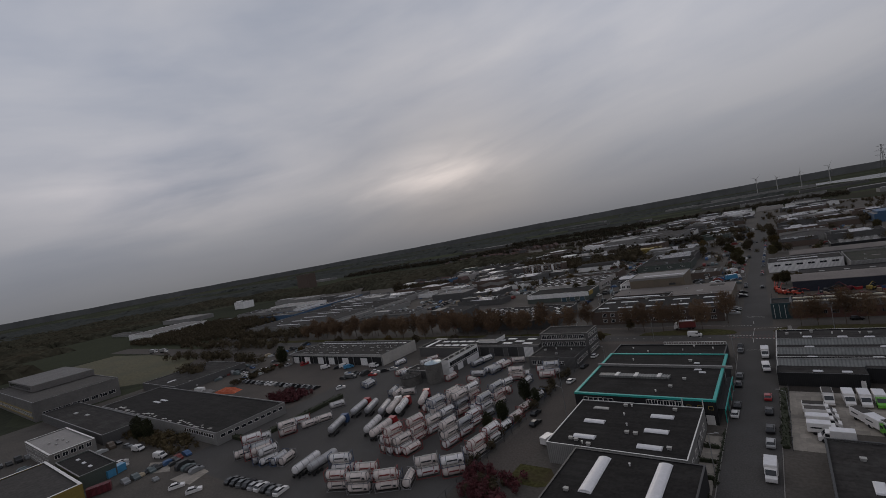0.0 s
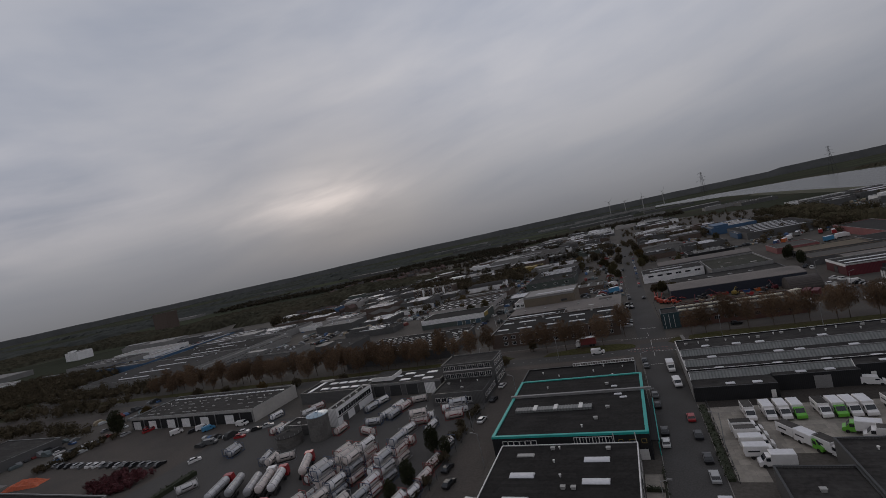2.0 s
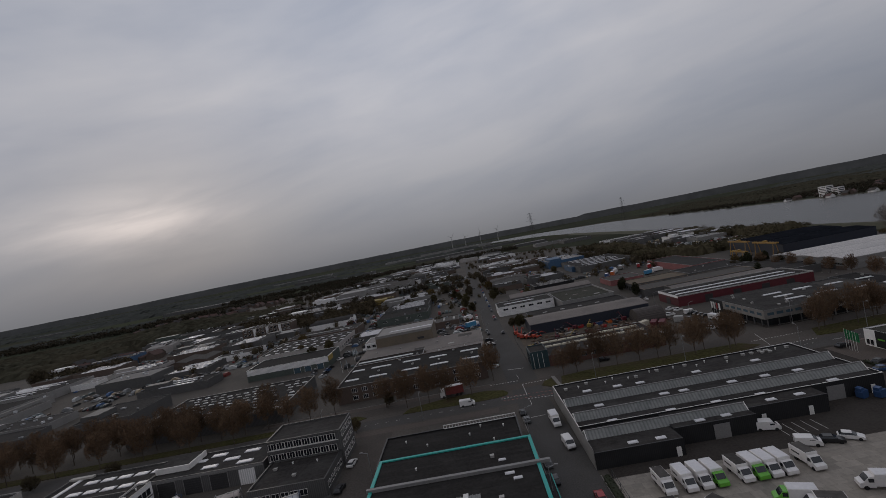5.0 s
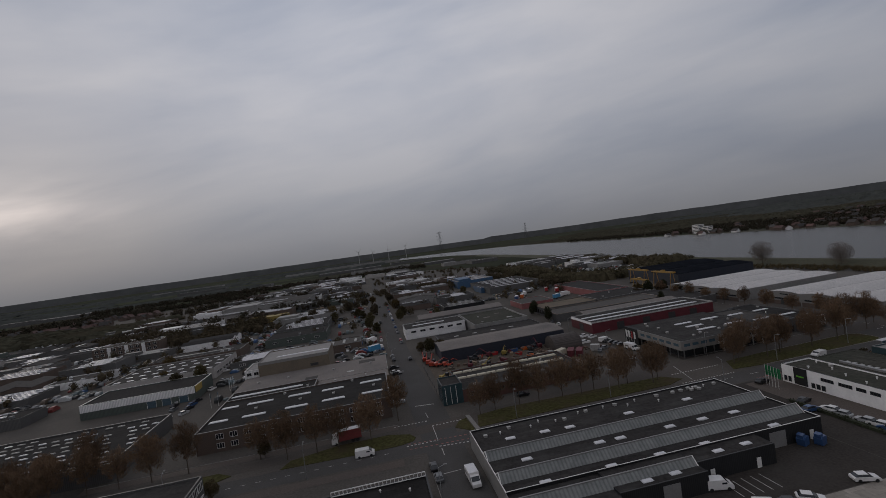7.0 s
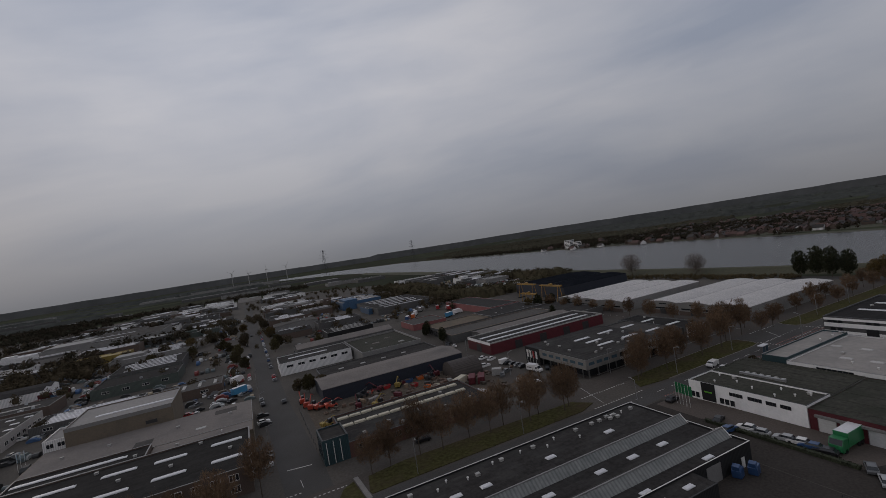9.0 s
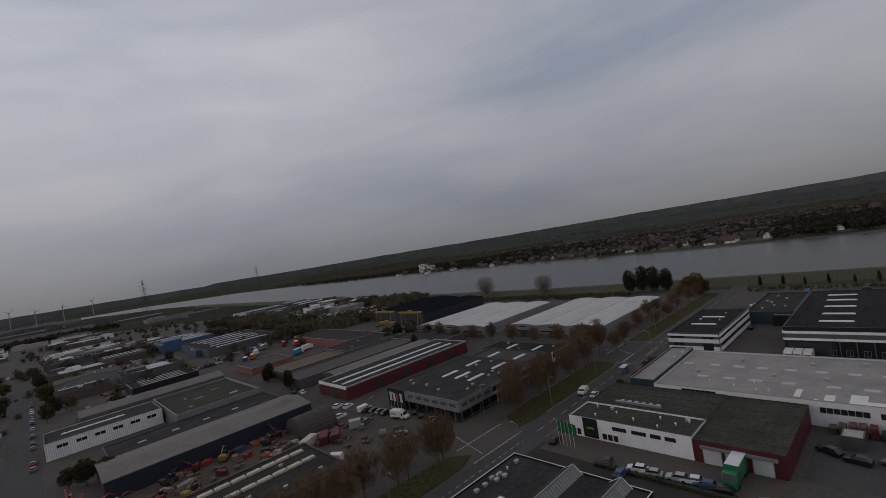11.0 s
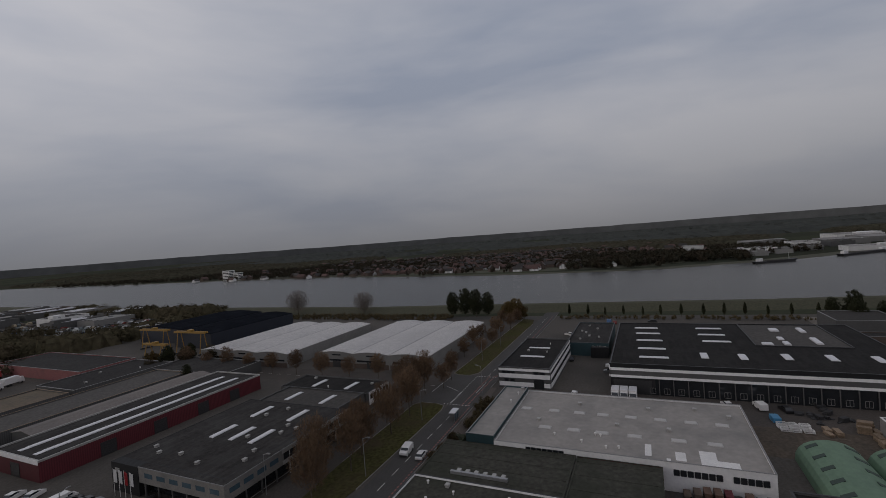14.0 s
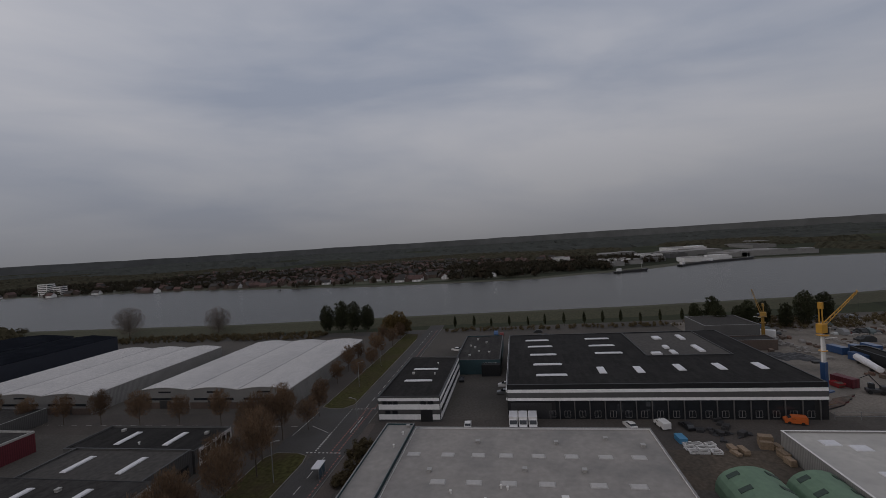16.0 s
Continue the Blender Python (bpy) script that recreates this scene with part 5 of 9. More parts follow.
b.add("coping", "grey_trim", 78.95, 118, 223.95, 224.1, 6.35, 6.52), b.add("coping", "grey_trim", 78.95, 79.1, 224.1, 250, 6.35, 6.52)
b.add("white_storey", "dome_aged", 94, 118, 223.93, 224, 3.1, 4.0, parent=up), b.add("white_storey", "dome_aged", 94, 118, 223.93, 224, 5.6, 6.4, parent=up)
for i in range(6):
    x = 94.4 + i * 3.95
    w = b.add("window", "window_glass", x, x + 3.5, 223.95, 224, 4.1, 5.5)
    b.add("mullion", "white_trim", x + 1.7, x + 1.8, 223.9, 223.95, 4.1, 5.5, parent=w)
for i in range(4):
    b.add("window", "glass_blue", 80.2 + i * 3.4, 82.6 + i * 3.4, 223.96, 224, 4.4, 5.4)
for i in range(6):
    b.add("window", "glass_blue", 78.96, 79, 225.4 + i * 4.0, 228.0 + i * 4.0, 4.4, 5.4)
b.band("S", 81.2, 117.8, 0.3, 3.0, "window_glass", 0.05, "shop_window"), b.band("W", 226.2, 250, 0.3, 3.0, "window_glass", 0.05, "shop_window")
for i in range(10):
    b.add("column", "dome_aged" if i > 3 else "clad_midgrey", 80 + i * 4.1, 80.3 + i * 4.1, 224.3, 224.6, 0.05, 3.1)
for i in range(6):
    b.add("column", "clad_midgrey", 79.3, 79.6, 226.5 + i * 4.4, 226.8 + i * 4.4, 0.05, 3.1)
b.add("dark_entrance", "clad_black", 78.9, 81, 250, 259.4, 0.05, 6.45)
b.add("sign_panel", "dome_aged", 78.84, 78.9, 256.5, 258, 4.4, 5.3)
for x, y in ((110.9, 247.5), (111.2, 235.0), (98.2, 247.1), (98.4, 240.9), (98.4, 234.5)):
    b.skylight(x, y, 7.5, 1.4)
for x, y in ((85, 252), (86, 246), (92, 230), (88, 228.5), (109, 244), (97, 237.6), (84, 238), (101, 231), (105, 232.6), (104, 229), (87, 256), (114, 241)):
    b.vent(x, y, 1)
b = Building("grey_showroom_extension", 118.2, 132.4, 228.5, 258, 5.6, "clad_midgrey", "roof_mid", "paler grey middle block with white rooflights", "showroom", coping="dark_trim")
for y in (249.9, 236.9):
    b.skylight(125.7, y, 7, 1.4)
b.windows("S", 119, 131.6, 3, 0.6, 3.4, 2.2, 2, "dark_trim")
b = Building("black_roof_extension", 132.6, 145.5, 228, 262, 5.2, "clad_midgrey", "felt_black", "black-roofed end block with a white window wall", "showroom", coping="dark_trim", cop_w=0.2)
for y in (250.9, 238):
    b.skylight(139.1, y, 7, 1.4)
b.band("S", 134, 145.4, 1.2, 5.1, "panel_white", 0.08, "white_wall")
for i in range(6):
    b.add("window", "window_glass", 134.6 + i * 1.8, 135.8 + i * 1.8, 227.88, 227.93, 2.9, 4.3)
b.vent(136, 245, 0), b.vent(142, 232, 1), b.vent(143, 256, 1)
# grey halls behind the red one
gable_hall("grey_annex_hall", 84, 140, 304, 316, 4.4, 5.4, "x", "clad_midgrey", "fibre_sheet", "grey pitched hall beside the red hall")
b = Building("low_grey_hall", 74, 140, 319, 338, 4.6, "clad_midgrey", "roof_mid", "low grey hall with brown roof edge", "hall", coping="timber")
b = Building("flat_grey_hall", 141, 160, 300, 345, 4.4, "clad_midgrey", "felt_dark", "flat dark hall between the red and white halls", "hall")
b = Building("brown_roof_hall", 76, 110, 341, 362, 5, "clad_midgrey", "roof_brown", "dark hall with brown weathered roof", "hall", coping="timber")
b.windows("W", 343, 360, 5, 1, 2.2, 2.4, 1, "dark_trim")
b = Building("far_low_hall", 112, 150, 342, 368, 5, "clad_midgrey", "roof_dark", "dark-roofed hall with many skylights", "hall")
b.vent(120, 350, 1), b.vent(131, 361, 1), b.vent(140, 349, 0)
b = Building("faded_red_shed", 74.5, 98, 379, 404, 4, "wall_faded_red", "roof_mid", "faded red shed by the truck yard", "shed")
b = Building("faded_red_hall", 129, 152, 372, 446, 5, "wall_faded_red", "roof_dark", "red-brown hall behind the truck yard", "hall")
# white-roofed river halls
hall_1 = gable_hall("white_roof_hall", 171, 237, 226, 277.5, 5.9, 6.7, "x", "clad_grey", "corrugated_white", "pale hall of three bowed white roofs", 3, True)
hall_2 = gable_hall("white_roof_hall", 166, 230, 291, 345, 5.9, 6.7, "x", "clad_grey", "corrugated_white", "pale hall of three bowed white roofs", 3, True)
for o, hx, w in ((hall_1, -33, 51.5 / 3), (hall_2, -32, 18)):
    for i in range(3):
        u = (i - 1) * w
        part("window", Shape().box(hx - 0.06, hx, u - 2.2, u + 2.2, 5.0, 5.5), "window_glass", o, "dark slit window in the gable")
        part("window_band", Shape().box(hx - 0.06, hx, u - w * 0.4, u + w * 0.4, 2.7, 3.4), "window_glass", o)
        part("plinth", Shape().box(hx - 0.08, hx, u - w * 0.48, u + w * 0.48, 0.0, 2.0), "brown_brick", o)
        part("loading_door", Shape().box(hx - 0.1, hx, u - 2.0, u + 2.0, 0.05, 2.6), "steel_dark", o)
    for i in (-0.5, 0.5):
        part("valley_gutter", Shape().box(hx, -hx, i * w - 0.25, i * w + 0.25, 5.98, 6.16), "grey_trim", o)
gable_hall("blue_black_hall", 188, 250, 366, 396, 8.2, 9.4, "x", "clad_navy", "roof_navy", "dark blue steel hall by the river")
gable_hall("blue_black_hall", 196, 256, 400, 440, 8.2, 9.4, "x", "clad_navy", "roof_navy", "dark blue steel hall by the river")


def gantry(x, y, span, h, rz, label):
    o = thing("gantry_crane", label, "crane", (x, y, 0.03), rz)
    for u in (-span / 2, span / 2):
        for v in (-2.5, 2.5):
            part("leg", Shape().tube((u, v, 0), (u, v * 0.35, h), 0.24, 0.2, 6), "gantry_yellow", o)
        part("bogie", Shape().box(u - 0.5, u + 0.5, -3.2, 3.2, 0, 0.8), "steel_dark", o)
    part("girder", Shape().box(-span / 2 - 3, span / 2 + 3, -1.0, -0.5, h, h + 0.9).box(-span / 2 - 3, span / 2 + 3, 0.5, 1.0, h, h + 0.9), "gantry_yellow", o)
    part("trolley", Shape().box(-1.2, 1.2, -1.1, 1.1, h + 0.9, h + 1.8), "gantry_yellow", o)
    return o


gantry(178, 368, 18, 11, math.pi / 2, "rusty yellow gantry crane beside dark halls")
gantry(183, 405, 18, 10.5, math.pi / 2, "rusty yellow gantry crane beside dark halls")
gantry(170, 385, 12, 6, math.pi / 2, "small yellow gantry crane in a yard")

# ---- south of the main road, east part ----
b = Building("showroom_green_signs", 86.5, 96, 163.5, 192, 5.1, "panel_white", "felt_moss", "white-fronted showroom with mossy dark roof", "showroom", coping="dark_trim", cop_w=0.2)
b.band("W", 184.5, 188.3, 0.3, 5.0, "clad_black", 0.12, "dark_entrance")
for y0 in (177.4, 172.9, 169.8, 166.7):
    b.windows("W", y0, y0 + (3.3 if y0 > 172 else 2.2), 4 if y0 > 172 else 3, 3.2, 0.72, 0.7, 1, "dark_trim")
b.windows("W", 189, 191.6, 2, 0.5, 1.1, 1.5, 1), b.windows("W", 179.5, 183.6, 3, 0.5, 1.2, 1.4, 1)
b.add("sign_panel", "paint_green", 86.2, 86.36, 185.4, 187.4, 2.5, 2.85, "bright green sign panel")
for x, y in ((89, 186), (92, 182), (90, 177), (93, 172), (91, 168), (93.5, 166), (94, 188), (88.5, 171)):
    b.vent(x, y, 0)
for y in (166.5, 184):
    b.vent(94, y, 1)
b = Building("mossy_rear_hall", 96.2, 112, 163.5, 192, 4.7, "concrete_panel", "felt_moss", "flat mossy-roofed hall behind a showroom", "hall", coping="felt_moss", cop_w=0.3, parapet=0.06)
duct = b.add("duct", "steel_galv", 98.6, 99.2, 174, 185.5, 4.6, 5.2, "zinc roof duct with fans")
for i in range(6):
    b.add("fan_box", "dome_aged", 99.2, 100.1, 174.6 + i * 1.8, 175.4 + i * 1.8, 4.6, 5.2, parent=duct)
for x in range(98, 112, 2):
    if x % 4 == 2:
        b.add("roof_rib", "felt_moss", x - 0.05, x + 0.05, 164, 174 if x < 102 else 191.6, 4.63, 4.69)
b = Building("loading_hall_red", 86.5, 112, 147.8, 163.3, 4.6, "clad_dark_red", "felt_moss", "dark red hall with grey loading docks", "hall", coping="felt_moss", cop_w=0.3, parapet=0.06)
for y in (160, 156, 151.5):
    b.door("W", y, 3.2, 3.0, "clad_white", "grey_trim")
b.add("dock_frame", "grey_trim", 85.9, 86.5, 149, 162, 3.2, 3.7)
for x in range(90, 112, 5):
    b.add("roof_rib", "felt_moss", x - 0.05, x + 0.05, 148.2, 163, 4.53, 4.59)
b = Building("grey_membrane_hall", 112.4, 145, 130, 181, 5.6, "clad_white", "membrane_grey", "big white hall with pale grey membrane roof", "hall", coping="grey_trim", cop_w=0.25)
for y in (178.5, 171.5, 165.4, 160, 153.8, 147.6, 141.4, 135.4):
    b.skylight(132.5, y, 1.7, 2.6, "dome_flush", hh=0.1)
for y in (171.8, 165.4, 159.4, 152.8, 144.4, 138):
    b.skylight(122.5, y, 1.7, 2.8, "dome_flush", hh=0.1)
for x0, x1, y0, y1 in ((114.5, 119.5, 149.6, 150.8), (113.2, 114.4, 146.3, 147), (114, 117.5, 143.6, 145.4), (113.2, 119, 138.4, 141.2), (113.2, 115.6, 135, 138.4)):
    b.add("roof_patch", "white_trim", x0, x1, y0, y1, 5.25, 5.262, "newer white roof patch")
for x, y in ((138, 166), (138, 150), (127, 156.5), (127, 146), (117, 163), (119, 169), (140, 140), (116, 155.6), (115.5, 158), (126, 174), (121, 160.6), (120.6, 159.5), (137, 133.5)):
    b.vent(x, y, 1 if x > 125 else 0)
b.windows("S", 114, 144, 8, 2.6, 2.4, 1.3, 3, "white_trim")
for i in range(7):
    b.window("W", 145.5 - i * 1.15, 3.2, 0.95, 1.0, 1, "dark_trim")
    if i < 5:
        b.window("W", 136 - i * 1.1, 3.2, 0.9, 1.0, 1, "dark_trim")
b.windows("W", 166, 174, 7, 4.2, 1.0, 0.8, 1, "dark_trim")
b = Building("grey_strip_hall", 112.9, 145.3, 181.2, 187.7, 6.3, "clad_teal", "membrane_grey", "raised strip of the pale-roofed hall with dark side walls", "hall", coping="grey_trim", cop_w=0.2)
b.vent(140, 182.6, 0), b.vent(134, 183, 0), b.vent(144, 182.4, 1)
b = Building("striped_office", 161.5, 202, 178, 195.2, 6.8, "clad_midgrey", "felt_black", "black and white banded office block", "office", coping="dark_trim")
for z0, z1 in ((0.6, 2.0), (3.3, 4.7), (5.6, 6.4)):
    for sd, u0, u1 in (("W", 178.2, 195), ("S", 161.7, 201.8), ("N", 161.7, 201.8)):
        b.band(sd, u0, u1, z0, z1, "panel_white", 0.08)
b.band("W", 180.2, 183.4, 0.1, 3.2, "clad_black", 0.12, "dark_entrance")
b.windows("W", 179.6, 183.6, 2, 4.75, 1.6, 0.8, 1, "dark_trim"), b.windows("W", 189.5, 194.0, 3, 4.75, 1.3, 0.8, 1, "dark_trim"), b.windows("W", 189.5, 193.5, 2, 2.1, 1.5, 0.9, 1, "dark_trim"), b.windows("S", 163, 201, 16, 2.1, 1.7, 1.1, 1, "dark_trim"), b.windows("S", 163, 201, 16, 4.75, 1.7, 0.8, 1, "dark_trim")
b.skylight(176, 187, 1.3, 8.5), b.skylight(188, 187, 1.3, 8.0)
b.vent(182, 183, 0), b.vent(183, 190, 1), b.vent(194, 184, 0)
b = Building("striped_hall", 163.5, 224, 85, 160.3, 9.0, "clad_black", "felt_black", "huge black-roofed hall with white and grey facade bands", "hall", coping="dark_trim", parapet=0.15)
for z0, z1, m in ((4.9, 5.65, "panel_white"), (5.65, 7.0, "clad_midgrey"), (7.0, 7.75, "panel_white")):
    b.band("W", 85.0, 160.2, z0, z1, m, 0.3)
    b.band("N", 163.6, 224, z0, z1, m, 0.3)
b.band("W", 88, 148, 0.2, 4.6, "window_glass", 0.04, "shop_window")
for i in range(17):
    y = 87 + i * 3.75
    b.add("column", "clad_midgrey", 162.9, 163.2, y - 0.11, y + 0.11, 0, 4.9)
    b.window("W", y + 1.8, 0.6, 1.5, 1.5, 2, "grey_trim", "window_glass")
# flat dark panel in place of the open dock's shaded inside
b.band("W", 149, 159.5, 0.1, 4.2, "steel_dark", 0.05, "dock_recess")
for x, y in ((214.5, 150), (205, 149.4), (194, 149), (182.6, 148.4), (172, 148)):
    b.skylight(x, y, 1.5, 8.4)
for x, y in ((215, 128.6), (204.6, 128.8), (194.6, 128.4)):
    b.skylight(x, y, 1.5, 8.4)
for x, y in ((176, 134), (176, 124), (177.6, 113), (178, 102.6), (178, 92.4)):
    b.skylight(x, y, 6, 2.0)
b.add("roof_court", "roof_mid", 190, 222, 94, 118, 8.85, 8.9)
for x0, x1, y0, y1 in ((190, 222, 118, 118.3), (190, 222, 93.7, 94), (189.7, 190, 93.7, 118.3)):
    b.add("court_kerb", "dark_trim", x0, x1, y0, y1, 8.85, 9.2)
for x, y, lx, ly in ((213.5, 100.6, 6.5, 1.6), (200.1, 109.5, 3.4, 1.6), (193.5, 109.3, 4, 1.6), (197.5, 100.7, 8, 1.7), (213.5, 108.5, 4, 2.6), (192.4, 114.6, 2.2, 3)):
    b.skylight(x, y, lx, ly, hh=0.5)
b = Building("dark_glass_office", 203, 243, 163.5, 179.5, 5.2, "clad_teal", "felt_dark", "dark two-part office with roof plant", "office", coping="dark_trim")
b.windows("W", 164.5, 170, 3, 0.8, 1.5, 3.2, 1, "white_trim"), b.windows("N", 205, 240, 12, 2.6, 2.0, 1.2, 2)
for x, y in ((210, 175), (216, 172), (222, 174), (230, 170), (225, 176), (214, 168), (236, 174)):
    b.vent(x, y, 1)
b.add("lower_wing", "clad_black", 200.4, 203, 163.5, 170, 0, 4)
b = Building("east_hall", 118, 147, 58, 104, 4.4, "clad_grey", "membrane_white", "pale flat-roofed hall with white roof patches", "hall", coping="white_trim")
for x, y in ((142, 98), (140, 94), (134, 88), (130, 96), (136, 78)):
    b.skylight(x, y, 2.4, 3, hh=0.2)
b = Building("dike_workshop", 236, 257, 64, 84, 8.2, "clad_midgrey", "roof_mid", "grey metal workshop below the dike", "workshop")
b = Building("dike_workshop_annex", 228, 236, 62, 82, 4, "brown_brick", "roof_dark", "low brick annex below the dike", "workshop")


def tunnel(x0, x1, y, w, h, label):
    o = thing("storage_tunnel", label, "tunnel", ((x0 + x1) / 2, y, 0.03))
    L, n = (x1 - x0) / 2, 12
    part("cover", Shape().prism([(-w / 2 * math.cos(math.pi * i / n), h * math.sin(math.pi * i / n) ** 0.8) for i in range(n + 1)], "x", -L, L), "tunnel_green", o)
    def skin(v, lift):
        return h * max(0.0, 1 - (2 * v / w) ** 2) ** 0.4 + lift

    for k in range(5):
        x = -L + 1.8 + k * (2 * L - 3.6) / 4
        for v0, v1 in ((-w * 0.37, -w * 0.2), (w * 0.2, w * 0.37)):
            q = Shape()
            q.solid([(x + a, v, skin(v, lift)) for lift in (-0.05, 0.12) for a, v in ((-0.6, v0), (0.6, v0), (0.6, v1), (-0.6, v1))], [(3, 2, 1, 0), (4, 5, 6, 7), (0, 1, 5, 4), (1, 2, 6, 5), (2, 3, 7, 6), (3, 0, 4, 7)])
            part("roof_hatch", q, "hatch_dark", o)
    return o


tunnel(110, 131.5, 117.6, 11, 4.6, "green curved storage tunnel with small hatches")
tunnel(110, 131, 107.2, 9.5, 4.4, "green curved storage tunnel with small hatches")


b = Building("felt_roof_hall", 90, 109.6, 108, 129, 4.6, "clad_midgrey", "felt_black", "low dark felt-roofed hall behind the tunnels", "hall", coping="dark_trim")
b.add("roof_patch", "membrane_white", 101.5, 108, 119.5, 125, 4.3, 4.34, "pale worn roof patch")
b.vent(96, 122, 1), b.vent(94, 116, 0)
b = Building("lean_to_shed", 103, 106.8, 138.6, 142, 2.7, "clad_midgrey", "dome_aged", "small grey shed with a white roof in the yard", "shed", coping=None, parapet=0.02)
# ---- vehicles ----
PROTO = {}


def wheels(o, xs, half, r=0.32, w=0.22):
    me = shared(("wheel", r, w), lambda: Shape().tube((0, -w / 2, r), (0, w / 2, r), r, r, 10), "rubber")
    for x in xs:
        for y in (-half, half):
            part("wheel", me, "", o, at=(x, y, 0))


def make_car(colour):
    o = thing("car", colour + " parked passenger car on paved ground", "car", group="parked cars")
    p = "paint_" + colour
    s = Shape()
    k = [(-2.1, 0.35), (-2.15, 0.75), (-2.0, 0.95), (-1.2, 1.0), (0.7, 0.98), (1.6, 0.86), (2.05, 0.72), (2.15, 0.5), (2.1, 0.3), (-2.05, 0.28)]
    s.prism(k, "y", -0.84, 0.84)
    part("body", s, p, o)
    g = Shape()
    lo, hi = [(-1.85, 0.98), (0.95, 0.96)], [(-1.35, 1.4), (0.15, 1.42)]
    g.solid([(lo[0][0], -0.78, lo[0][1]), (lo[1][0], -0.78, lo[1][1]), (lo[1][0], 0.78, lo[1][1]), (lo[0][0], 0.78, lo[0][1]), (hi[0][0], -0.62, hi[0][1]), (hi[1][0], -0.62, hi[1][1]), (hi[1][0], 0.62, hi[1][1]), (hi[0][0], 0.62, hi[0][1])],
            [(3, 2, 1, 0), (4, 5, 6, 7), (0, 1, 5, 4), (1, 2, 6, 5), (2, 3, 7, 6), (3, 0, 4, 7)])
    part("glasshouse", g, "window_glass", o, "dark car glass")
    part("roof", Shape().bevel_box(-1.42, 0.2, -0.66, 0.66, 1.38, 1.47, 0.05), p, o)
    wheels(o, (-1.3, 1.35), 0.78)
    return o


def make_small_car(colour):
    """A car so far off that its wheels cannot be seen."""
    o = thing("car", colour + " car parked far off between halls", "car", group="parked cars far off")
    part("body", Shape().prism([(-2.1, 0.1), (-2.15, 0.75), (-2.0, 0.95), (0.7, 0.98), (2.05, 0.72), (2.1, 0.1)], "y", -0.84, 0.84), "paint_" + colour, o)
    part("glasshouse", Shape().prism([(-1.85, 0.96), (-1.35, 1.38), (0.15, 1.38), (0.95, 0.94)], "y", -0.72, 0.72), "window_glass", o)
    part("roof", Shape().bevel_box(-1.4, 0.2, -0.7, 0.7, 1.37, 1.46, 0.05), "paint_" + colour, o)
    return o


def make_van(colour, L=5.1, h=2.1):
    o = thing("van", colour + " parked delivery van", "van", group="parked vans")
    a = L / 2
    part("body", Shape().prism([(-a, 0.35), (-a, h - 0.1), (-a + 0.1, h), (a - 1.7, h), (a - 1.45, h - 0.08), (a - 0.75, 1.35), (a - 0.1, 1.1), (a, 0.85), (a, 0.4), (a - 0.1, 0.3)], "y", -0.98, 0.98), "paint_" + colour, o)
    part("windscreen", Shape().prism([(a - 1.42, h - 0.14), (a - 0.74, 1.38), (a - 0.7, 1.4), (a - 1.38, h - 0.1)], "y", -0.88, 0.88), "window_glass", o, "dark windscreen")
    for y in (-0.99, 0.97):
        part("side_window", Shape().box(a - 2.1, a - 1.2, y, y + 0.02, 1.3, h - 0.45), "window_glass", o)
    part("bumper", Shape().box(a - 0.05, a + 0.08, -0.95, 0.95, 0.3, 0.6), "dark_trim", o)
    wheels(o, (-a + 1.0, a - 0.95), 0.9, 0.36)
    return o


def make_small_van(colour):
    return make_van(colour, 4.5, 1.85)


def make_box_van(cab, box, roof, L=6.3, h=2.75):
    names = {"paint_white": "white", "paint_green": "green", "roof_mid": "dark", "dome_plastic": "white"}
    o = thing("box_van", "%s-cabbed delivery van with white box body" % names.get(cab, "white"), "van", group="delivery vans in the yard")
    a = L / 2
    part("cab", Shape().prism([(a - 2.2, 0.4), (a - 2.2, 2.25), (a - 1.4, 2.25), (a - 0.75, 1.4), (a - 0.05, 1.1), (a, 0.5), (a - 0.1, 0.35)], "y", -0.98, 0.98), cab, o)
    part("windscreen", Shape().prism([(a - 1.36, 2.2), (a - 0.74, 1.42), (a - 0.7, 1.44), (a - 1.32, 2.22)], "y", -0.86, 0.86), "window_glass", o, "dark windscreen")
    for y in (-0.995, 0.975):
        part("side_window", Shape().box(a - 2.0, a - 1.25, y, y + 0.02, 1.35, 2.0), "window_glass", o)
    part("cargo_box", Shape().bevel_box(-a, a - 2.1, -1.1, 1.1, 0.75, h, 0.06), box, o)
    part("box_roof", Shape().box(-a + 0.12, a - 2.2, -1.0, 1.0, h - 0.02, h + 0.03), roof, o)
    part("chassis", Shape().box(-a + 0.2, a - 0.4, -0.5, 0.5, 0.4, 0.75), "steel_dark", o)
    part("side_stripe", Shape().box(-a + 0.6, -a + 2.6, -1.125, -1.1, 1.6, 1.9), "dark_trim", o, "unreadable dark lettering bar")
    wheels(o, (-a + 1.3, a - 0.9), 0.9, 0.38)
    return o


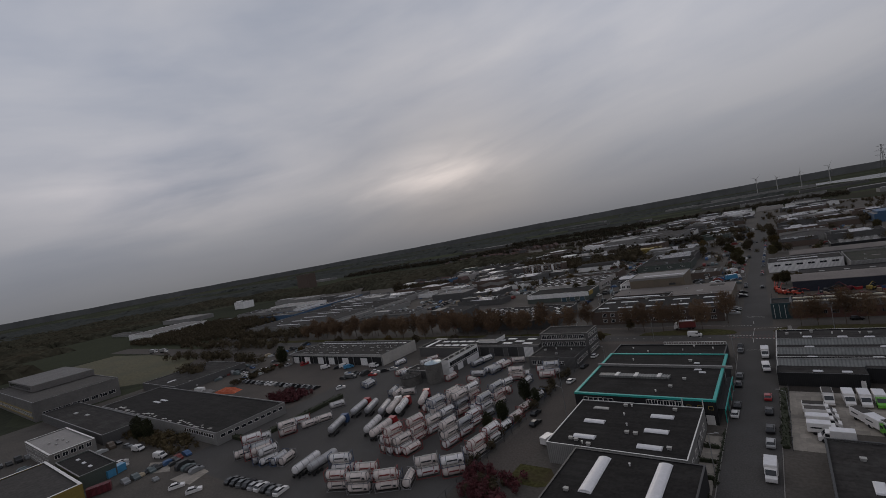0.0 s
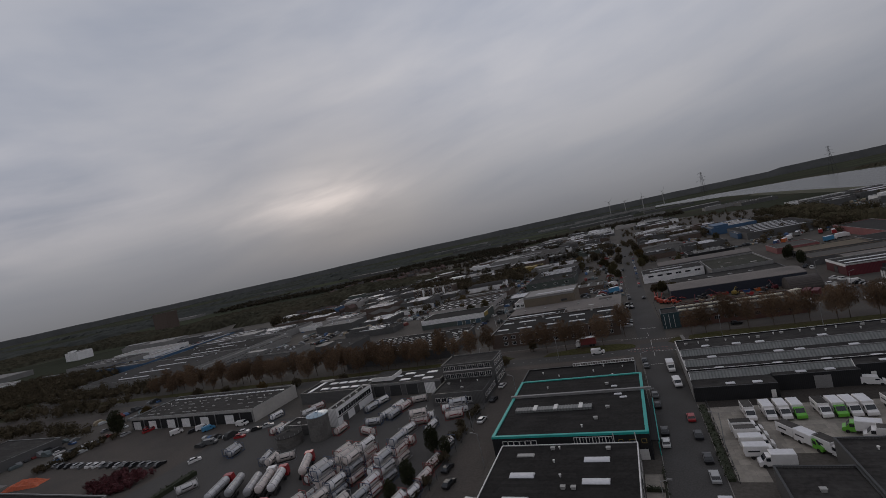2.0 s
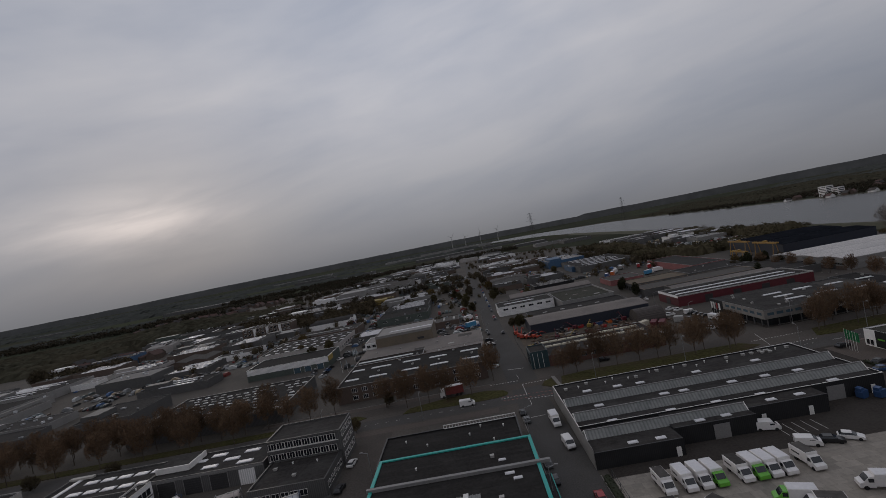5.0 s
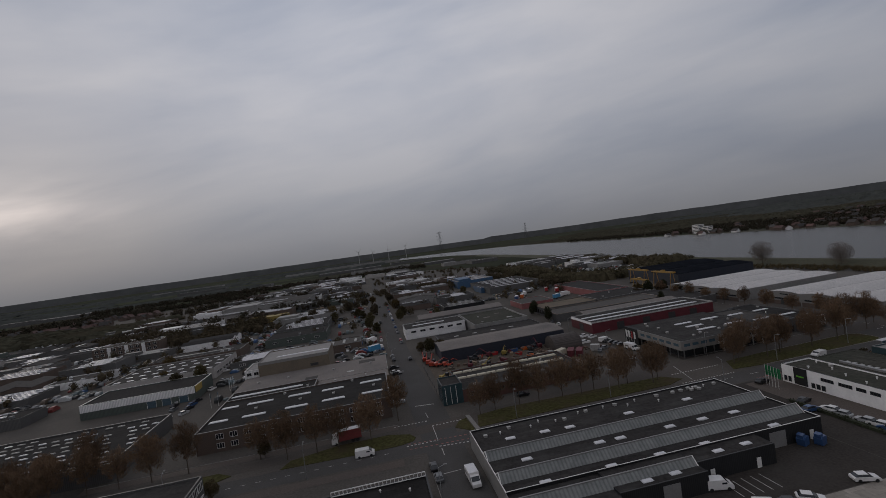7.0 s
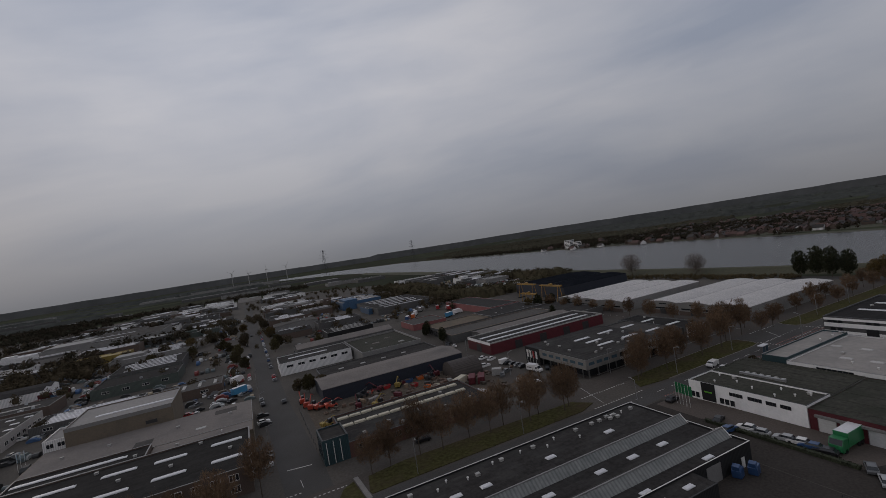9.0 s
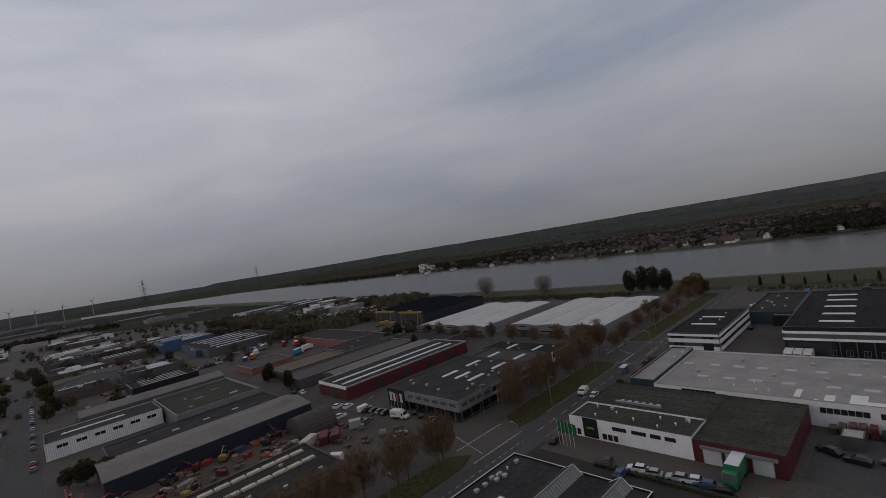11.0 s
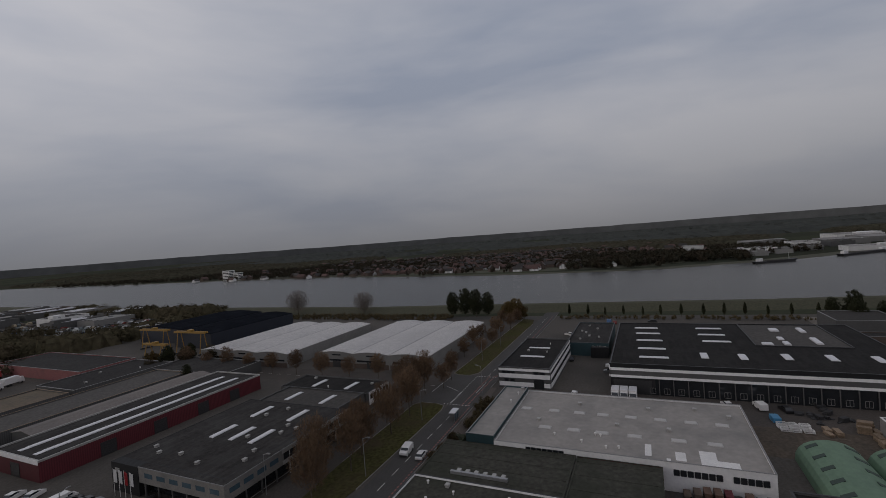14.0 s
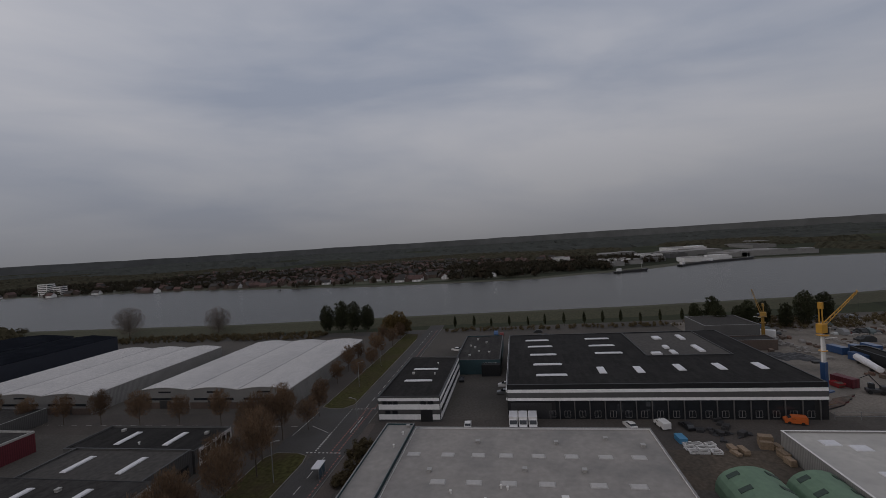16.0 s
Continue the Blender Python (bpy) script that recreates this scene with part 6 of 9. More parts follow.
def make_truck(cab, body, L=8.5):
    o = thing("truck", "parked lorry with box body", "truck", group="parked lorries")
    a = L / 2
    part("cab", Shape().prism([(a - 2.0, 0.5), (a - 2.0, 2.9), (a - 0.5, 2.95), (a - 0.05, 1.7), (a, 0.5)], "y", -1.2, 1.2), cab, o)
    part("windscreen", Shape().prism([(a - 0.46, 2.8), (a - 0.1, 1.8), (a - 0.06, 1.8), (a - 0.42, 2.82)], "y", -1.05, 1.05), "window_glass", o)
    part("cargo_box", Shape().bevel_box(-a, a - 2.15, -1.25, 1.25, 1.0, 3.7, 0.06), body, o)
    part("box_roof", Shape().box(-a + 0.1, a - 2.25, -1.15, 1.15, 3.69, 3.74), "dome_plastic", o)
    part("chassis", Shape().box(-a + 0.2, a - 0.5, -0.45, 0.45, 0.55, 1.0), "steel_dark", o)
    wheels(o, (-a + 1.2, -a + 2.5, a - 1.2), 1.05, 0.5, 0.3)
    return o


def make_tanker(tank, cab):
    """A tank semi-trailer, with its tractor when cab is given."""
    o = thing("tank_trailer", "tank trailer parked in the depot yard", "trailer", group="tank trailers")
    n = 14
    part("tank", Shape().lathe([(-5, 0.4), (-4.8, 0.95), (-4.4, 1.18), (4.4, 1.18), (4.8, 0.95), (5, 0.4)], "x", n).moved(0, 0, 2.35), tank, o)
    for x in (-4.4, -2.2, 0, 2.2, 4.4):
        part("hoop", Shape().lathe([(x - 0.06, 1.2), (x + 0.06, 1.2)], "x", n).moved(0, 0, 2.35), "frame_grey", o)
    part("walkway", Shape().box(-4, 4, -0.25, 0.25, 3.5, 3.6), "steel_galv", o)
    part("chassis", Shape().box(-5, 4.6, -0.5, 0.5, 0.9, 1.25), "steel_dark", o)
    wheels(o, (-4.2, -2.9, -1.6), 1.05, 0.5, 0.3)
    if cab:
        part("tractor_cab", Shape().prism([(5.1, 0.5), (5.1, 3.2), (6.9, 3.25), (7.3, 1.8), (7.35, 0.5)], "y", -1.2, 1.2), cab, o, "lorry cab")
        part("windscreen", Shape().prism([(6.94, 3.1), (7.28, 1.9), (7.32, 1.9), (6.98, 3.12)], "y", -1.05, 1.05), "window_glass", o)
        part("tractor_frame", Shape().box(2.8, 5.2, -0.45, 0.45, 0.6, 0.95), "steel_dark", o)
        wheels(o, (3.6, 6.3), 1.05, 0.5, 0.3)
    return o


def make_tank_container(tank, frame):
    col = {"tank_cream": "cream", "tank_white": "white", "tank_steel": "bluish steel"}[tank]
    fr = {"frame_red": "red", "frame_grey": "grey", "frame_blue": "blue"}[frame]
    o = thing("tank_container", "%s tank in a %s steel frame, stacked in the yard" % (col, fr), "tank container", group="tank containers of the depot")
    n = 14
    part("tank", Shape().lathe([(-2.85, 0.4), (-2.7, 0.85), (-2.4, 1.1), (2.4, 1.1), (2.7, 0.85), (2.85, 0.4)], "x", n).moved(0, 0, 1.32), tank, o)
    s = Shape()
    for x in (-3.03, 2.91):
        for y in (-1.22, 1.1):
            s.box(x, x + 0.12, y, y + 0.12, 0, 2.59)
        s.box(x, x + 0.12, -1.1, 1.1, 0, 0.14).box(x, x + 0.12, -1.1, 1.1, 2.45, 2.59)
        s.tube((x + 0.06, -1.1, 0.9), (x + 0.06, -0.45, 0.1), 0.06, 0.06, 4).tube((x + 0.06, 1.1, 0.9), (x + 0.06, 0.45, 0.1), 0.06, 0.06, 4)
    for y in (-1.22, 1.14):
        s.box(-2.91, 2.91, y, y + 0.08, 0.0, 0.14)
    part("frame", s, frame, o)
    part("catwalk", Shape().box(-2.7, 2.7, -0.28, 0.22, 2.46, 2.52).lathe([(0, 0.3), (0.16, 0.3), (0.2, 0.2)], n=10).moved(0, 0, 2.4, 0.0, 8), "dome_aged", o, "pale catwalk with a filling hatch")
    for x in (-1.5, 1.5):
        part("strap", Shape().lathe([(x - 0.06, 1.12), (x + 0.06, 1.12)], "x", n).moved(0, 0, 1.32), frame, o)
    part("label_bar", Shape().box(-1.3, 1.3, -1.13, -1.06, 1.3, 1.62).box(-0.9, 0.9, 1.06, 1.13, 1.3, 1.62).box(1.7, 2.3, -1.13, -1.0, 0.95, 1.45), "dark_trim" if frame != "frame_red" else "frame_red", o, "unreadable lettering bar")
    return o


def put(kind, x, y, deg, *args, z=0.055):
    key = (kind, args)
    m = pose(x, y, z, 0, 0, deg)
    if key not in PROTO:
        PROTO[key] = kind(*args)
        PROTO[key].matrix_basis = m
        return PROTO[key]
    return copy_thing(PROTO[key], m)


W, S, G, K, B, R = "white", "silver", "grey", "black", "blue", "red"
for x, y, d, c in ((-8.3, 122, 90, K), (-8.2, 115, 90, S), (-8.9, 141, 90, R), (-8.6, 132, 90, K), (-15.6, 128.8, 90, W), (-15.4, 134.5, 90, K), (-15.9, 149.5, 90, K), (-16, 156.5, 90, G), (-66, 174, 84, W), (-66, 161.5, 84, K), (-65.4, 146, 84, W), (-66.4, 119, 84, K), (-63.5, 112.5, 80, K), (-17, 181.5, 90, G), (-17.4, 187, 90, K),
                   (-22, 238, 0, S), (-21.8, 243.5, 0, K), (-21.8, 246.5, 0, K), (-20.4, 273.9, 10, K), (-20.9, 277, 10, W), (-20.9, 284.8, 10, K), (-20.3, 300, 90, K), (-20.6, 307, 90, G), (-12.6, 296, 90, K),
                   (17.6, 221.2, 0, K), (-109.5, 262, 60, W), (-111, 272, 80, W), (-113, 283, 80, G), (-115, 289, 80, K), (-116, 296, 80, S), (-117, 302, 80, W), (-116, 307, 80, K), (-115, 312, 80, W), (-114, 318, 80, G),
                   (69.5, 279, 20, W), (71.2, 274.6, 20, W), (72.5, 262.8, 0, K), (73, 260, 0, K), (73.4, 257, 0, G), (73.6, 254, 0, K), (76, 234, 20, W), (77, 240.5, 60, K), (78, 245, 60, K), (64.4, 268.2, 0, W), (61.8, 256, 60, K), (62.5, 252, 60, G),
                   (71.8, 313, 80, W), (70, 318, 80, K), (72, 322, 80, K), (77.6, 171.5, 100, W), (77.2, 168.6, 100, S), (77.9, 163.9, 100, S), (78.2, 161.4, 100, W), (77.8, 159, 100, B), (77.4, 156.4, 100, K), (81, 193.4, 10, K), (77.6, 178, 20, K), (74.5, 173.5, 0, B),
                   (76.5, 149, 30, G), (73.5, 145.8, 30, S), (100.2, 143.6, 60, K), (98.2, 139.4, 80, K), (99, 134.5, 70, G), (43.1, 146.6, -35, W), (39.3, 146.6, -25, K), (56.1, 147.8, -20, W), (74, 138, 70, W), (65.1, 235, -10, W), (42.6, 240.4, -30, W), (66.2, 254.4, 20, G), (-196, 50, 110, W), (-193.5, 49.4, 110, S), (-191, 48.6, 110, W), (-172.7, 58.5, 15, K), (-224, 57, 15, K), (-213, 57.4, 15, G), (-141, 51, 60, W), (-150, 50, 60, W), (-165, 147, 25, W), (-163, 143, 20, R), (-198, 150.4, 60, K), (-166.2, 126, 60, W), (-160.4, 149, 40, K), (-157, 151.6, 40, S),
                   (111.2, 198.6, 8, W), (-106, 275, 65, S), (-106.4, 281, 65, K), (-106.8, 286, 65, B), (-106.6, 291, 65, K), (-106, 308, 65, W), (-105, 322, 60, G), (158.4, 170.5, 5, W), (158.6, 131, 15, W), (158.4, 118.3, 12, K), (190, 161.9, 90, W), (183, 162, 90, G), (196, 176.6, 5, K), (212, 182, 0, W), (238, 184, 60, W), (205, 184, 60, R)):
    put(make_car if -70 < x < 120 and y < 236 else make_small_car, x, y, d, c)
for x, y, d, c in ((-9.5, 163.5, -85, W), (32.4, 155.4, -15, W), (-203, 57.6, 15, W), (-183.3, 57.9, 15, W), (72, 264.8, 0, W), (-207.3, 149.6, 60, W), (-190, 151.4, 62, "sky_blue"), (-195.2, 152.6, 50, W), (-173.6, 154.2, 10, W), (-173.3, 138.6, 20, "grey"), (-55.6, 104, 78, W), (-109, 257, 0, W), (-33.7, 201.6, 0, W), (-91.4, 315.5, 55, W), (45.8, 239.8, 120, W)):
    put(make_van, x, y, d, c)
put(make_box_van, -8.0, 102.3, -90, "paint_white", "paint_white", "dome_plastic")
put(make_box_van, -9.9, 177, -88, "paint_white", "paint_white", "dome_plastic")
put(make_box_van, 73.2, 246, -75, "paint_white", "paint_white", "dome_plastic")
for i, (x, cab, roof) in enumerate(((3.4, "paint_white", "roof_mid"), (7.3, "paint_white", "dome_plastic"), (10.2, "paint_white", "dome_plastic"), (12.9, "paint_green", "dome_plastic"), (17.6, "paint_white", "roof_mid"), (20.3, "paint_green", "dome_plastic"), (22.8, "paint_white", "dome_plastic"), (25.4, "paint_white", "dome_plastic"), (30.4, "paint_white", "roof_mid"))):
    put(make_box_van, x, 141, -88, cab, "paint_white", roof)
for x, y, d, roof in ((1.2, 133.4, 0, "roof_mid"), (1.4, 130.4, 0, "roof_mid"), (1.6, 126.6, 0, "dome_plastic"), (1.6, 122.8, 0, "dome_plastic"), (3.2, 119.6, 180, "dome_plastic"), (9, 130.2, -62, "roof_mid"), (11, 126.6, -62, "dome_plastic"), (13.2, 123.8, -62, "roof_mid"), (21, 131.6, 160, "dome_plastic"), (23.2, 128.4, 160, "roof_mid"), (35, 131.5, 160, "dome_plastic")):
    put(make_box_van, x, y, d, "paint_green" if (x in (11, 21)) else "paint_white", "paint_white", roof)
for y in (158.9, 156.5, 154.1):
    put(make_box_van, 158.9, y, 180, "paint_white", "paint_white", "dome_plastic")
for x, y, d, c in ((35.0, 147, -25, W), (111.9, 202.9, 188, W), (161.2, 93.5, 75, "orange"), (158.8, 123.6, 12, W)):
    put(make_small_van, x, y, d, c)
put(make_truck, 83, 155.2, 180, "paint_truck_green", "paint_truck_green")
put(make_truck, -39, 213.6, 184, "paint_white", "frame_red")
put(make_truck, -106, 240, 80, "paint_white", "paint_yellow")
for x, y, d, c in ((87, 425, 62, "paint_blue"), (124.6, 433, 75, "paint_red"), (120, 406.6, 20, "paint_white"), (93.3, 429.7, 62, "paint_orange"), (121.7, 447.8, 70, "paint_red"), (99.8, 442, 62, "paint_white"), (110, 457, 60, "clad_grey"), (111, 401, 30, "paint_sky_blue"), (-130, 434, 20, "clad_dark_red"), (-122, 436, 20, "clad_dark_red"), (-507, 172, 20, "clad_grey"), (-488, 174, 20, "clad_grey"), (-28, 328, 30, "paint_sky_blue"), (-30, 352, 60, "paint_white")):
    put(make_truck, x, y, d, "paint_white", c)
rng = random.Random(21)
COL = (W, W, S, G, K, K, B, R, G)
for i in range(16):
    put(make_small_car, -250 + i * 4.6 + rng.uniform(-0.3, 0.3), 124 + rng.uniform(-0.3, 0.3), 90 + rng.uniform(-3, 3), rng.choice((W, S, G, K, K, K, S, G)))
for i in range(20):
    put(make_small_car, -290 + rng.uniform(0, 60), 130 + rng.uniform(0, 45), rng.choice((0, 90, 80)), rng.choice(COL))
for i in range(9):
    put(make_small_car, -134 + i * 2.7, 58.5 + i * 0.25, 100 + rng.uniform(-4, 4), (K, K, G, K, S, W, K, G, W)[i])
for i in range(18):
    put(make_small_car, -50 + rng.uniform(0, 24), 310 + rng.uniform(0, 45), rng.choice((0, 90, 45)), rng.choice(COL))
for i in range(28):
    put(make_small_car, rng.choice((-24.5, -13.5)) , 330 + i * 8 + rng.uniform(-1, 1), 90, rng.choice(COL))
for i in range(20):
    put(make_small_car, -100 - rng.uniform(0, 70), 325 + rng.uniform(0, 70), rng.choice((0, 90)), rng.choice(COL))

# tank containers and trailers
KINDS = (("tank_cream", "frame_red"), ("tank_cream", "frame_red"), ("tank_cream", "frame_grey"), ("tank_white", "frame_grey"), ("tank_cream", "frame_grey"), ("tank_white", "frame_red"), ("tank_steel", "frame_blue"), ("tank_white", "frame_blue"))
PLAN = ((-147.6, 108.8, 58, 1), (-141.5, 97.5, 61, 1), (-143.5, 92.5, 66, 1), (-150.6, 94.2, 52, 1), (-149.2, 87.6, 66, 1), (-146.3, 85.4, 66, 2),
        (-90.8, 114.8, 80, 3), (-93.8, 115.4, 80, 3), (-90.6, 121.6, 80, 3), (-94.2, 122.4, 80, 2), (-97.2, 122.6, 80, 2), (-100.2, 123.2, 80, 2), (-85.2, 120.4, 80, 2), (-80.8, 114, 80, 3), (-83.5, 113.8, 80, 2), (-81.8, 123.6, 80, 3),
        (-105.2, 115.2, 80, 1), (-102.2, 114.6, 80, 2), (-99, 113.8, 80, 2), (-95.2, 108.2, 80, 3), (-91.6, 107.6, 80, 2), (-98.6, 106.8, 80, 1), (-92.2, 101, 80, 2), (-81.4, 95.2, 80, 3), (-81, 101.6, 80, 2), (-81.6, 107.9, 80, 2), (-93.4, 94.6, 80, 3), (-98.6, 88.2, 80, 2), (-95.9, 87.9, 80, 3), (-93.2, 88.2, 80, 2), (-90.5, 88.6, 80, 1),
        (-70.6, 92.5, 80, 2), (-73.4, 94, 80, 1), (-70.6, 100.1, 80, 2), (-71, 107.2, 80, 1), (-70.8, 114, 80, 1), (-71, 120.8, 80, 1), (-70.8, 130, 80, 1), (-77.8, 80.2, 40, 2), (-71.4, 82.6, 38, 2), (-97, 67.4, 25, 2), (-90.4, 68.4, 25, 2), (-98.4, 70.4, 25, 3), (-91.6, 72.6, 28, 2), (-100.6, 74.4, 30, 1), (-84, 71.8, 33, 2), (-85.6, 74.6, 33, 1), (-80.4, 75.8, 115, 1),
        (-142.2, 70.4, 60, 3), (-139.2, 71.4, 62, 2), (-145.6, 75.4, 66, 2), (-146.8, 69.4, 60, 1), (-136.2, 69.6, 68, 2), (-133.2, 70, 76, 2), (-150.6, 77, 60, 1), (-127, 72.2, 105, 1), (-129.9, 71.4, 105, 1),
        (-151.3, 130.2, 96, 1), (-154.6, 131.6, 96, 1), (-159.6, 159.4, 80, 1), (-147, 146.2, 80, 1), (-144, 146.8, 80, 1), (-143.8, 160.8, 60, 1), (-143.4, 165.4, 60, 1), (-132.2, 125.2, 110, 1), (-128.6, 124, 100, 1), (-124.2, 125.2, 30, 1), (-116.1, 143.5, 86, 1),
        (-105.3, 147.6, 11, 1), (-103.2, 140.5, -22, 1), (-100.2, 153, 79, 1), (-103.4, 153.8, 72, 1), (-99.4, 160, 76, 1), (-102.4, 160.6, 76, 1), (-96, 165.4, 20, 1), (-114.2, 160.8, 74, 1), (-113, 167, 70, 1), (-88.4, 140.8, 72, 1), (-85.6, 133.2, 2, 1), (-80.9, 142.3, 88, 1), (-86.9, 146.4, 18, 2), (-86.2, 149.6, 18, 1), (-76, 149.7, 20, 1), (-75.4, 153.2, 20, 2), (-79.6, 155.6, 20, 1))
rng = random.Random(33)
for x, y, d, n in PLAN:
    for k in range(n):
        put(make_tank_container, x, y, d + rng.uniform(-1.5, 1.5), *rng.choice(KINDS), z=0.05 + 2.6 * k)
for x, y, d, t, c in ((-114.2, 96.4, 109, "tank_white", ""), (-128.2, 92.8, 114, "tank_steel", "paint_blue"), (-132, 106.6, 108, "tank_steel", "paint_red"), (-127.4, 108.6, 115, "tank_steel", ""), (-121, 109, 116, "tank_steel", ""), (-118.2, 110.4, 114, "tank_cream", "paint_white"), (-114.6, 111.2, 114, "tank_white", "paint_red"), (-108.8, 94.8, 96, "tank_cream", "paint_red"), (-115.2, 71, 100, "tank_white", ""), (-111.2, 73.6, 92, "tank_steel", ""), (-111, 119, 118, "tank_cream", "paint_red")):
    put(make_tanker, x, y, d, t, c)

# ---- trees and hedges ----
def dome_tree(seed, h, rx, low, leaf, label, n, size, width, gaps=0.42, trunk=0.16, limbs=14, taper=1.0):
    """A tree: a trunk, limbs that fan out and bend up, and a crown of fine twigs or leaf clumps with gaps."""
    rng = random.Random(seed)
    o = thing("tree", label, "tree", group="street and yard trees")
    base, top = h * low, h
    zc, rz = (base + top) / 2, (top - base) / 2
    fork = Vector((0, 0, h * (low + 0.08)))
    s = Shape()
    s.tube((0, 0, -0.1), fork, trunk, trunk * 0.75, 7)
    s.tube(fork, (rng.uniform(-0.4, 0.4), rng.uniform(-0.4, 0.4), h * 0.88), trunk * 0.7, 0.03, 5)
    for k in range(limbs):
        a = 2.4 * k + rng.uniform(-0.4, 0.4)
        v = -0.35 + 1.25 * k / limbs
        r = rx * math.sqrt(max(0.1, 1 - v * v)) * rng.uniform(0.65, 0.9)
        e = Vector((r * math.cos(a), r * math.sin(a), zc + v * rz))
        root = Vector((0, 0, min(fork.z + (e.z - fork.z) * 0.25 * (1 if e.z > fork.z else 0), h * 0.7)))
        mid = root.lerp(e, 0.5) + Vector((0, 0, -0.06 * h))
        s.tube(root, mid, trunk * 0.38, trunk * 0.26, 4, caps=False)
        s.tube(mid, e, trunk * 0.26, 0.02, 4, caps=False)
        for _ in range(3):
            q = mid.lerp(e, rng.uniform(0.1, 0.8))
            s.tube(q, q + Vector((rng.uniform(-1, 1), rng.uniform(-1, 1), rng.uniform(0.4, 1.4))) * rx * 0.3, trunk * 0.14, 0.015, 3, caps=False)
    part("trunk", s, "bark", o, "bare forking trunk and limbs")
    c = Shape()
    made = tries = 0
    while made < n and tries < n * 6:
        tries += 1
        d = Vector((rng.gauss(0, 1), rng.gauss(0, 1), rng.gauss(0, 1))).normalized()
        k = rng.random() ** 0.45
        wide = rx * (1.0 - (1.0 - taper) * max(0.0, d.z))
        p = Vector((d.x * wide * k, d.y * wide * k, zc + d.z * rz * k))
        lump = 0.5 + 0.5 * noise.noise(p * 0.55 + Vector((seed * 7.0, 0, 0)))
        if lump < gaps or k > 0.5 + 0.75 * lump:
            continue
        made += 1
        out = (p - Vector((0, 0, base * 0.6))).normalized() + Vector((rng.gauss(0, 0.45), rng.gauss(0, 0.45), rng.gauss(0.1, 0.45)))
        out = out.normalized() * size * rng.uniform(0.5, 1.3)
        w = Vector((rng.gauss(0, 1), rng.gauss(0, 1), rng.gauss(0, 1))).cross(out).normalized() * width * rng.uniform(0.6, 1.4)
        c.solid([p - out / 2 - w / 2, p - out / 2 + w / 2, p + out / 2], [(0, 1, 2)])
    part("crown", c, leaf, o)
    return o


TREES = {}


def tree(kind, x, y, scale=1.0, turn=0.0, z=0.1):
    if kind not in TREES:
        TREES[kind] = TREE_KINDS[kind]()
        o = TREES[kind]
    else:
        o = copy_thing(TREES[kind], Matrix())
    o.matrix_basis = pose(x, y, z, 0, 0, turn) @ Matrix.Scale(scale, 4)
    return o


RUST = "rust-brown street tree with thin late foliage"
TREE_KINDS = {
    "rust_a": lambda: dome_tree(1, 13.5, 4.7, 0.2, "twigs_rust", RUST, 5200, 1.15, 0.085, gaps=0.45),
    "rust_b": lambda: dome_tree(2, 14.5, 4.3, 0.24, "twigs_rust", RUST, 4400, 1.2, 0.085, gaps=0.46),
    "rust_c": lambda: dome_tree(3, 12.5, 4.4, 0.22, "twigs_rust", RUST, 3300, 1.2, 0.08, gaps=0.45),
    "bare": lambda: dome_tree(4, 18, 8.4, 0.05, "twigs_grey", "tall bare rounded tree near the dike", 7500, 1.3, 0.07, gaps=0.4, trunk=0.3, limbs=26),
    "green": lambda: dome_tree(5, 9, 3.6, 0.1, "leaf_green", "leafy green tree with a dense crown of leaves", 2600, 0.6, 0.35, gaps=0.36),
    "dark": lambda: dome_tree(6, 15, 4.2, 0.03, "leaf_dark", "dark evergreen tree with a dense crown", 3400, 0.7, 0.45, gaps=0.36),
    "olive": lambda: dome_tree(7, 9, 3.8, 0.08, "leaf_olive", "brown-green yard tree beside halls", 2600, 0.6, 0.3, gaps=0.38),
    "brown": lambda: dome_tree(9, 9.5, 4.6, 0.06, "wood_brown", "broad brown autumn tree among halls", 2400, 0.7, 0.32, gaps=0.38),
    "ochre": lambda: dome_tree(10, 9, 4.2, 0.08, "leaf_ochre", "yellow-brown autumn tree beside halls", 2300, 0.65, 0.3, gaps=0.38),
    "poplar": lambda: dome_tree(8, 6.5, 0.75, 0.06, "leaf_dark", "slim dark columnar tree in a row", 700, 0.5, 0.22, gaps=0.3, trunk=0.08, limbs=6, taper=0.2),
}
rng = random.Random(77)
R3 = ("rust_a", "rust_b", "rust_c")
spots = [(-91, 213.5), (-82, 214.3), (-63, 214), (-55, 210), (-47, 210), (-41, 210), (-32, 211), (-23.5, 221.5), (1, 213), (6, 213.8), (14, 214), (20, 213), (28, 213.5), (34, 212.5), (39, 214), (46, 211), (50, 212.6), (57, 209.5), (60, 211.5)]
spots += [(x + rng.uniform(-1.5, 1.5), 213 + rng.uniform(-1, 1)) for x in range(-300, -95, 8)] + [(x + rng.uniform(-2, 2), 221 + rng.uniform(-1, 1)) for x in range(-300, -104, 10)] + [(x + rng.uniform(-2, 2), 205 + rng.uniform(-1, 1)) for x in range(-300, -110, 17)]
spots += [(88, 211), (92, 213.5), (101, 211), (99, 219), (108, 213), (112, 216), (120, 212), (126, 217), (132, 213), (139, 216), (145, 221), (150, 217), (156, 213), (160, 222), (165, 214)]
spots += [(x + rng.uniform(-1.5, 1.5), 220 + rng.uniform(-2, 3)) for x in range(178, 262, 15)] + [(x + rng.uniform(-1.5, 1.5), 214.5 + rng.uniform(-1.5, 1.5)) for x in range(196, 268, 17)]
spots += [(158, y) for y in range(240, 345, 13)]
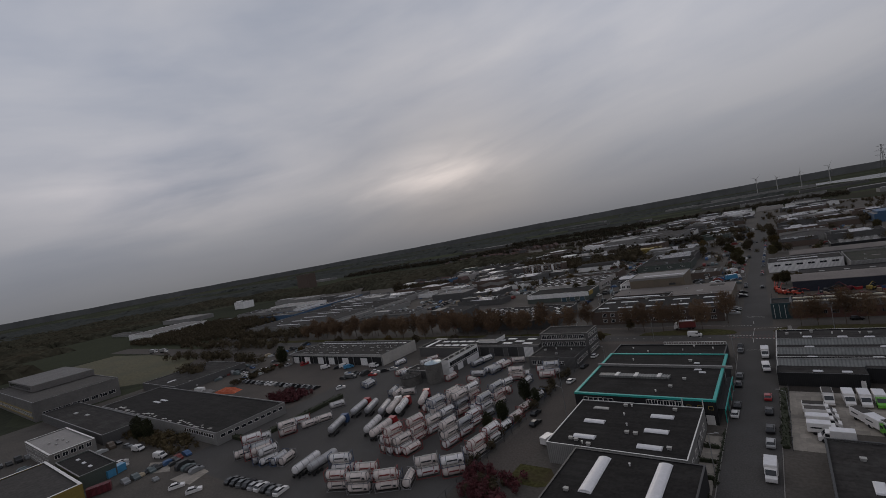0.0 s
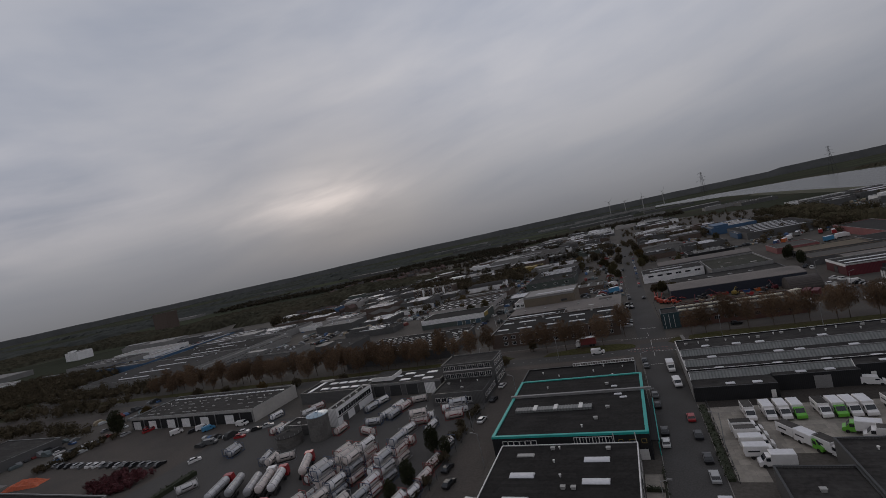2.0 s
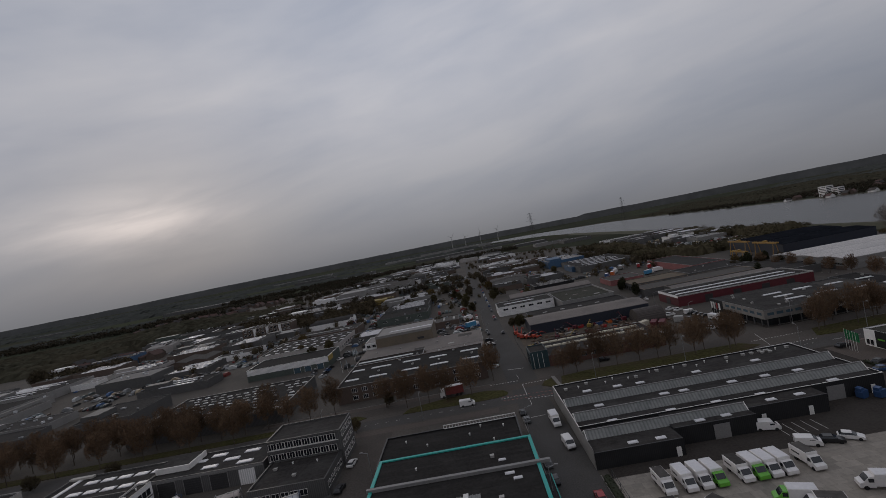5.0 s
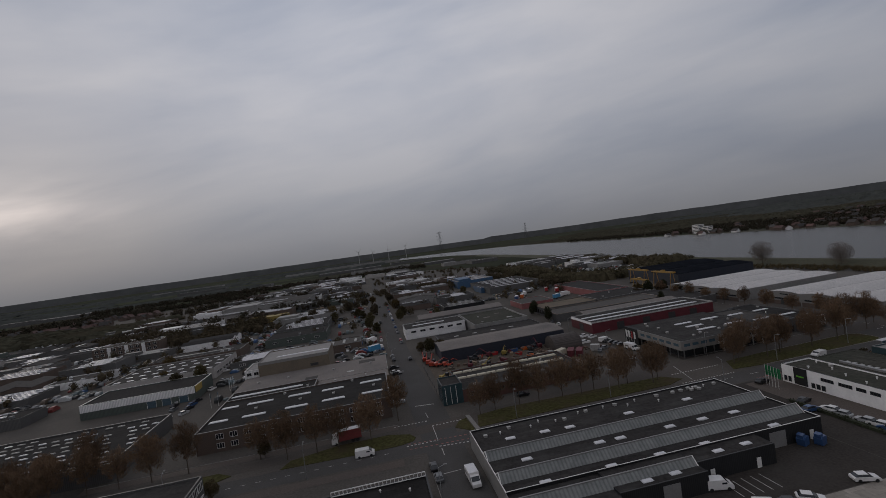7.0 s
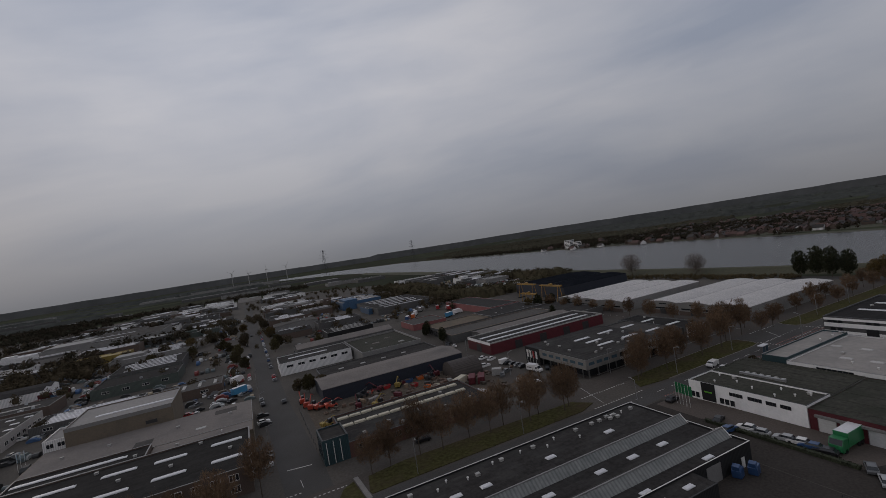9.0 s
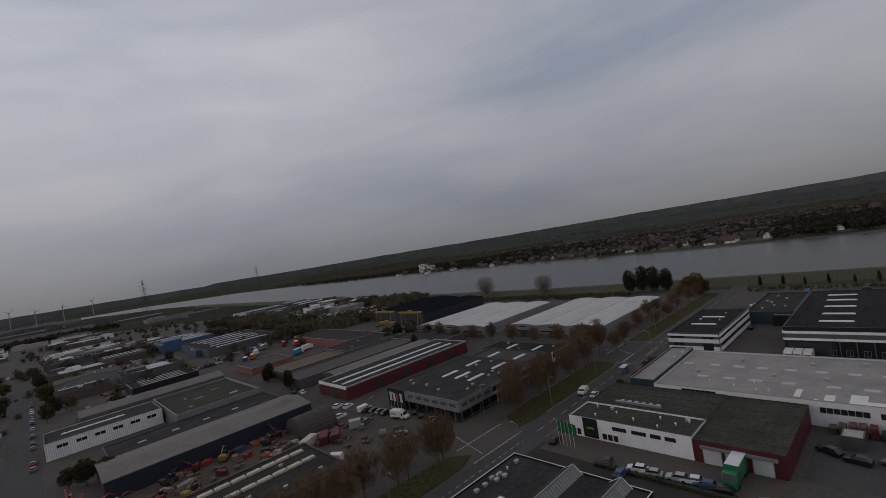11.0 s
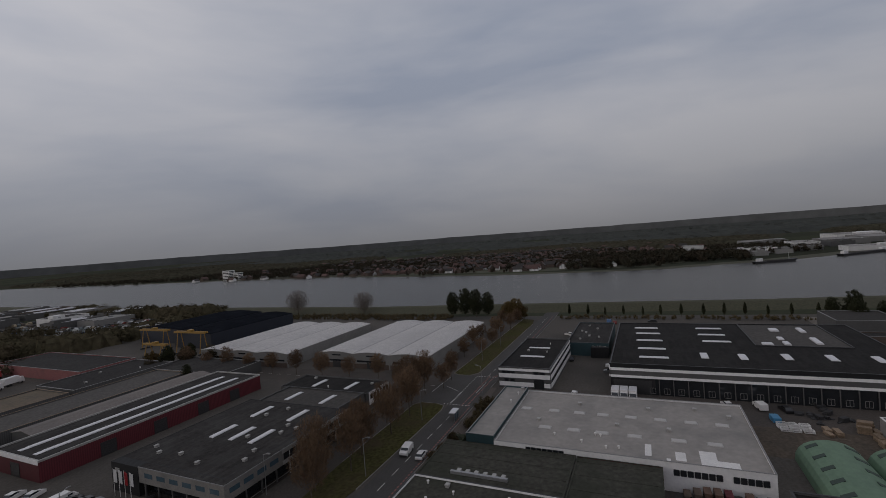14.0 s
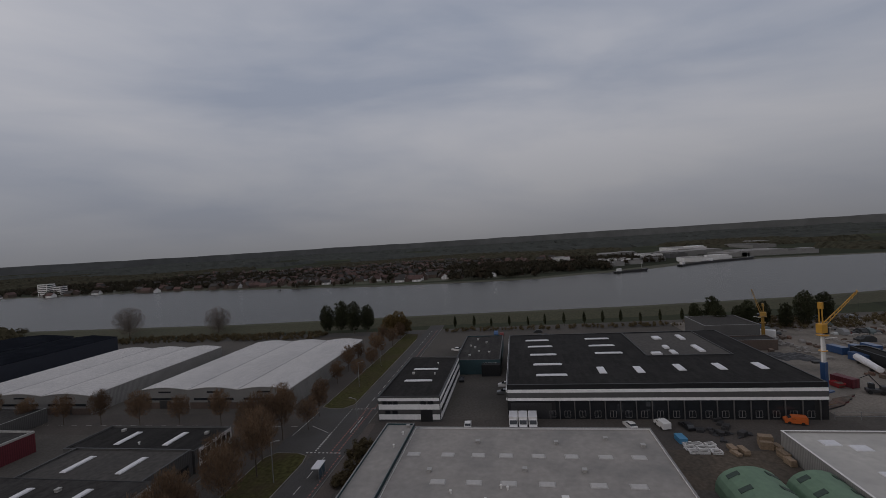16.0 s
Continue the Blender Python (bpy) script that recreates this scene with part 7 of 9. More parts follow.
for i, (x, y) in enumerate(spots):
    tree(R3[i % 3], x, y, rng.uniform(0.85, 1.1) * (0.72 if x > 150 and y > 210 else 1.0), rng.uniform(0, 360))
for x, y, s in ((288, 396, 1.12), (291, 337, 0.98)):
    tree("bare", x, y, s, rng.uniform(0, 360))
for x, y, s in ((283, 263, 1.1), (284, 255, 1.25), (282, 247, 1.2), (284, 240, 1.05), (258, 70, 0.9), (268, 30, 1.1), (272, 20, 1.0), (274, 66, 1.0), (272, 74, 0.8), (-215, 62, 0.5), (-222, 64, 0.6), (-249, 151, 0.85), (-211, 64, 0.6), (72, 327, 0.6), (139, 318, 0.55), (-74, 104, 0.45), (-73, 111, 0.5), (-73.5, 127, 0.55), (-69, 125, 0.4), (262, 60, 0.8), (266, 54, 0.9), (270, 46, 0.8), (264, 40, 0.8), (161, 362, 0.6), (165, 356, 0.5)):
    tree("dark", x, y, s, rng.uniform(0, 360))
for x, y, s in ((272, 219, 1.5), (268, 215, 1.15), (275, 224, 1.25)):
    tree("ochre", x, y, s, rng.uniform(0, 360))
for i in range(14):
    tree("poplar", 284 + 0.08 * i, 190 - i * 9.5 + rng.uniform(-0.5, 0.5), rng.uniform(1.0, 1.4), rng.uniform(0, 360))
for x, y, s in ((-2, 300, 0.9), (3, 298, 0.8), (-6, 304, 0.7), (-60, 197, 0.0), (-70, 196, 0.55), (-62, 215, 0.6), (-125, 318, 1.0), (-118, 330, 1.0), (-26, 380, 0.9), (-31, 402, 1.0), (-8, 420, 1.0), (-5, 432, 1.1), (-30, 430, 1.0), (18, 402, 0.9), (-36, 455, 0.9), (-40, 470, 1.0), (-60, 470, 1.0), (64, 520, 1.0), (120, 180, 0.0), (108, 194, 0.4), (117, 193, 0.45), (112, 193.5, 0.4), (-85, 470, 1.0)):
    if s:
        tree("green" if s > 0.85 else "olive", x, y, s, rng.uniform(0, 360))


def core():
    pts = [(0, 0, 1), (0, 0, -1)] + [(math.cos(a * math.pi / 3 + k * 0.5) * math.cos(e), math.sin(a * math.pi / 3 + k * 0.5) * math.cos(e), math.sin(e)) for k, e in enumerate((0.55, -0.5)) for a in range(6)]
    fs = []
    for a in range(6):
        b2 = (a + 1) % 6
        fs += [(0, 2 + a, 2 + b2), (1, 8 + b2, 8 + a), (2 + a, 8 + a, 2 + b2), (2 + b2, 8 + a, 8 + b2)]
    return np.array(pts), np.array(fs)


CORE, CORE_FACES = core()


def wood(name, cells, n, h, leaf, label, seed, fine=26, grain=0.13):
    """Far woods: many small leaf clumps, too many trees to count."""
    rng = np.random.default_rng(seed)
    tris = fine
    vs = []
    area = np.array([(x1 - x0) * (y1 - y0) for x0, x1, y0, y1 in cells], float)
    pick = rng.choice(len(cells), n, p=area / area.sum())
    for k in pick:
        x0, x1, y0, y1 = cells[k]
        c = np.array((rng.uniform(x0, x1), rng.uniform(y0, y1), 0.0))
        hh = h * rng.uniform(0.6, 1.25)
        w = hh * rng.uniform(0.32, 0.48)
        u = rng.normal(size=(tris, 3))
        u /= np.linalg.norm(u, axis=1)[:, None]
        r = rng.uniform(0.55, 1.0, (tris, 1)) ** 0.6
        mid = c + u * r * (w, w, hh * 0.42) + (0, 0, hh * 0.52)
        a = rng.normal(size=(tris, 3, 3)) * hh * grain
        vs.append((mid[:, None, :] + a).reshape(-1, 3))
        # the dense inner crown, lumpy and uneven
        q = CORE * (rng.uniform(0.35, 0.78, (len(CORE), 1)) * (w, w, hh * 0.44)) + c + (0, 0, hh * 0.5)
        vs.append(q[CORE_FACES].reshape(-1, 3))
    v = np.concatenate(vs)
    v[:, 2] = np.maximum(v[:, 2], 0.02)
    me = bpy.data.meshes.new(name)
    me.from_pydata(v.tolist(), [], np.arange(len(v)).reshape(-1, 3).tolist())
    me.materials.append(MATS[leaf])
    tagged(new(name, me), label, "woodland", kind="stuff")


def canopy(name, cells, h, pitch, leaf, label, seed):
    """Closed woodland seen from afar: one uneven roof of crowns over each stretch."""
    rng = np.random.default_rng(seed)
    vs, fs, k = [], [], 0
    for x0, x1, y0, y1 in cells:
        nx, ny = max(3, int((x1 - x0) / pitch)), max(3, int((y1 - y0) / pitch))
        gx, gy = np.meshgrid(np.linspace(x0, x1, nx), np.linspace(y0, y1, ny), indexing="ij")
        swell = 0.75 + 0.25 * np.sin(gx / (9 * pitch) + gy / (13 * pitch) + seed)
        z = h * swell * rng.uniform(0.5, 1.15, gx.shape)
        out = np.zeros(gx.shape, bool)
        out[0, :] = out[-1, :] = out[:, 0] = out[:, -1] = True
        z[out] = -0.1
        gx = gx + rng.uniform(-0.4, 0.4, gx.shape) * pitch * np.where(out, 1.6, 1.0)
        gy = gy + rng.uniform(-0.4, 0.4, gx.shape) * pitch * np.where(out, 1.6, 1.0)
        vs.append(np.stack((gx, gy, z), -1).reshape(-1, 3))
        a = (k + np.arange(nx - 1)[:, None] * ny + np.arange(ny - 1)[None, :]).reshape(-1)
        fs.append(np.stack((a, a + ny, a + ny + 1), -1))
        fs.append(np.stack((a, a + ny + 1, a + 1), -1))
        k += nx * ny
    me = bpy.data.meshes.new(name)
    me.from_pydata(np.concatenate(vs).tolist(), [], np.concatenate(fs).tolist())
    me.materials.append(MATS[leaf])
    tagged(new(name, me), label, "woodland", kind="stuff")


canopy("far_forest", [(-880, -590, -160, 104), (-1500, -800, -260, 178), (-1700, -960, 178, 420), (-1500, -1060, 420, 640), (-1300, -620, 520, 660), (-740, -290, 590, 770), (-560, -400, 500, 560)], 12, 5.5, "forest_canopy", "dark brown-green forest behind the western halls", 1)
canopy("far_forest", [(-3200, -1600, -300, 260), (-2700, -1650, 300, 620), (-2400, -1300, 700, 900), (-1800, -700, 960, 1060), (-3000, -1200, 1180, 1340), (-1500, -350, 1480, 1580), (-2600, -900, 1700, 1840), (-1100, 60, 2040, 2140), (-2600, -1000, 2250, 2420), (-1500, -100, 2560, 2700), (-3600, -1700, 2800, 2980), (-900, 260, 3260, 3440)], 11, 13, "forest_haze", "woods on the far plain, haze put into their colour", 2)
canopy("far_forest", [(1000, 1330, -80, 620), (900, 1250, 900, 1600), (700, 960, 1150, 1900), (960, 1500, 1700, 2300), (1080, 1400, -560, -240), (760, 900, -460, -340)], 11, 7, "forest_canopy", "wooded land behind the riverside village", 3)
canopy("far_forest", [(1420, 1700, -900, 700), (1380, 1650, 900, 2400), (1850, 2150, -1300, 1100), (1800, 2100, 1300, 2700), (2300, 2600, -1800, 600), (2400, 2700, 800, 3000), (2900, 3250, -2200, 1500), (3000, 3300, 1700, 3000), (3600, 3900, -2200, 2600)], 12, 14, "forest_haze", "woods behind the river, haze put into their colour", 4)
wood("far_wood", [(-600, -240, 990, 1080), (-420, -60, 1180, 1260), (-1100, -500, 900, 1050), (-60, 120, 1200, 1300), (-330, -140, 560, 600), (-150, -60, 600, 660), (-700, -300, 1250, 1330), (-330, -120, 800, 850)], 2400, 10, "wood_far", "tree belts among the far halls", 2, 34, 0.1)
wood("river_wood", [(640, 1000, 180, 900), (640, 800, 60, 180), (720, 900, -60, 60)], 3300, 8.2, "wood_far", "garden trees of the village across the river", 4, 40, 0.1)
wood("river_wood", [(584, 680, 130, 240), (625, 700, 40, 130), (700, 780, 100, 260)], 380, 11, "wood_far", "dark riverside trees across the water", 14, 60, 0.09)
wood("river_wood", [(660, 900, 900, 1150), (634, 720, 1150, 1500), (580, 606, 300, 470)], 700, 8, "wood_far", "dark trees along the far shore", 5, 40, 0.09)
wood("red_bushes", [(-196, -176, 106, 118), (-67, -53, 75, 86)], 170, 2.6, "bush_red", "dark red ornamental bushes", 11, 120, 0.07)
wood("estate_trees", [(60, 150, 600, 640), (120, 190, 470, 500), (-60, 60, 640, 660), (-240, -120, 470, 500)], 300, 8, "wood_brown", "brown tree belt between far halls", 12, 140, 0.05)
canopy("scrub_belt", [(152, 192, 450, 560), (156, 190, 565, 690), (160, 194, 695, 780), (196, 222, 450, 480), (224, 260, 452, 500), (266, 298, 486, 560), (268, 300, 565, 690)], 8.5, 2.6, "scrub_olive", "olive-brown belt of trees between halls and dike", 6)
wood("estate_trees", [(148, 196, 446, 784), (194, 262, 446, 506), (262, 302, 480, 700)], 330, 8.5, "scrub_olive", "olive-brown trees along the belt", 6, 150, 0.045)
wood("estate_trees", [(-480, -300, 210, 234), (-420, -260, 150, 160), (-650, -470, 195, 310), (-650, -470, 195, 310), (-330, -300, 118, 135), (-480, -310, 180, 196)], 1300, 7.5, "wood_brown", "brown scrub and trees along the western road", 7, 190, 0.04)
wood("dike_scrub", [(276, 281, 70, 196), (268, 284, 262, 392), (262, 286, -40, 60)], 1000, 2.3, "leaf_olive", "dark hedge at the foot of the dike", 8, 70, 0.07)
wood("estate_trees", [(-230, -30, 340, 480), (-20, 160, 420, 980), (-380, -40, 480, 980)], 700, 7, "wood_brown", "scattered brown trees between far halls", 9, 130, 0.05)
wood("yard_scrub", [(-272, -172, 60, 69.5)], 120, 3.4, "leaf_olive", "dark bushes along the black-roofed hall", 15, 110, 0.06)
wood("yard_scrub", [(-71.5, -68.2, 84, 156), (-64, -57, 76, 84), (-254, -246, 118, 150)], 130, 2.8, "wood_brown", "brown scrub beside the lane", 16, 120, 0.06)
wood("estate_trees", [(-226, -128, 518, 542), (-300, -226, 524, 560), (-400, -330, 416, 442)], 330, 9, "wood_brown", "dense brown tree belt between halls", 13, 110, 0.06)
for i, (x, y, sc) in enumerate(((-110, 527, 1.0), (-96, 516, 0.9), (-82, 508, 1.1), (-65, 519, 1.15), (-51, 531, 1.1), (-43, 540, 0.9), (-35, 548, 1.1), (-7, 487, 1.1), (-6, 500, 0.9), (10, 513, 1.1), (4, 524, 0.9), (-153, 380, 0.95), (-146, 374, 0.7), (-404, 424, 1.7), (-396, 428, 1.3), (-128, 232, 0.8), (-120, 226, 0.7), (158, 345, 0.9), (166, 337, 0.8), (153, 362, 0.9), (146, 352, 0.7), (172, 346, 0.8), (-88, 460, 0.9), (-140, 340, 0.8), (-104, 345, 0.7), (-26.5, 470, 0.9), (-26, 495, 0.9), (-26.5, 560, 1.0), (-9, 560, 1.0), (-9, 590, 0.9), (-180, 196, 0.6), (-200, 193, 0.7), (-225, 192, 0.7), (-244, 190, 0.8), (-150, 194, 0.6), (-260, 172, 0.7), (-268, 160, 0.6))):
    tree("ochre" if i % 4 == 3 else "brown", x, y, sc, 53.0 * i)


def hedge(x0, x1, y0, y1, h, material, label):
    """A clipped hedge with an uneven leafy skin."""
    rng = np.random.default_rng(int(abs(x0 * 7 + y0)))
    s = Shape().box(x0 + 0.2, x1 - 0.2, y0 + 0.2, y1 - 0.2, 0, h * 0.85)
    n = int(min(900, (x1 - x0) * (y1 - y0) * 14))
    for _ in range(n):
        c = Vector((rng.uniform(x0, x1), rng.uniform(y0, y1), h * rng.uniform(0.5, 1.0)))
        a, b2 = Vector(rng.normal(size=3)) * 0.25, Vector(rng.normal(size=3)) * 0.25
        s.solid([c, c + a, c + b2], [(0, 1, 2)])
    tagged(new("hedge", s.mesh("hedge", material)), label, "hedge")


hedge(-17.3, -16.8, 95, 119, 1.0, "hedge_leaf", "low dark hedge beside concrete pads")
for y in (110.6, 104.1, 97.6, 90.8):
    hedge(-20.8, -17.4, y - 0.3, y + 0.6, 1.0, "hedge_leaf", "low dark hedge between concrete pads")

hedge(-157, -154.6, 84, 118, 1.6, "hedge_leaf", "dark hedge between the depot car park and the tank yard")
hedge(-170, -157, 76, 78, 1.4, "hedge_leaf", "dark hedge between the depot car park and the tank yard")
hedge(75, 76.2, 150, 180, 0.9, "hedge_leaf", "low hedge along parked cars")
hedge(110, 122, 191, 195, 1.8, "hedge_leaf", "shrubs before the pale-roofed hall")
hedge(-6.4, -4.7, 114, 148, 0.7, "hedge_leaf", "rough shrubs along the van yard")


# ---- the rest of the estate, the village and the distance ----
TAKEN = [(-30, -6, 0, 1100), (-245, -190, 455, 500), (-170, -108, 328, 405), (-102, -58, 390, 474), (-240, -176, 545, 585), (-155, -108, 540, 566), (-170, -20, 190, 335), (-10, 262, 200, 365), (20, 160, 360, 447), (150, 262, 340, 447), (64, 140, 480, 650), (-120, -55, 480, 565), (-205, -100, 640, 735), (-560, -296, 225, 362), (-235, -172, 240, 320), (-300, -236, 245, 292), (140, 197, 440, 800), (-425, -335, 440, 475)]


def free(x0, x1, y0, y1):
    return all(x1 < a or x0 > b or y1 < c or y0 > d for a, b, c, d in TAKEN)


FAR_WALLS = ("clad_grey", "clad_midgrey", "clad_white", "brown_brick", "brown_brick", "clad_green", "clad_midgrey", "brown_brick", "clad_midgrey", "wall_pale_mix", "clad_midgrey", "clad_midgrey")
FAR_WORDS = {"clad_grey": "grey", "clad_midgrey": "dark grey", "clad_white": "white", "brown_brick": "brown brick", "wall_pale_mix": "pale", "clad_green": "grey-green", "clad_blue": "blue", "clad_dark_red": "dark red"}


def far_hall(x0, x1, y0, y1, h, rng, roof=None, wall=None, strips=None):
    roof = roof or rng.choice(("roof_dark", "roof_dark", "roof_dark", "roof_dark", "roof_dark", "roof_dark", "roof_dark", "roof_dark", "roof_mid", "roof_mid", "roof_mid", "roof_light"))
    wall = wall or rng.choice(FAR_WALLS)
    kind = rng.random()
    label = "distant %s hall with %s roof" % (FAR_WORDS[wall], {"roof_dark": "dark", "roof_mid": "grey", "roof_light": "pale"}[roof])
    if kind < 0.16 and strips is None:
        gable_hall("distant_hall", x0, x1, y0, y1, h, h + 1.6, rng.choice("xy"), wall, roof, label, rng.choice((1, 2)), ridge_mat="dome_plastic" if rng.random() < 0.3 else None)
        return
    b = Building("distant_hall", x0, x1, y0, y1, h, wall, roof, label, "hall", coping=None if y0 > 400 or x0 < -180 else rng.choice(("grey_trim", "grey_trim", "dark_trim")), ring=True)
    n = rng.choice((0, 4, 5, 6, 6, 7, 8)) if strips is None else strips
    if n:
        m = rng.choice(("dome_plastic", "dome_plastic", "dome_plastic", "dome_aged"))
        if y0 > 400 or x0 < -180:
            s = Shape()
            L = min((x1 - x0) * rng.uniform(0.45, 0.85), 36)
            for i in range(n):
                v = y0 - b.cy + (y1 - y0) * (i + 0.5) / n
                u = rng.uniform(-0.06, 0.06) * L
                s.bevel_box(u - L / 2, u + L / 2, v - 0.6, v + 0.6, b.deck, b.deck + 0.4, 0.1)
            tagged(part("rooflight_row", s, m, b.ob), kind="stuff")
        elif rng.random() < 0.6:
            L = (x1 - x0) * rng.uniform(0.55, 0.85)
            for i in range(n):
                b.skylight((x0 + x1) / 2, y0 + (y1 - y0) * (i + 0.5) / n, round(L, 1), 1.4, m)
        else:
            L = (y1 - y0) * rng.uniform(0.3, 0.6)
            for i in range(n):
                b.skylight(x0 + (x1 - x0) * (i + 0.5) / n, (y0 + y1) / 2, 1.4, round(L, 1), m)
    if y0 < 430 and x0 > -170:
        b.windows("S", x0 + 2, x1 - 2, max(2, int((x1 - x0) / 9)), h * 0.45, 3.2, 1.1, 3)
    if rng.random() < 0.4:
        b.add("roof_upstand", wall, x0 + 3, x0 + (x1 - x0) * 0.4, y0 + 3, y0 + (y1 - y0) * 0.5, h - 0.4, h + 2.0)


rng = random.Random(101)
for gx0, gx1, gy0, gy1, cw, cd in ((-10, 235, 372, 700, 40, 30), (-390, -28, 340, 700, 44, 30), (-300, -172, 226, 430, 60, 27), (-260, 60, 700, 980, 48, 36), (-330, -270, 440, 520, 52, 38), (198, 264, 560, 800, 60, 30), (-200, 60, 980, 1160, 60, 40)):
    y = gy0
    while y < gy1:
        x = gx0 + rng.uniform(0, 8)
        while x < gx1:
            w, d = cw * rng.uniform(0.6, 1.0), cd * rng.uniform(0.55, 0.82)
            oy = rng.uniform(0, 4)
            if free(x, x + w, y + oy, y + oy + d) and rng.random() < 0.84:
                far_hall(x, x + w, y + oy, y + oy + d, rng.uniform(4, 7.5), rng)
                TAKEN.append((x, x + w, y + oy, y + oy + d))
            x += w + rng.uniform(2.5, 9)
        y += cd
far_hall(70, 112, 579, 645, 8, rng, "roof_light", "clad_blue", 4)
far_hall(82, 136, 486, 566, 6, rng, "roof_dark", "clad_midgrey", 6)
far_hall(78.5, 82, 506, 538, 5, rng, "roof_mid", "clad_blue", 0)
far_hall(-513, -440, 290, 314, 7, rng, "roof_mid", "clad_blue", 2)
far_hall(-462, -450, 316, 404, 7, rng, "roof_light", "clad_blue", 0)
far_hall(-482, -466, 318, 346, 9, rng, "roof_light", "clad_white", 0)
far_hall(-450, -400, 350, 404, 6, rng, "roof_mid", "clad_midgrey", 5)
far_hall(-398, -326, 352, 392, 6, rng, "roof_dark", "clad_grey", 5)
far_hall(-640, -540, 330, 362, 6, rng, "roof_dark", "clad_grey", 4)
far_hall(-620, -520, 372, 398, 6, rng, "roof_light", "clad_white", 0)
far_hall(-560, -470, 412, 436, 6, rng, "roof_mid", "clad_midgrey", 3)
far_hall(-700, -600, 430, 460, 7, rng, "roof_light", "clad_grey", 0)
far_hall(-310, -302, 236, 330, 4.5, rng, "roof_mid", "clad_grey", 0)
far_hall(-440, -325, 237, 300, 5.5, rng, "roof_dark", "clad_grey", 4)
far_hall(-440, -322, 302, 346, 5.5, rng, "roof_dark", "clad_grey", 3)
far_hall(-320, -315, 240, 346, 5.2, rng, "roof_light", "clad_grey", 0)
far_hall(-214, -185, 248, 276, 6, rng, "roof_dark", "clad_midgrey", 0)
far_hall(-298, -240, 250, 266, 4, rng, "roof_dark", "clad_midgrey", 0)
far_hall(-298, -246, 270, 288, 4, rng, "roof_dark", "clad_grey", 0)
far_hall(-222, -180, 300, 316, 4.5, rng, "roof_dark", "clad_midgrey", 3)
far_hall(-420, -374, 447, 470, 7, rng, "roof_light", "clad_white", 0)
far_hall(-372, -340, 447, 470, 8, rng, "roof_mid", "clad_blue", 0)
far_hall(-856, -824, 440, 462, 13, rng, "roof_light", "clad_white", 0)
far_hall(-1040, -960, 640, 660, 7, rng, "roof_light", "clad_dark_red", 0)
far_hall(-116, -62, 500, 538, 5.5, rng, "roof_mid", "clad_grey", 6)
far_hall(-235, -180, 548, 580, 7, rng, "roof_light", "clad_white", 0)
far_hall(-400, -335, 560, 588, 7, rng, "roof_mid", "clad_green", 0)
far_hall(-100, -62, 432, 470, 6, rng, "roof_dark", "clad_midgrey", 6)
far_hall(-100, -60, 394, 424, 5.5, rng, "roof_dark", "clad_green", 0)
far_hall(-165, -112, 380, 402, 5.5, rng, "roof_dark", "brown_brick", 1)
far_hall(-745, -668, 226, 300, 7, rng, "roof_light", "clad_white", 0)
far_hall(-905, -800, 330, 372, 7, rng, "roof_light", "clad_grey", 0)
b = Building("dotted_roof_hall", -165, -112, 332, 372, 5.5, "wall_pale_mix", "felt_dark", "low hall with rows of small white rooflights", "hall")
for j in range(4):
    for i in range(8):
        b.skylight(-161 + i * 6.4 + 1.5 * (j % 2), 337 + j * 9.5, 3.2, 1.3)
b.windows("S", -163, -114, 10, 1.6, 3.0, 1.4, 2), b.windows("E", 334, 370, 7, 1.6, 3.0, 1.4, 2)
b = Building("brick_flats", -240, -193, 461, 475, 10, "brown_brick", "roof_mid", "three-storey brown brick flats with white bays", "flats", coping="white_trim")
for z in (1.2, 4.3, 7.4):
    b.windows("S", -239, -194, 11, z, 2.4, 1.7, 2)
for x in (-228, -216, -204):
    b.add("white_bay", "clad_white", x - 1.2, x + 1.2, 460.6, 461, 0.3, 10.1)
b = Building("yellow_roof_hall", -150, -112, 543, 562, 6, "clad_yellow", "clad_yellow", "distant hall with yellow ochre roof", "hall")
far_hall(-203, -104, 648, 728, 10, rng, "roof_mid", "clad_grey", 2)
# long pale sheds on the plain
for x, y, w, d, h in ((-900, 250, 90, 16, 5), (-760, 270, 110, 14, 5), (-640, 300, 120, 15, 5), (-1300, 900, 160, 30, 8), (-900, 1300, 200, 40, 9), (-500, 1500, 180, 40, 9), (-200, 1700, 220, 60, 10), (60, 1800, 160, 70, 10), (-700, 1800, 160, 40, 10), (-80, 1450, 180, 60, 9), (130, 1350, 90, 50, 9), (-1500, 1500, 240, 30, 9), (-400, 2200, 300, 60, 12), (-1000, 2300, 300, 40, 12), (200, 1050, 60, 60, 8), (150, 1130, 80, 40, 8), (-380, 1300, 120, 40, 8), (-250, 2500, 300, 80, 14), (-30, 2300, 160, 60, 14)):
    far_hall(x, x + w, y, y + d, h * 0.8, rng, "roof_light" if rng.random() < 0.45 else "roof_mid", "clad_grey" if rng.random() < 0.5 else "clad_midgrey", 0)


def tower_block(x, y, w, d, h, wall, label, rows):
    b = Building("apartment_block", x - w / 2, x + w / 2, y - d / 2, y + d / 2, h, wall, "roof_dark", label, "apartments")
    for k in range(rows):
        for sd, u0, u1 in (("S", x - w / 2, x + w / 2), ("W", y - d / 2, y + d / 2), ("E", y - d / 2, y + d / 2)):
            b.band(sd, u0 + 1, u1 - 1, 1 + k * (h - 1) / rows, 1 + (k + 0.5) * (h - 1) / rows, "window_glass", 0.06, "window_band")


tower_block(-1000, 715, 46, 26, 38, "brown_brick", "dark brown tower block on the plain", 0)
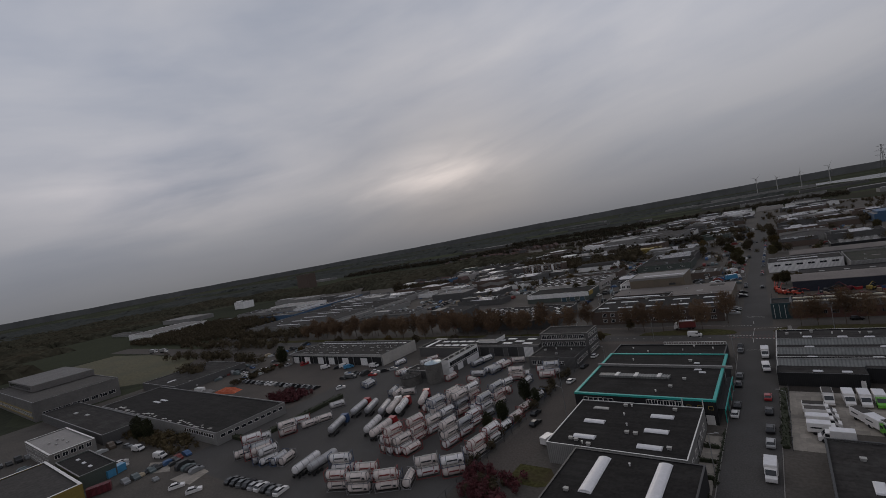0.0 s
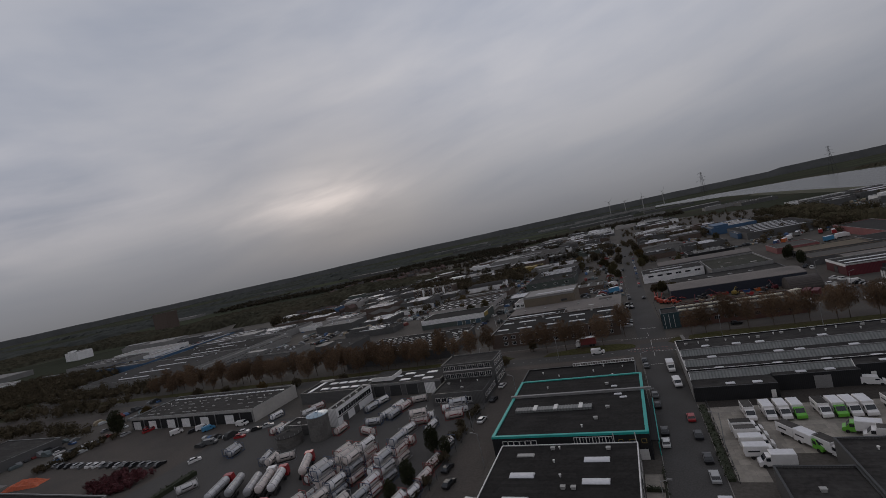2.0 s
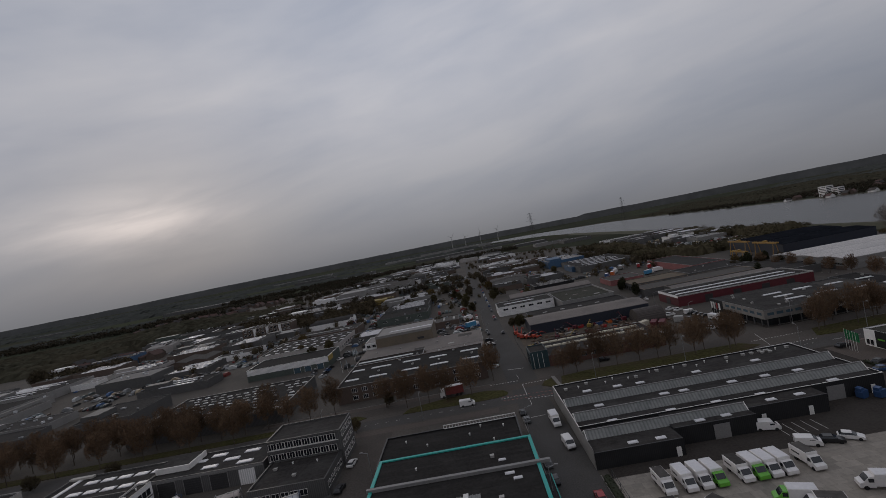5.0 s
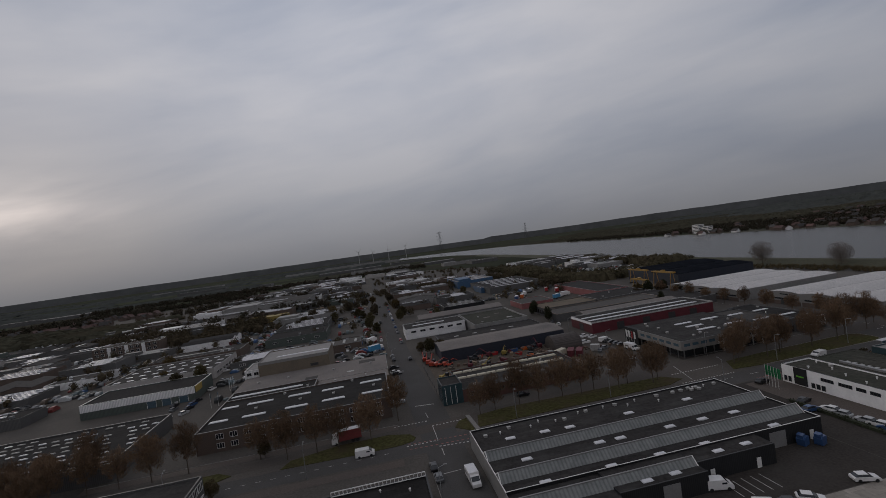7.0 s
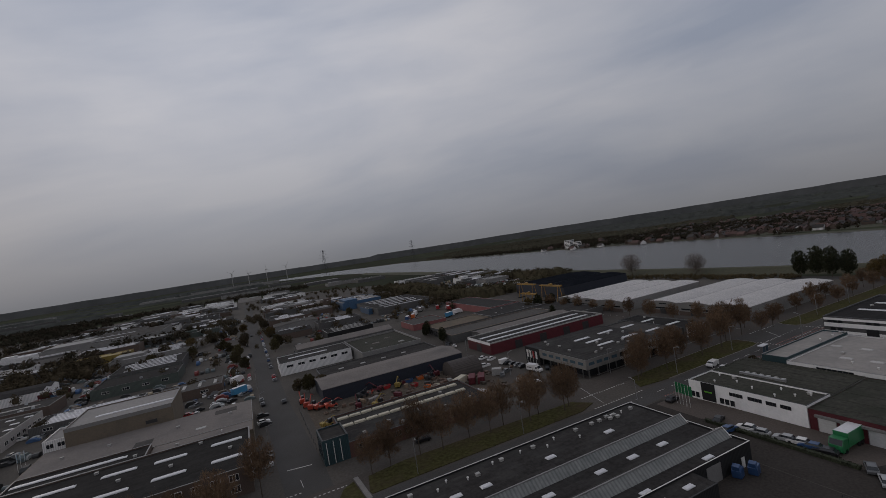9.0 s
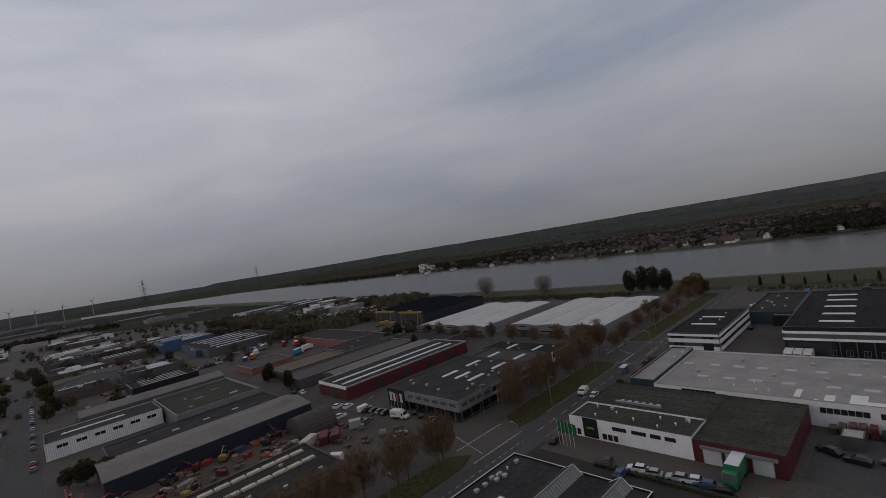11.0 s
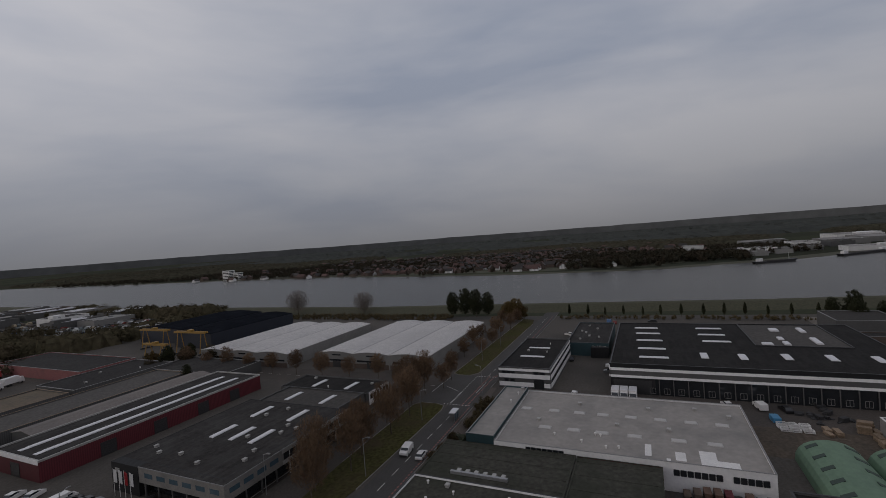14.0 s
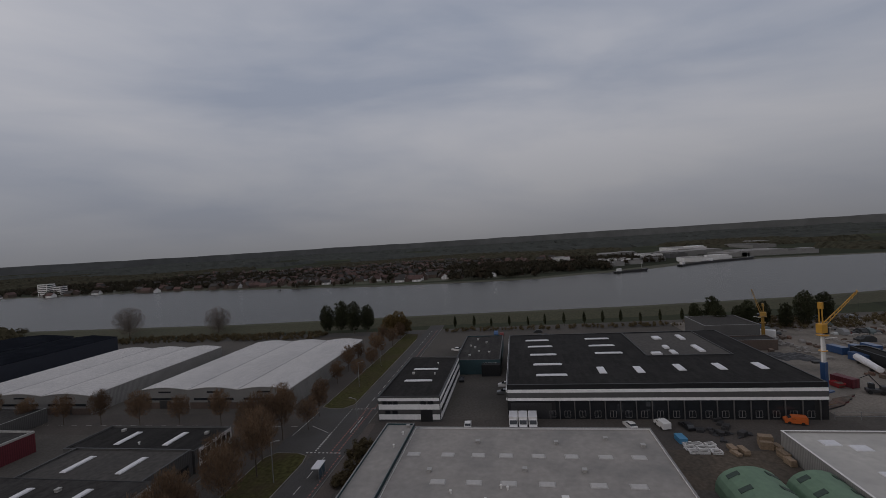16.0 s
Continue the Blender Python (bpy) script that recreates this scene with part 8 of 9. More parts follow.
tower_block(667, 922, 14, 18, 19, "clad_white", "white apartment block on the far shore", 6)
tower_block(668, 897, 12, 14, 14, "clad_white", "white apartment block on the far shore", 4)
tower_block(-175, 396, 34, 14, 9, "clad_white", "pale flats with dark window bands", 3) if free(-192, -158, 389, 403) else None


def village_house(w, d, h, wall, roof, word):
    o = thing("house", "village house with %s tiled roof" % word, "house", group="houses across the river")
    part("wall", Shape().prism([(-d / 2, 0), (-d / 2, h), (0, h + d * 0.42), (d / 2, h), (d / 2, 0)], "x", -w / 2, w / 2), wall, o)
    t = [(-d / 2 - 0.4, h - 0.25), (0, h + d * 0.42 + 0.1), (d / 2 + 0.4, h - 0.25)]
    part("roof", Shape().prism([(u, z + 0.05) for u, z in t] + [(u, z + 0.3) for u, z in reversed(t)], "x", -w / 2 - 0.3, w / 2 + 0.3), roof, o)
    part("chimney", Shape().box(w * 0.2, w * 0.2 + 0.7, -0.4, 0.4, h + d * 0.3, h + d * 0.42 + 1.2), "brown_brick", o)
    return o


rng = random.Random(55)
HOUSES = [village_house(w, d, h, wl, rf, wd) for w, d, h, wl, rf, wd in ((10, 7, 2.8, "brown_brick", "roof_tile_red", "red"), (12, 8, 3, "brown_brick", "roof_tile_dark", "dark"), (9, 8, 5, "brown_brick", "roof_tile_dark", "dark"), (12, 8, 3, "clad_white", "roof_tile_dark", "dark"), (16, 8, 3.4, "brown_brick", "roof_tile_red", "red"), (11, 9, 3, "clad_white", "roof_tile_red", "red"))]
for i, o in enumerate(HOUSES):
    o.matrix_basis = pose(640 + 3 * i, 230 + 28 * i, 0, 0, 0, 20 * i)
PLACES = []
while len(PLACES) < 760:
    y = rng.uniform(60, 1000) if rng.random() < 0.3 else rng.gauss(430, 130)
    x = 622 + rng.random() ** 1.2 * 520 - (22 if 190 < y < 380 else 0)
    if 30 < y < 1100:
        PLACES.append((x, y, rng.choice((0, 90, 15, 100, 40)) + rng.uniform(-8, 8)))
PLACES.sort()
for x, y, d in PLACES[:64]:
    copy_thing(rng.choice(HOUSES), pose(x, y, 0, 0, 0, d))
PLACES = PLACES[64:] + [(-620 + rng.uniform(0, 240), 800 + rng.uniform(0, 180), rng.choice((0, 90))) for i in range(60)] + [(-440 + rng.uniform(0, 150), 440 + rng.uniform(0, 60), rng.choice((0, 90))) for i in range(34)]


def far_houses():
    """The houses behind the first rows, joined, for they cannot be told apart."""
    walls, red, dark = Shape(), Shape(), Shape()
    for x, y, deg in PLACES:
        roofs = red if rng.random() < 0.45 else dark
        w, d, h = rng.uniform(9, 16), rng.uniform(7.5, 9), rng.uniform(2.8, 5)
        for s, prof, over in ((walls, [(-d / 2, 0), (-d / 2, h), (0, h + d * 0.42), (d / 2, h), (d / 2, 0)], 0), (roofs, [(-d / 2 - 0.4, h - 0.2), (0, h + d * 0.42 + 0.15), (d / 2 + 0.4, h - 0.2), (0, h + d * 0.42 + 0.4)], 0.3)):
            k = len(s.v)
            s.prism(prof, "x", -w / 2 - over, w / 2 + over)
            s.moved(x, y, 0, radians(deg), k)
    o = tagged(new("far_houses", walls.mesh("far_houses", "brown_brick")), "far village houses with tiled roofs", "houses", kind="stuff")
    part("red_roofs", red, "roof_tile_red", o)
    part("dark_roofs", dark, "roof_tile_dark", o)


far_houses()
for x, y, w, d, h in ((740, -10, 30, 40, 7), (790, -70, 50, 30, 9), (840, -140, 60, 50, 8), (700, -130, 30, 60, 6), (900, -60, 60, 60, 8), (960, -200, 80, 60, 9), (760, -230, 60, 60, 8), (1050, 60, 60, 40, 8), (880, 60, 40, 30, 7)):
    far_hall(x, x + w, y, y + d, h, rng, "roof_light", rng.choice(("clad_white", "clad_grey")), 0)


def pylon(x, y, h, label):
    o = thing("pylon", label, "pylon", (x, y, 0), 0.5)
    s = Shape()
    b, t = h * 0.085, h * 0.012
    n = 9
    zs = [h * (1 - (1 - i / n) ** 1.25) for i in range(n + 1)]
    def at(i, sx, sy):
        k = zs[i] / h
        r = b * (1 - k) ** 1.4 + t
        return (sx * r, sy * r, zs[i])
    for i in range(n):
        for sx, sy in ((1, 1), (1, -1), (-1, -1), (-1, 1)):
            s.tube(at(i, sx, sy), at(i + 1, sx, sy), 0.3, 0.25, 4)
            nx, ny = (sx, -sy) if sx * sy > 0 else (-sx, sy)
            s.tube(at(i, sx, sy), at(i + 1, nx, ny), 0.14, 0.14, 3)
    part("lattice", s, "steel_dark", o)
    for k, w in ((0.72, 0.2), (0.84, 0.16), (0.95, 0.12)):
        a = Shape()
        a.tube((-h * w, 0, h * k), (h * w, 0, h * k), 0.22, 0.22, 4).tube((-h * w, 0, h * k), (0, 0, h * k + h * 0.05), 0.16, 0.16, 4).tube((h * w, 0, h * k), (0, 0, h * k + h * 0.05), 0.16, 0.16, 4)
        part("cross_arm", a, "steel_dark", o)
    return o


pylon(226, 1590, 97, "tall dark lattice pylon by the river")
pylon(650, 1900, 95, "tall dark lattice pylon by the river")


def turbine(x, y, h, turn):
    o = thing("wind_turbine", "pale wind turbine on the horizon", "wind turbine", (x, y, 0), 2.4)
    part("tower", Shape().lathe([(0, 2.2), (h, 1.2)], n=10), "dome_aged", o)
    part("nacelle", Shape().bevel_box(-4, 3, -1.6, 1.6, h - 1.2, h + 1.8, 0.5), "dome_aged", o)
    for i in range(3):
        a = radians(turn + 120 * i)
        s = Shape()
        d = Vector((0, math.cos(a), math.sin(a)))
        e = Vector((0, -math.sin(a), math.cos(a)))
        r = h * 0.55
        p0 = Vector((-4.6, 0, h))
        s.solid([p0 - e * 1.2, p0 + e * 1.4 + d * 6, p0 + d * r, p0 - e * 0.6 + d * r * 0.5, p0 + Vector((0.6, 0, 0)) + d * 5], [(0, 1, 2, 3), (0, 1, 4), (1, 2, 4), (2, 3, 4), (3, 0, 4)])
        part("blade", s, "dome_aged", o)
    return o


for x, y, h, a in ((-78, 3060, 78, 20), (12, 3070, 66, 50), (115, 3060, 74, 80), (230, 3040, 76, 10)):
    turbine(x, y, h, a)



def yard_clutter(name, cells, n, seed, label, look_of="yard_clutter"):
    """Cars, pallets and goods between the far halls, too small to pick apart."""
    rng2 = random.Random(seed)
    s = Shape()
    area = [(x1 - x0) * (y1 - y0) for x0, x1, y0, y1 in cells]
    made = 0
    while made < n:
        x0, x1, y0, y1 = rng2.choices(cells, area)[0]
        x, y = rng2.uniform(x0, x1), rng2.uniform(y0, y1)
        if not free(x - 2, x + 2, y - 2, y + 2):
            made += 0.2
            continue
        row = rng2.choice((1, 1, 2, 4, 6))
        turn = rng2.choice((0.0, math.pi / 2))
        for i in range(row):
            px, py = x + (i * 2.8 if turn else 0), y + (0 if turn else i * 2.8)
            k = len(s.v)
            L, w, hh = rng2.choice(((4.3, 1.8, 1.4), (4.3, 1.8, 1.4), (5.5, 2.0, 2.3), (2.5, 1.5, 1.0)))
            if look_of != "yard_clutter":
                for _ in range(3):
                    a, b2, u, v = rng2.uniform(0.3, 1.1), rng2.uniform(0.2, 0.7), rng2.uniform(-1, 1), rng2.uniform(-1, 1)
                    s.bevel_box(u - a, u + a, v - b2, v + b2, 0.0, rng2.uniform(0.2, 1.1), 0.08)
                s.moved(px, py, 0.03, rng2.uniform(0, 3), k)
                made += 1
                continue
            s.prism([(-L / 2, 0.1), (-L / 2, hh * 0.6), (-L * 0.3, hh), (L * 0.15, hh), (L * 0.3, hh * 0.62), (L / 2, hh * 0.5), (L / 2, 0.1)], "y", -w / 2, w / 2)
            s.moved(px, py, 0.03, turn, k)
            made += 1
    tagged(new(name, s.mesh(name, look_of)), label, "clutter", kind="stuff")


yard_clutter("yard_goods", [(-330, -28, 336, 700), (-10, 140, 366, 700), (-560, -172, 226, 430), (198, 262, 450, 800)], 2300, 3, "small cars and goods between far halls")
ROOFS = [(o, o.children) for o in scene.collection.objects if o.name.split(".")[0] == "distant_hall"]


def roof_plant():
    """Vents, cooling boxes and lifted panels on the far roofs, too small to pick apart."""
    rng2 = random.Random(71)
    q = Shape()
    for o, kids in ROOFS:
        deck = [k for k in kids if k.name.split(".")[0] == "roof"]
        if len(deck) != 1:
            continue
        v = [p.co for p in deck[0].data.vertices]
        x0, x1, y0, y1, z = min(p.x for p in v), max(p.x for p in v), min(p.y for p in v), max(p.y for p in v), max(p.z for p in v)
        for _ in range(rng2.randint(3, 9)):
            w, d, h = rng2.uniform(0.5, 2.2), rng2.uniform(0.5, 1.6), rng2.uniform(0.4, 1.2)
            x, y = o.location.x + rng2.uniform(x0 + 2, x1 - 2), o.location.y + rng2.uniform(y0 + 2, y1 - 2)
            q.bevel_box(x - w / 2, x + w / 2, y - d / 2, y + d / 2, z - 0.02, z + h, 0.06)
    tagged(new("roof_plant", q.mesh("roof_plant", "roof_plant_mix")), "vents and cooling boxes on far roofs", "roof plant", kind="stuff")


roof_plant()
yard_clutter("yard_goods", [(-300, -236, 320, 350), (-250, -180, 318, 326), (-320, -300, 250, 345), (-640, -470, 300, 420)], 420, 33, "cars, timber and goods in the western yards")
yard_clutter("yard_goods", [(-24.6, -22, 240, 700), (-14, -12.4, 300, 700), (-110, -104, 330, 480)], 160, 34, "cars parked along the side street")
TAKEN.clear()
yard_clutter("yard_goods", [(186, 282, -36, 56), (258, 284, 60, 100), (228, 262, 170, 176)], 130, 4, "cars and goods in the storage yard", "yard_parts")
yard_clutter("yard_goods", [(176, 282, -36, 58)], 220, 24, "stacked stone and pallets in the storage yard", "kerb_stone")
yard_clutter("yard_goods", [(151, 157, 104, 118)], 9, 25, "dark scrap piles beside timber", "steel_dark")
yard_clutter("yard_goods", [(226, 282, -36, 56), (258, 284, 60, 190)], 60, 14, "parked cars below the dike")
yard_clutter("yard_goods", [(-4, 59, 252.5, 276), (62, 70, 240, 262), (52, 66, 240, 262)], 90, 5, "small machine parts and goods in the yard", "yard_parts")
yard_clutter("yard_goods", [(-296, -252, 118, 180), (-300, -250, 182, 196), (-186, -172, 134, 144)], 70, 6, "cars and goods at the depot edge")
yard_clutter("yard_goods", [(-48, -24, 308, 360), (-104, -88, 280, 330)], 60, 8, "cars and goods between halls")
yard_clutter("yard_goods", [(-270, -160, 20, 34), (-175, -160, 35, 60), (-222, -215, 36, 60)], 50, 9, "cars and goods in the western yards")


def barge(x, y, rz, L, label):
    """A river barge: a long low hull with a raised bow, hatches and a wheelhouse aft."""
    o = thing("barge", label, "ship", (x, y, 0.05), rz)
    w = L * 0.055
    s = Shape()
    s.prism([(-L / 2, 2.2), (-L / 2 + 2, 0.0), (L / 2 - 4, 0.0), (L / 2, 2.8), (L / 2 - 5, 2.5), (-L / 2 + 12, 2.0)], "y", -w, w)
    part("hull", s, "steel_dark", o)
    part("hatch_cover", Shape().bevel_box(-L / 2 + 14, L / 2 - 8, -w * 0.8, w * 0.8, 1.7, 2.6, 0.3), "roof_mid", o)
    part("wheelhouse", Shape().bevel_box(-L / 2 + 4, -L / 2 + 10, -w * 0.5, w * 0.5, 2.1, 5.0, 0.3), "clad_white", o)
    part("window_band", Shape().box(-L / 2 + 9.9, -L / 2 + 10.05, -w * 0.5, w * 0.5, 3.6, 4.6), "window_glass", o)
    part("mast", Shape().tube((L / 2 - 8, 0, 2.5), (L / 2 - 8, 0, 10), 0.15, 0.1, 5), "white_trim", o)
    return o


barge(655, -66, radians(-52), 62, "moored river barge with pale hatches")
barge(690, -122, radians(-64), 80, "moored river barge with pale hatches")
barge(590, 26, radians(-66), 46, "small moored barge at the headland")
for x, y, w, d, h, roof, wall in ((690, 10, 34, 22, 7, "roof_light", "clad_grey"), (712, -20, 40, 18, 8, "roof_light", "clad_grey"), (760, 10, 60, 24, 7, "roof_light", "clad_grey"), (745, -60, 46, 24, 9, "roof_light", "clad_grey"), (800, -110, 70, 26, 10, "roof_light", "clad_midgrey"), (760, -180, 70, 30, 8, "roof_light", "clad_grey"), (870, -190, 90, 40, 11, "roof_light", "clad_grey"), (760, -270, 50, 40, 8, "roof_light", "clad_grey"), (980, -330, 120, 40, 9, "roof_light", "clad_grey"), (1180, -420, 160, 40, 9, "roof_light", "clad_grey")):
    far_hall(x, x + w, y, y + d, h * 0.7, rng, "roof_mid" if (x + y) % 20 else roof, wall, 0)
# ---- cranes, lamps, flags and yard clutter ----
def harbour_crane(x, y, h, base, mast, top, label, jib, rz):
    o = thing("crane", label, "crane", (x, y, 0.05), rz)
    part("base", Shape().box(-1.5, 1.5, -1.5, 1.5, 0, 0.4).box(-0.62, 0.62, -0.62, 0.62, 0.4, h * 0.32), base, o)
    part("mast", Shape().lathe([(h * 0.3, 0.6), (h * 0.62, 0.5)], n=10), mast, o)
    part("machine_house", Shape().bevel_box(-1.3, 0.9, -0.8, 0.8, h * 0.64, h * 0.74, 0.2), top, o)
    part("driver_cab", Shape().bevel_box(0.9, 1.9, -0.6, 0.6, h * 0.62, h * 0.69, 0.15), "window_glass", o)
    part("king_post", Shape().box(-0.5, -0.2, -0.5, -0.3, h * 0.74, h * 0.95).box(-0.5, -0.2, 0.3, 0.5, h * 0.74, h * 0.95).box(-0.6, 0.1, -0.55, 0.55, h * 0.9, h * 0.97), top, o)
    s = Shape()
    e = Vector((math.cos(jib), 0, math.sin(jib)))
    f = Vector((-math.sin(jib), 0, math.cos(jib)))
    p = Vector((0.9, 0, h * 0.72))
    L = h * 0.66
    for v, u in ((-0.45, 0), (0.45, 0), (0, 0.7)):
        s.tube(p + Vector((0, v, 0)) + f * u, p + e * L + Vector((0, v * 0.3, 0)) + f * u * 0.3, 0.11, 0.08, 4)
    for k in range(9):
        s.tube(p + e * L * k / 9 + Vector((0, -0.45, 0)), p + e * L * (k + 1) / 9 + f * 0.5, 0.06, 0.06, 3)
        s.tube(p + e * L * k / 9 + Vector((0, 0.45, 0)), p + e * L * (k + 1) / 9 + f * 0.5, 0.06, 0.06, 3)
    part("jib", s, top, o)
    part("stay", Shape().tube((-0.2, 0, h * 0.96), p + e * L, 0.05, 0.05, 3), "steel_dark", o)
    for z, r in ((h * 0.61, 1.5), (h * 0.44, 1.1)):
        part("walkway", Shape().lathe([(z, r), (z + 0.15, r)], n=12), top, o)
    part("side_arm", Shape().tube((0, 0, h * 0.57), (3.2, -1.6, h * 0.585), 0.14, 0.1, 4), "white_trim", o)
    part("hoist_rope", Shape().tube(p + e * L, p + e * L - Vector((0, 0, h * 0.2)), 0.04, 0.04, 3), "steel_dark", o)
    return o


harbour_crane(183, 74, 25.5, "paint_blue", "clad_white", "crane_yellow", "harbour crane with blue base and orange jib", radians(28), radians(-62))
harbour_crane(246, 58, 15, "gantry_yellow", "gantry_yellow", "gantry_yellow", "small yellow yard crane", radians(75), radians(60))


def street_lamp(x, y, rz):
    if "lamp" not in PROTO:
        o = thing("street_lamp", "slim grey street lamp beside the road", "street lamp", group="street lamps")
        part("pole", Shape().tube((0, 0, 0), (0, 0, 8.5), 0.1, 0.06, 6), "steel_galv", o)
        part("arm", Shape().tube((0, 0, 8.4), (1.3, 0, 8.8), 0.05, 0.05, 5), "steel_galv", o)
        part("lamp_head", Shape().bevel_box(1.1, 1.9, -0.15, 0.15, 8.72, 8.92, 0.05), "grey_trim", o)
        PROTO["lamp"] = o
        o.matrix_basis = pose(x, y, 0.05, 0, 0, rz)
        return o
    return copy_thing(PROTO["lamp"], pose(x, y, 0.05, 0, 0, rz))


for x, y, d in ((-17.5, 100, 0), (-17.7, 140, 0), (-17.9, 170, 0), (-4.4, 125, 180), (-57, 120, 180), (-57.2, 160, 180), (-66.5, 140, 0), (-20.5, 245, 0), (-21, 285, 0), (-21.6, 330, 0), (-48, 195.4, 90), (-80, 195.4, 90), (10, 205.4, -90), (40, 205.6, -90), (70, 195, 90), (100, 206.5, -90), (130, 208, -90), (155, 198.8, 90), (190, 211, -90), (215, 211, -90), (88, 223, -90), (65, 250, 0), (65, 285, 0)):
    street_lamp(x, y, d)


def flag(x, y, cloth, rz, label, h=6.0):
    key = "flag" + cloth
    if key not in PROTO:
        o = thing("flagpole", label, "flag", group="flags")
        part("pole", Shape().tube((0, 0, 0), (0, 0, h), 0.06, 0.04, 6), "white_trim", o)
        s = Shape()
        n = 6
        pts = []
        for i in range(n + 1):
            u = 0.05 + 0.8 * i / n
            w = 0.12 * math.sin(i * 1.1)
            pts += [(u, w - 0.015, h - 3.0 - 0.1 * i / n), (u, w - 0.015, h - 0.15 - 0.2 * i / n), (u, w + 0.015, h - 3.0 - 0.1 * i / n), (u, w + 0.015, h - 0.15 - 0.2 * i / n)]
        fs = []
        for i in range(n):
            a, b2 = 4 * i, 4 * i + 4
            fs += [(a, b2, b2 + 1, a + 1), (a + 2, a + 3, b2 + 3, b2 + 2), (a + 1, b2 + 1, b2 + 3, a + 3), (a, a + 2, b2 + 2, b2)]
        s.solid(pts, fs)
        part("cloth", s, cloth, o)
        PROTO[key] = o
        o.matrix_basis = pose(x, y, 0.05, 0, 0, rz)
        return o
    return copy_thing(PROTO[key], pose(x, y, 0.05, 0, 0, rz))


for x, y in ((-95.4, 299), (-95, 300.4), (-94.4, 301.8)):
    flag(x, y, "paint_pale_blue", 100, "pale blue flag on a white pole in a yard")
for i in range(5):
    flag(80.2 + 0.15 * i, 187.4 + 1.1 * i, "paint_truck_green", -70 + 4 * i, "green banner flag on a white pole")
for i in range(4):
    flag(77.4, 250.4 + 1.9 * i, "paint_red" if i == 1 else "white_trim", -80, "banner flag on a white pole")
for i in range(2):
    flag(-96 + 2.5 * i, 276 + i, "glass_blue", 100, "pale blue banner flag on a white pole")


def machine(x, y, rz, paint, boom, label):
    o = thing("work_machine", label, "machine", (x, y, 0.06), rz)
    part("chassis", Shape().bevel_box(-2, 2, -1.0, 1.0, 0.5, 1.3, 0.1), paint, o)
    part("counterweight", Shape().bevel_box(-2.3, -1.0, -1.0, 1.0, 1.3, 2.2, 0.2), paint, o)
    part("cab", Shape().bevel_box(0.1, 1.4, -0.9, 0.1, 1.3, 2.7, 0.15), "window_glass", o)
    e = Vector((math.cos(boom), 0, math.sin(boom)))
    part("boom", Shape().tube((-1.2, 0.5, 1.8), Vector((-1.2, 0.5, 1.8)) + e * 4.2, 0.2, 0.15, 4), paint, o)
    part("arm", Shape().tube(Vector((-1.2, 0.5, 1.8)) + e * 4.2, Vector((-1.2, 0.5, 1.8)) + e * 4.2 + Vector((2.0, 0, -1.2)), 0.15, 0.1, 4), paint, o)
    wheels(o, (-1.3, 1.3), 1.0, 0.55, 0.4)
    return o


def skip(x, y, rz, L, paint, label):
    """An open steel skip with sloping ends and side ribs."""
    o = thing("skip", label, "skip", (x, y, 0.05), rz)
    w, h, a = 0.9, 1.3, L / 2
    s = Shape()
    s.prism([(-a + 0.5, 0.1), (-a, h), (-a + 0.08, h), (-a + 0.56, 0.18), (a - 0.56, 0.18), (a - 0.08, h), (a, h), (a - 0.5, 0.1)], "y", -w, w)
    s.prism([(-a + 0.5, 0.1), (-a, h), (a, h), (a - 0.5, 0.1)], "y", -w - 0.06, -w)
    s.prism([(-a + 0.5, 0.1), (-a, h), (a, h), (a - 0.5, 0.1)], "y", w, w + 0.06)
    part("bin", s, paint, o)
    part("load", Shape().prism([(-a + 0.3, 0.3), (-a + 0.2, h * 0.75), (-a * 0.2, h * 1.12), (a * 0.3, h * 0.9), (a - 0.25, h * 0.7), (a - 0.4, 0.3)], "y", -w + 0.02, w - 0.02), "yard_parts", o)
    return o


rng = random.Random(12)
for x, y, d, b2 in ((-5.5, 282, 80, 0.8), (-4, 277.5, 60, 0.9), (-6.4, 288, 90, 0.6), (-1.5, 275, 20, 0.3), (2, 272.5, 10, 0.2)):
    machine(x, y, radians(d), "paint_machine_red", b2, "orange-red aerial work platform")
for x, y, d in ((14, 274, 20), (20, 276, 140), (28.5, 274.5, 60), (41, 272, 10), (44.5, 275, 100), (10, 264, 80), (16, 259, 30)):
    machine(x, y, radians(d), rng.choice(("clad_yellow", "steel_dark", "clad_dark_red")), rng.uniform(0.1, 0.8), "muddy yard machine with folded boom")
for x, y, d, m, w in ((24.2, 276.6, 0.1, "paint_red", "red"), (33.2, 268.8, 0.5, "paint_red", "red"), (38.2, 275.8, 0.1, "paint_orange", "orange"), (40.8, 276.2, 0.1, "clad_dark_red", "dark red"), (33.4, 276.2, 0.0, "paint_blue", "blue"), (36.0, 262.4, 0.6, "paint_orange", "orange"), (38.4, 260.4, 0.6, "roofsheet_beige", "cream"), (33.8, 257.6, 0.6, "paint_sky_blue", "blue"), (44.2, 252.2, 0.3, "frame_red", "rust-red"), (30.6, 276.4, 0.0, "clad_dark_red", "dark red"), (17, 275.6, 0.2, "paint_machine_red", "orange-red"), (62.4, 240.4, 1.0, "dome_aged", "pale grey")):
    skip(x, y, d, rng.uniform(2.6, 3.6), m, "%s steel skip in the yard" % w)
machine(-2.5, 254, 0.4, "clad_yellow", 0.2, "small yellow wheel loader in the yard")
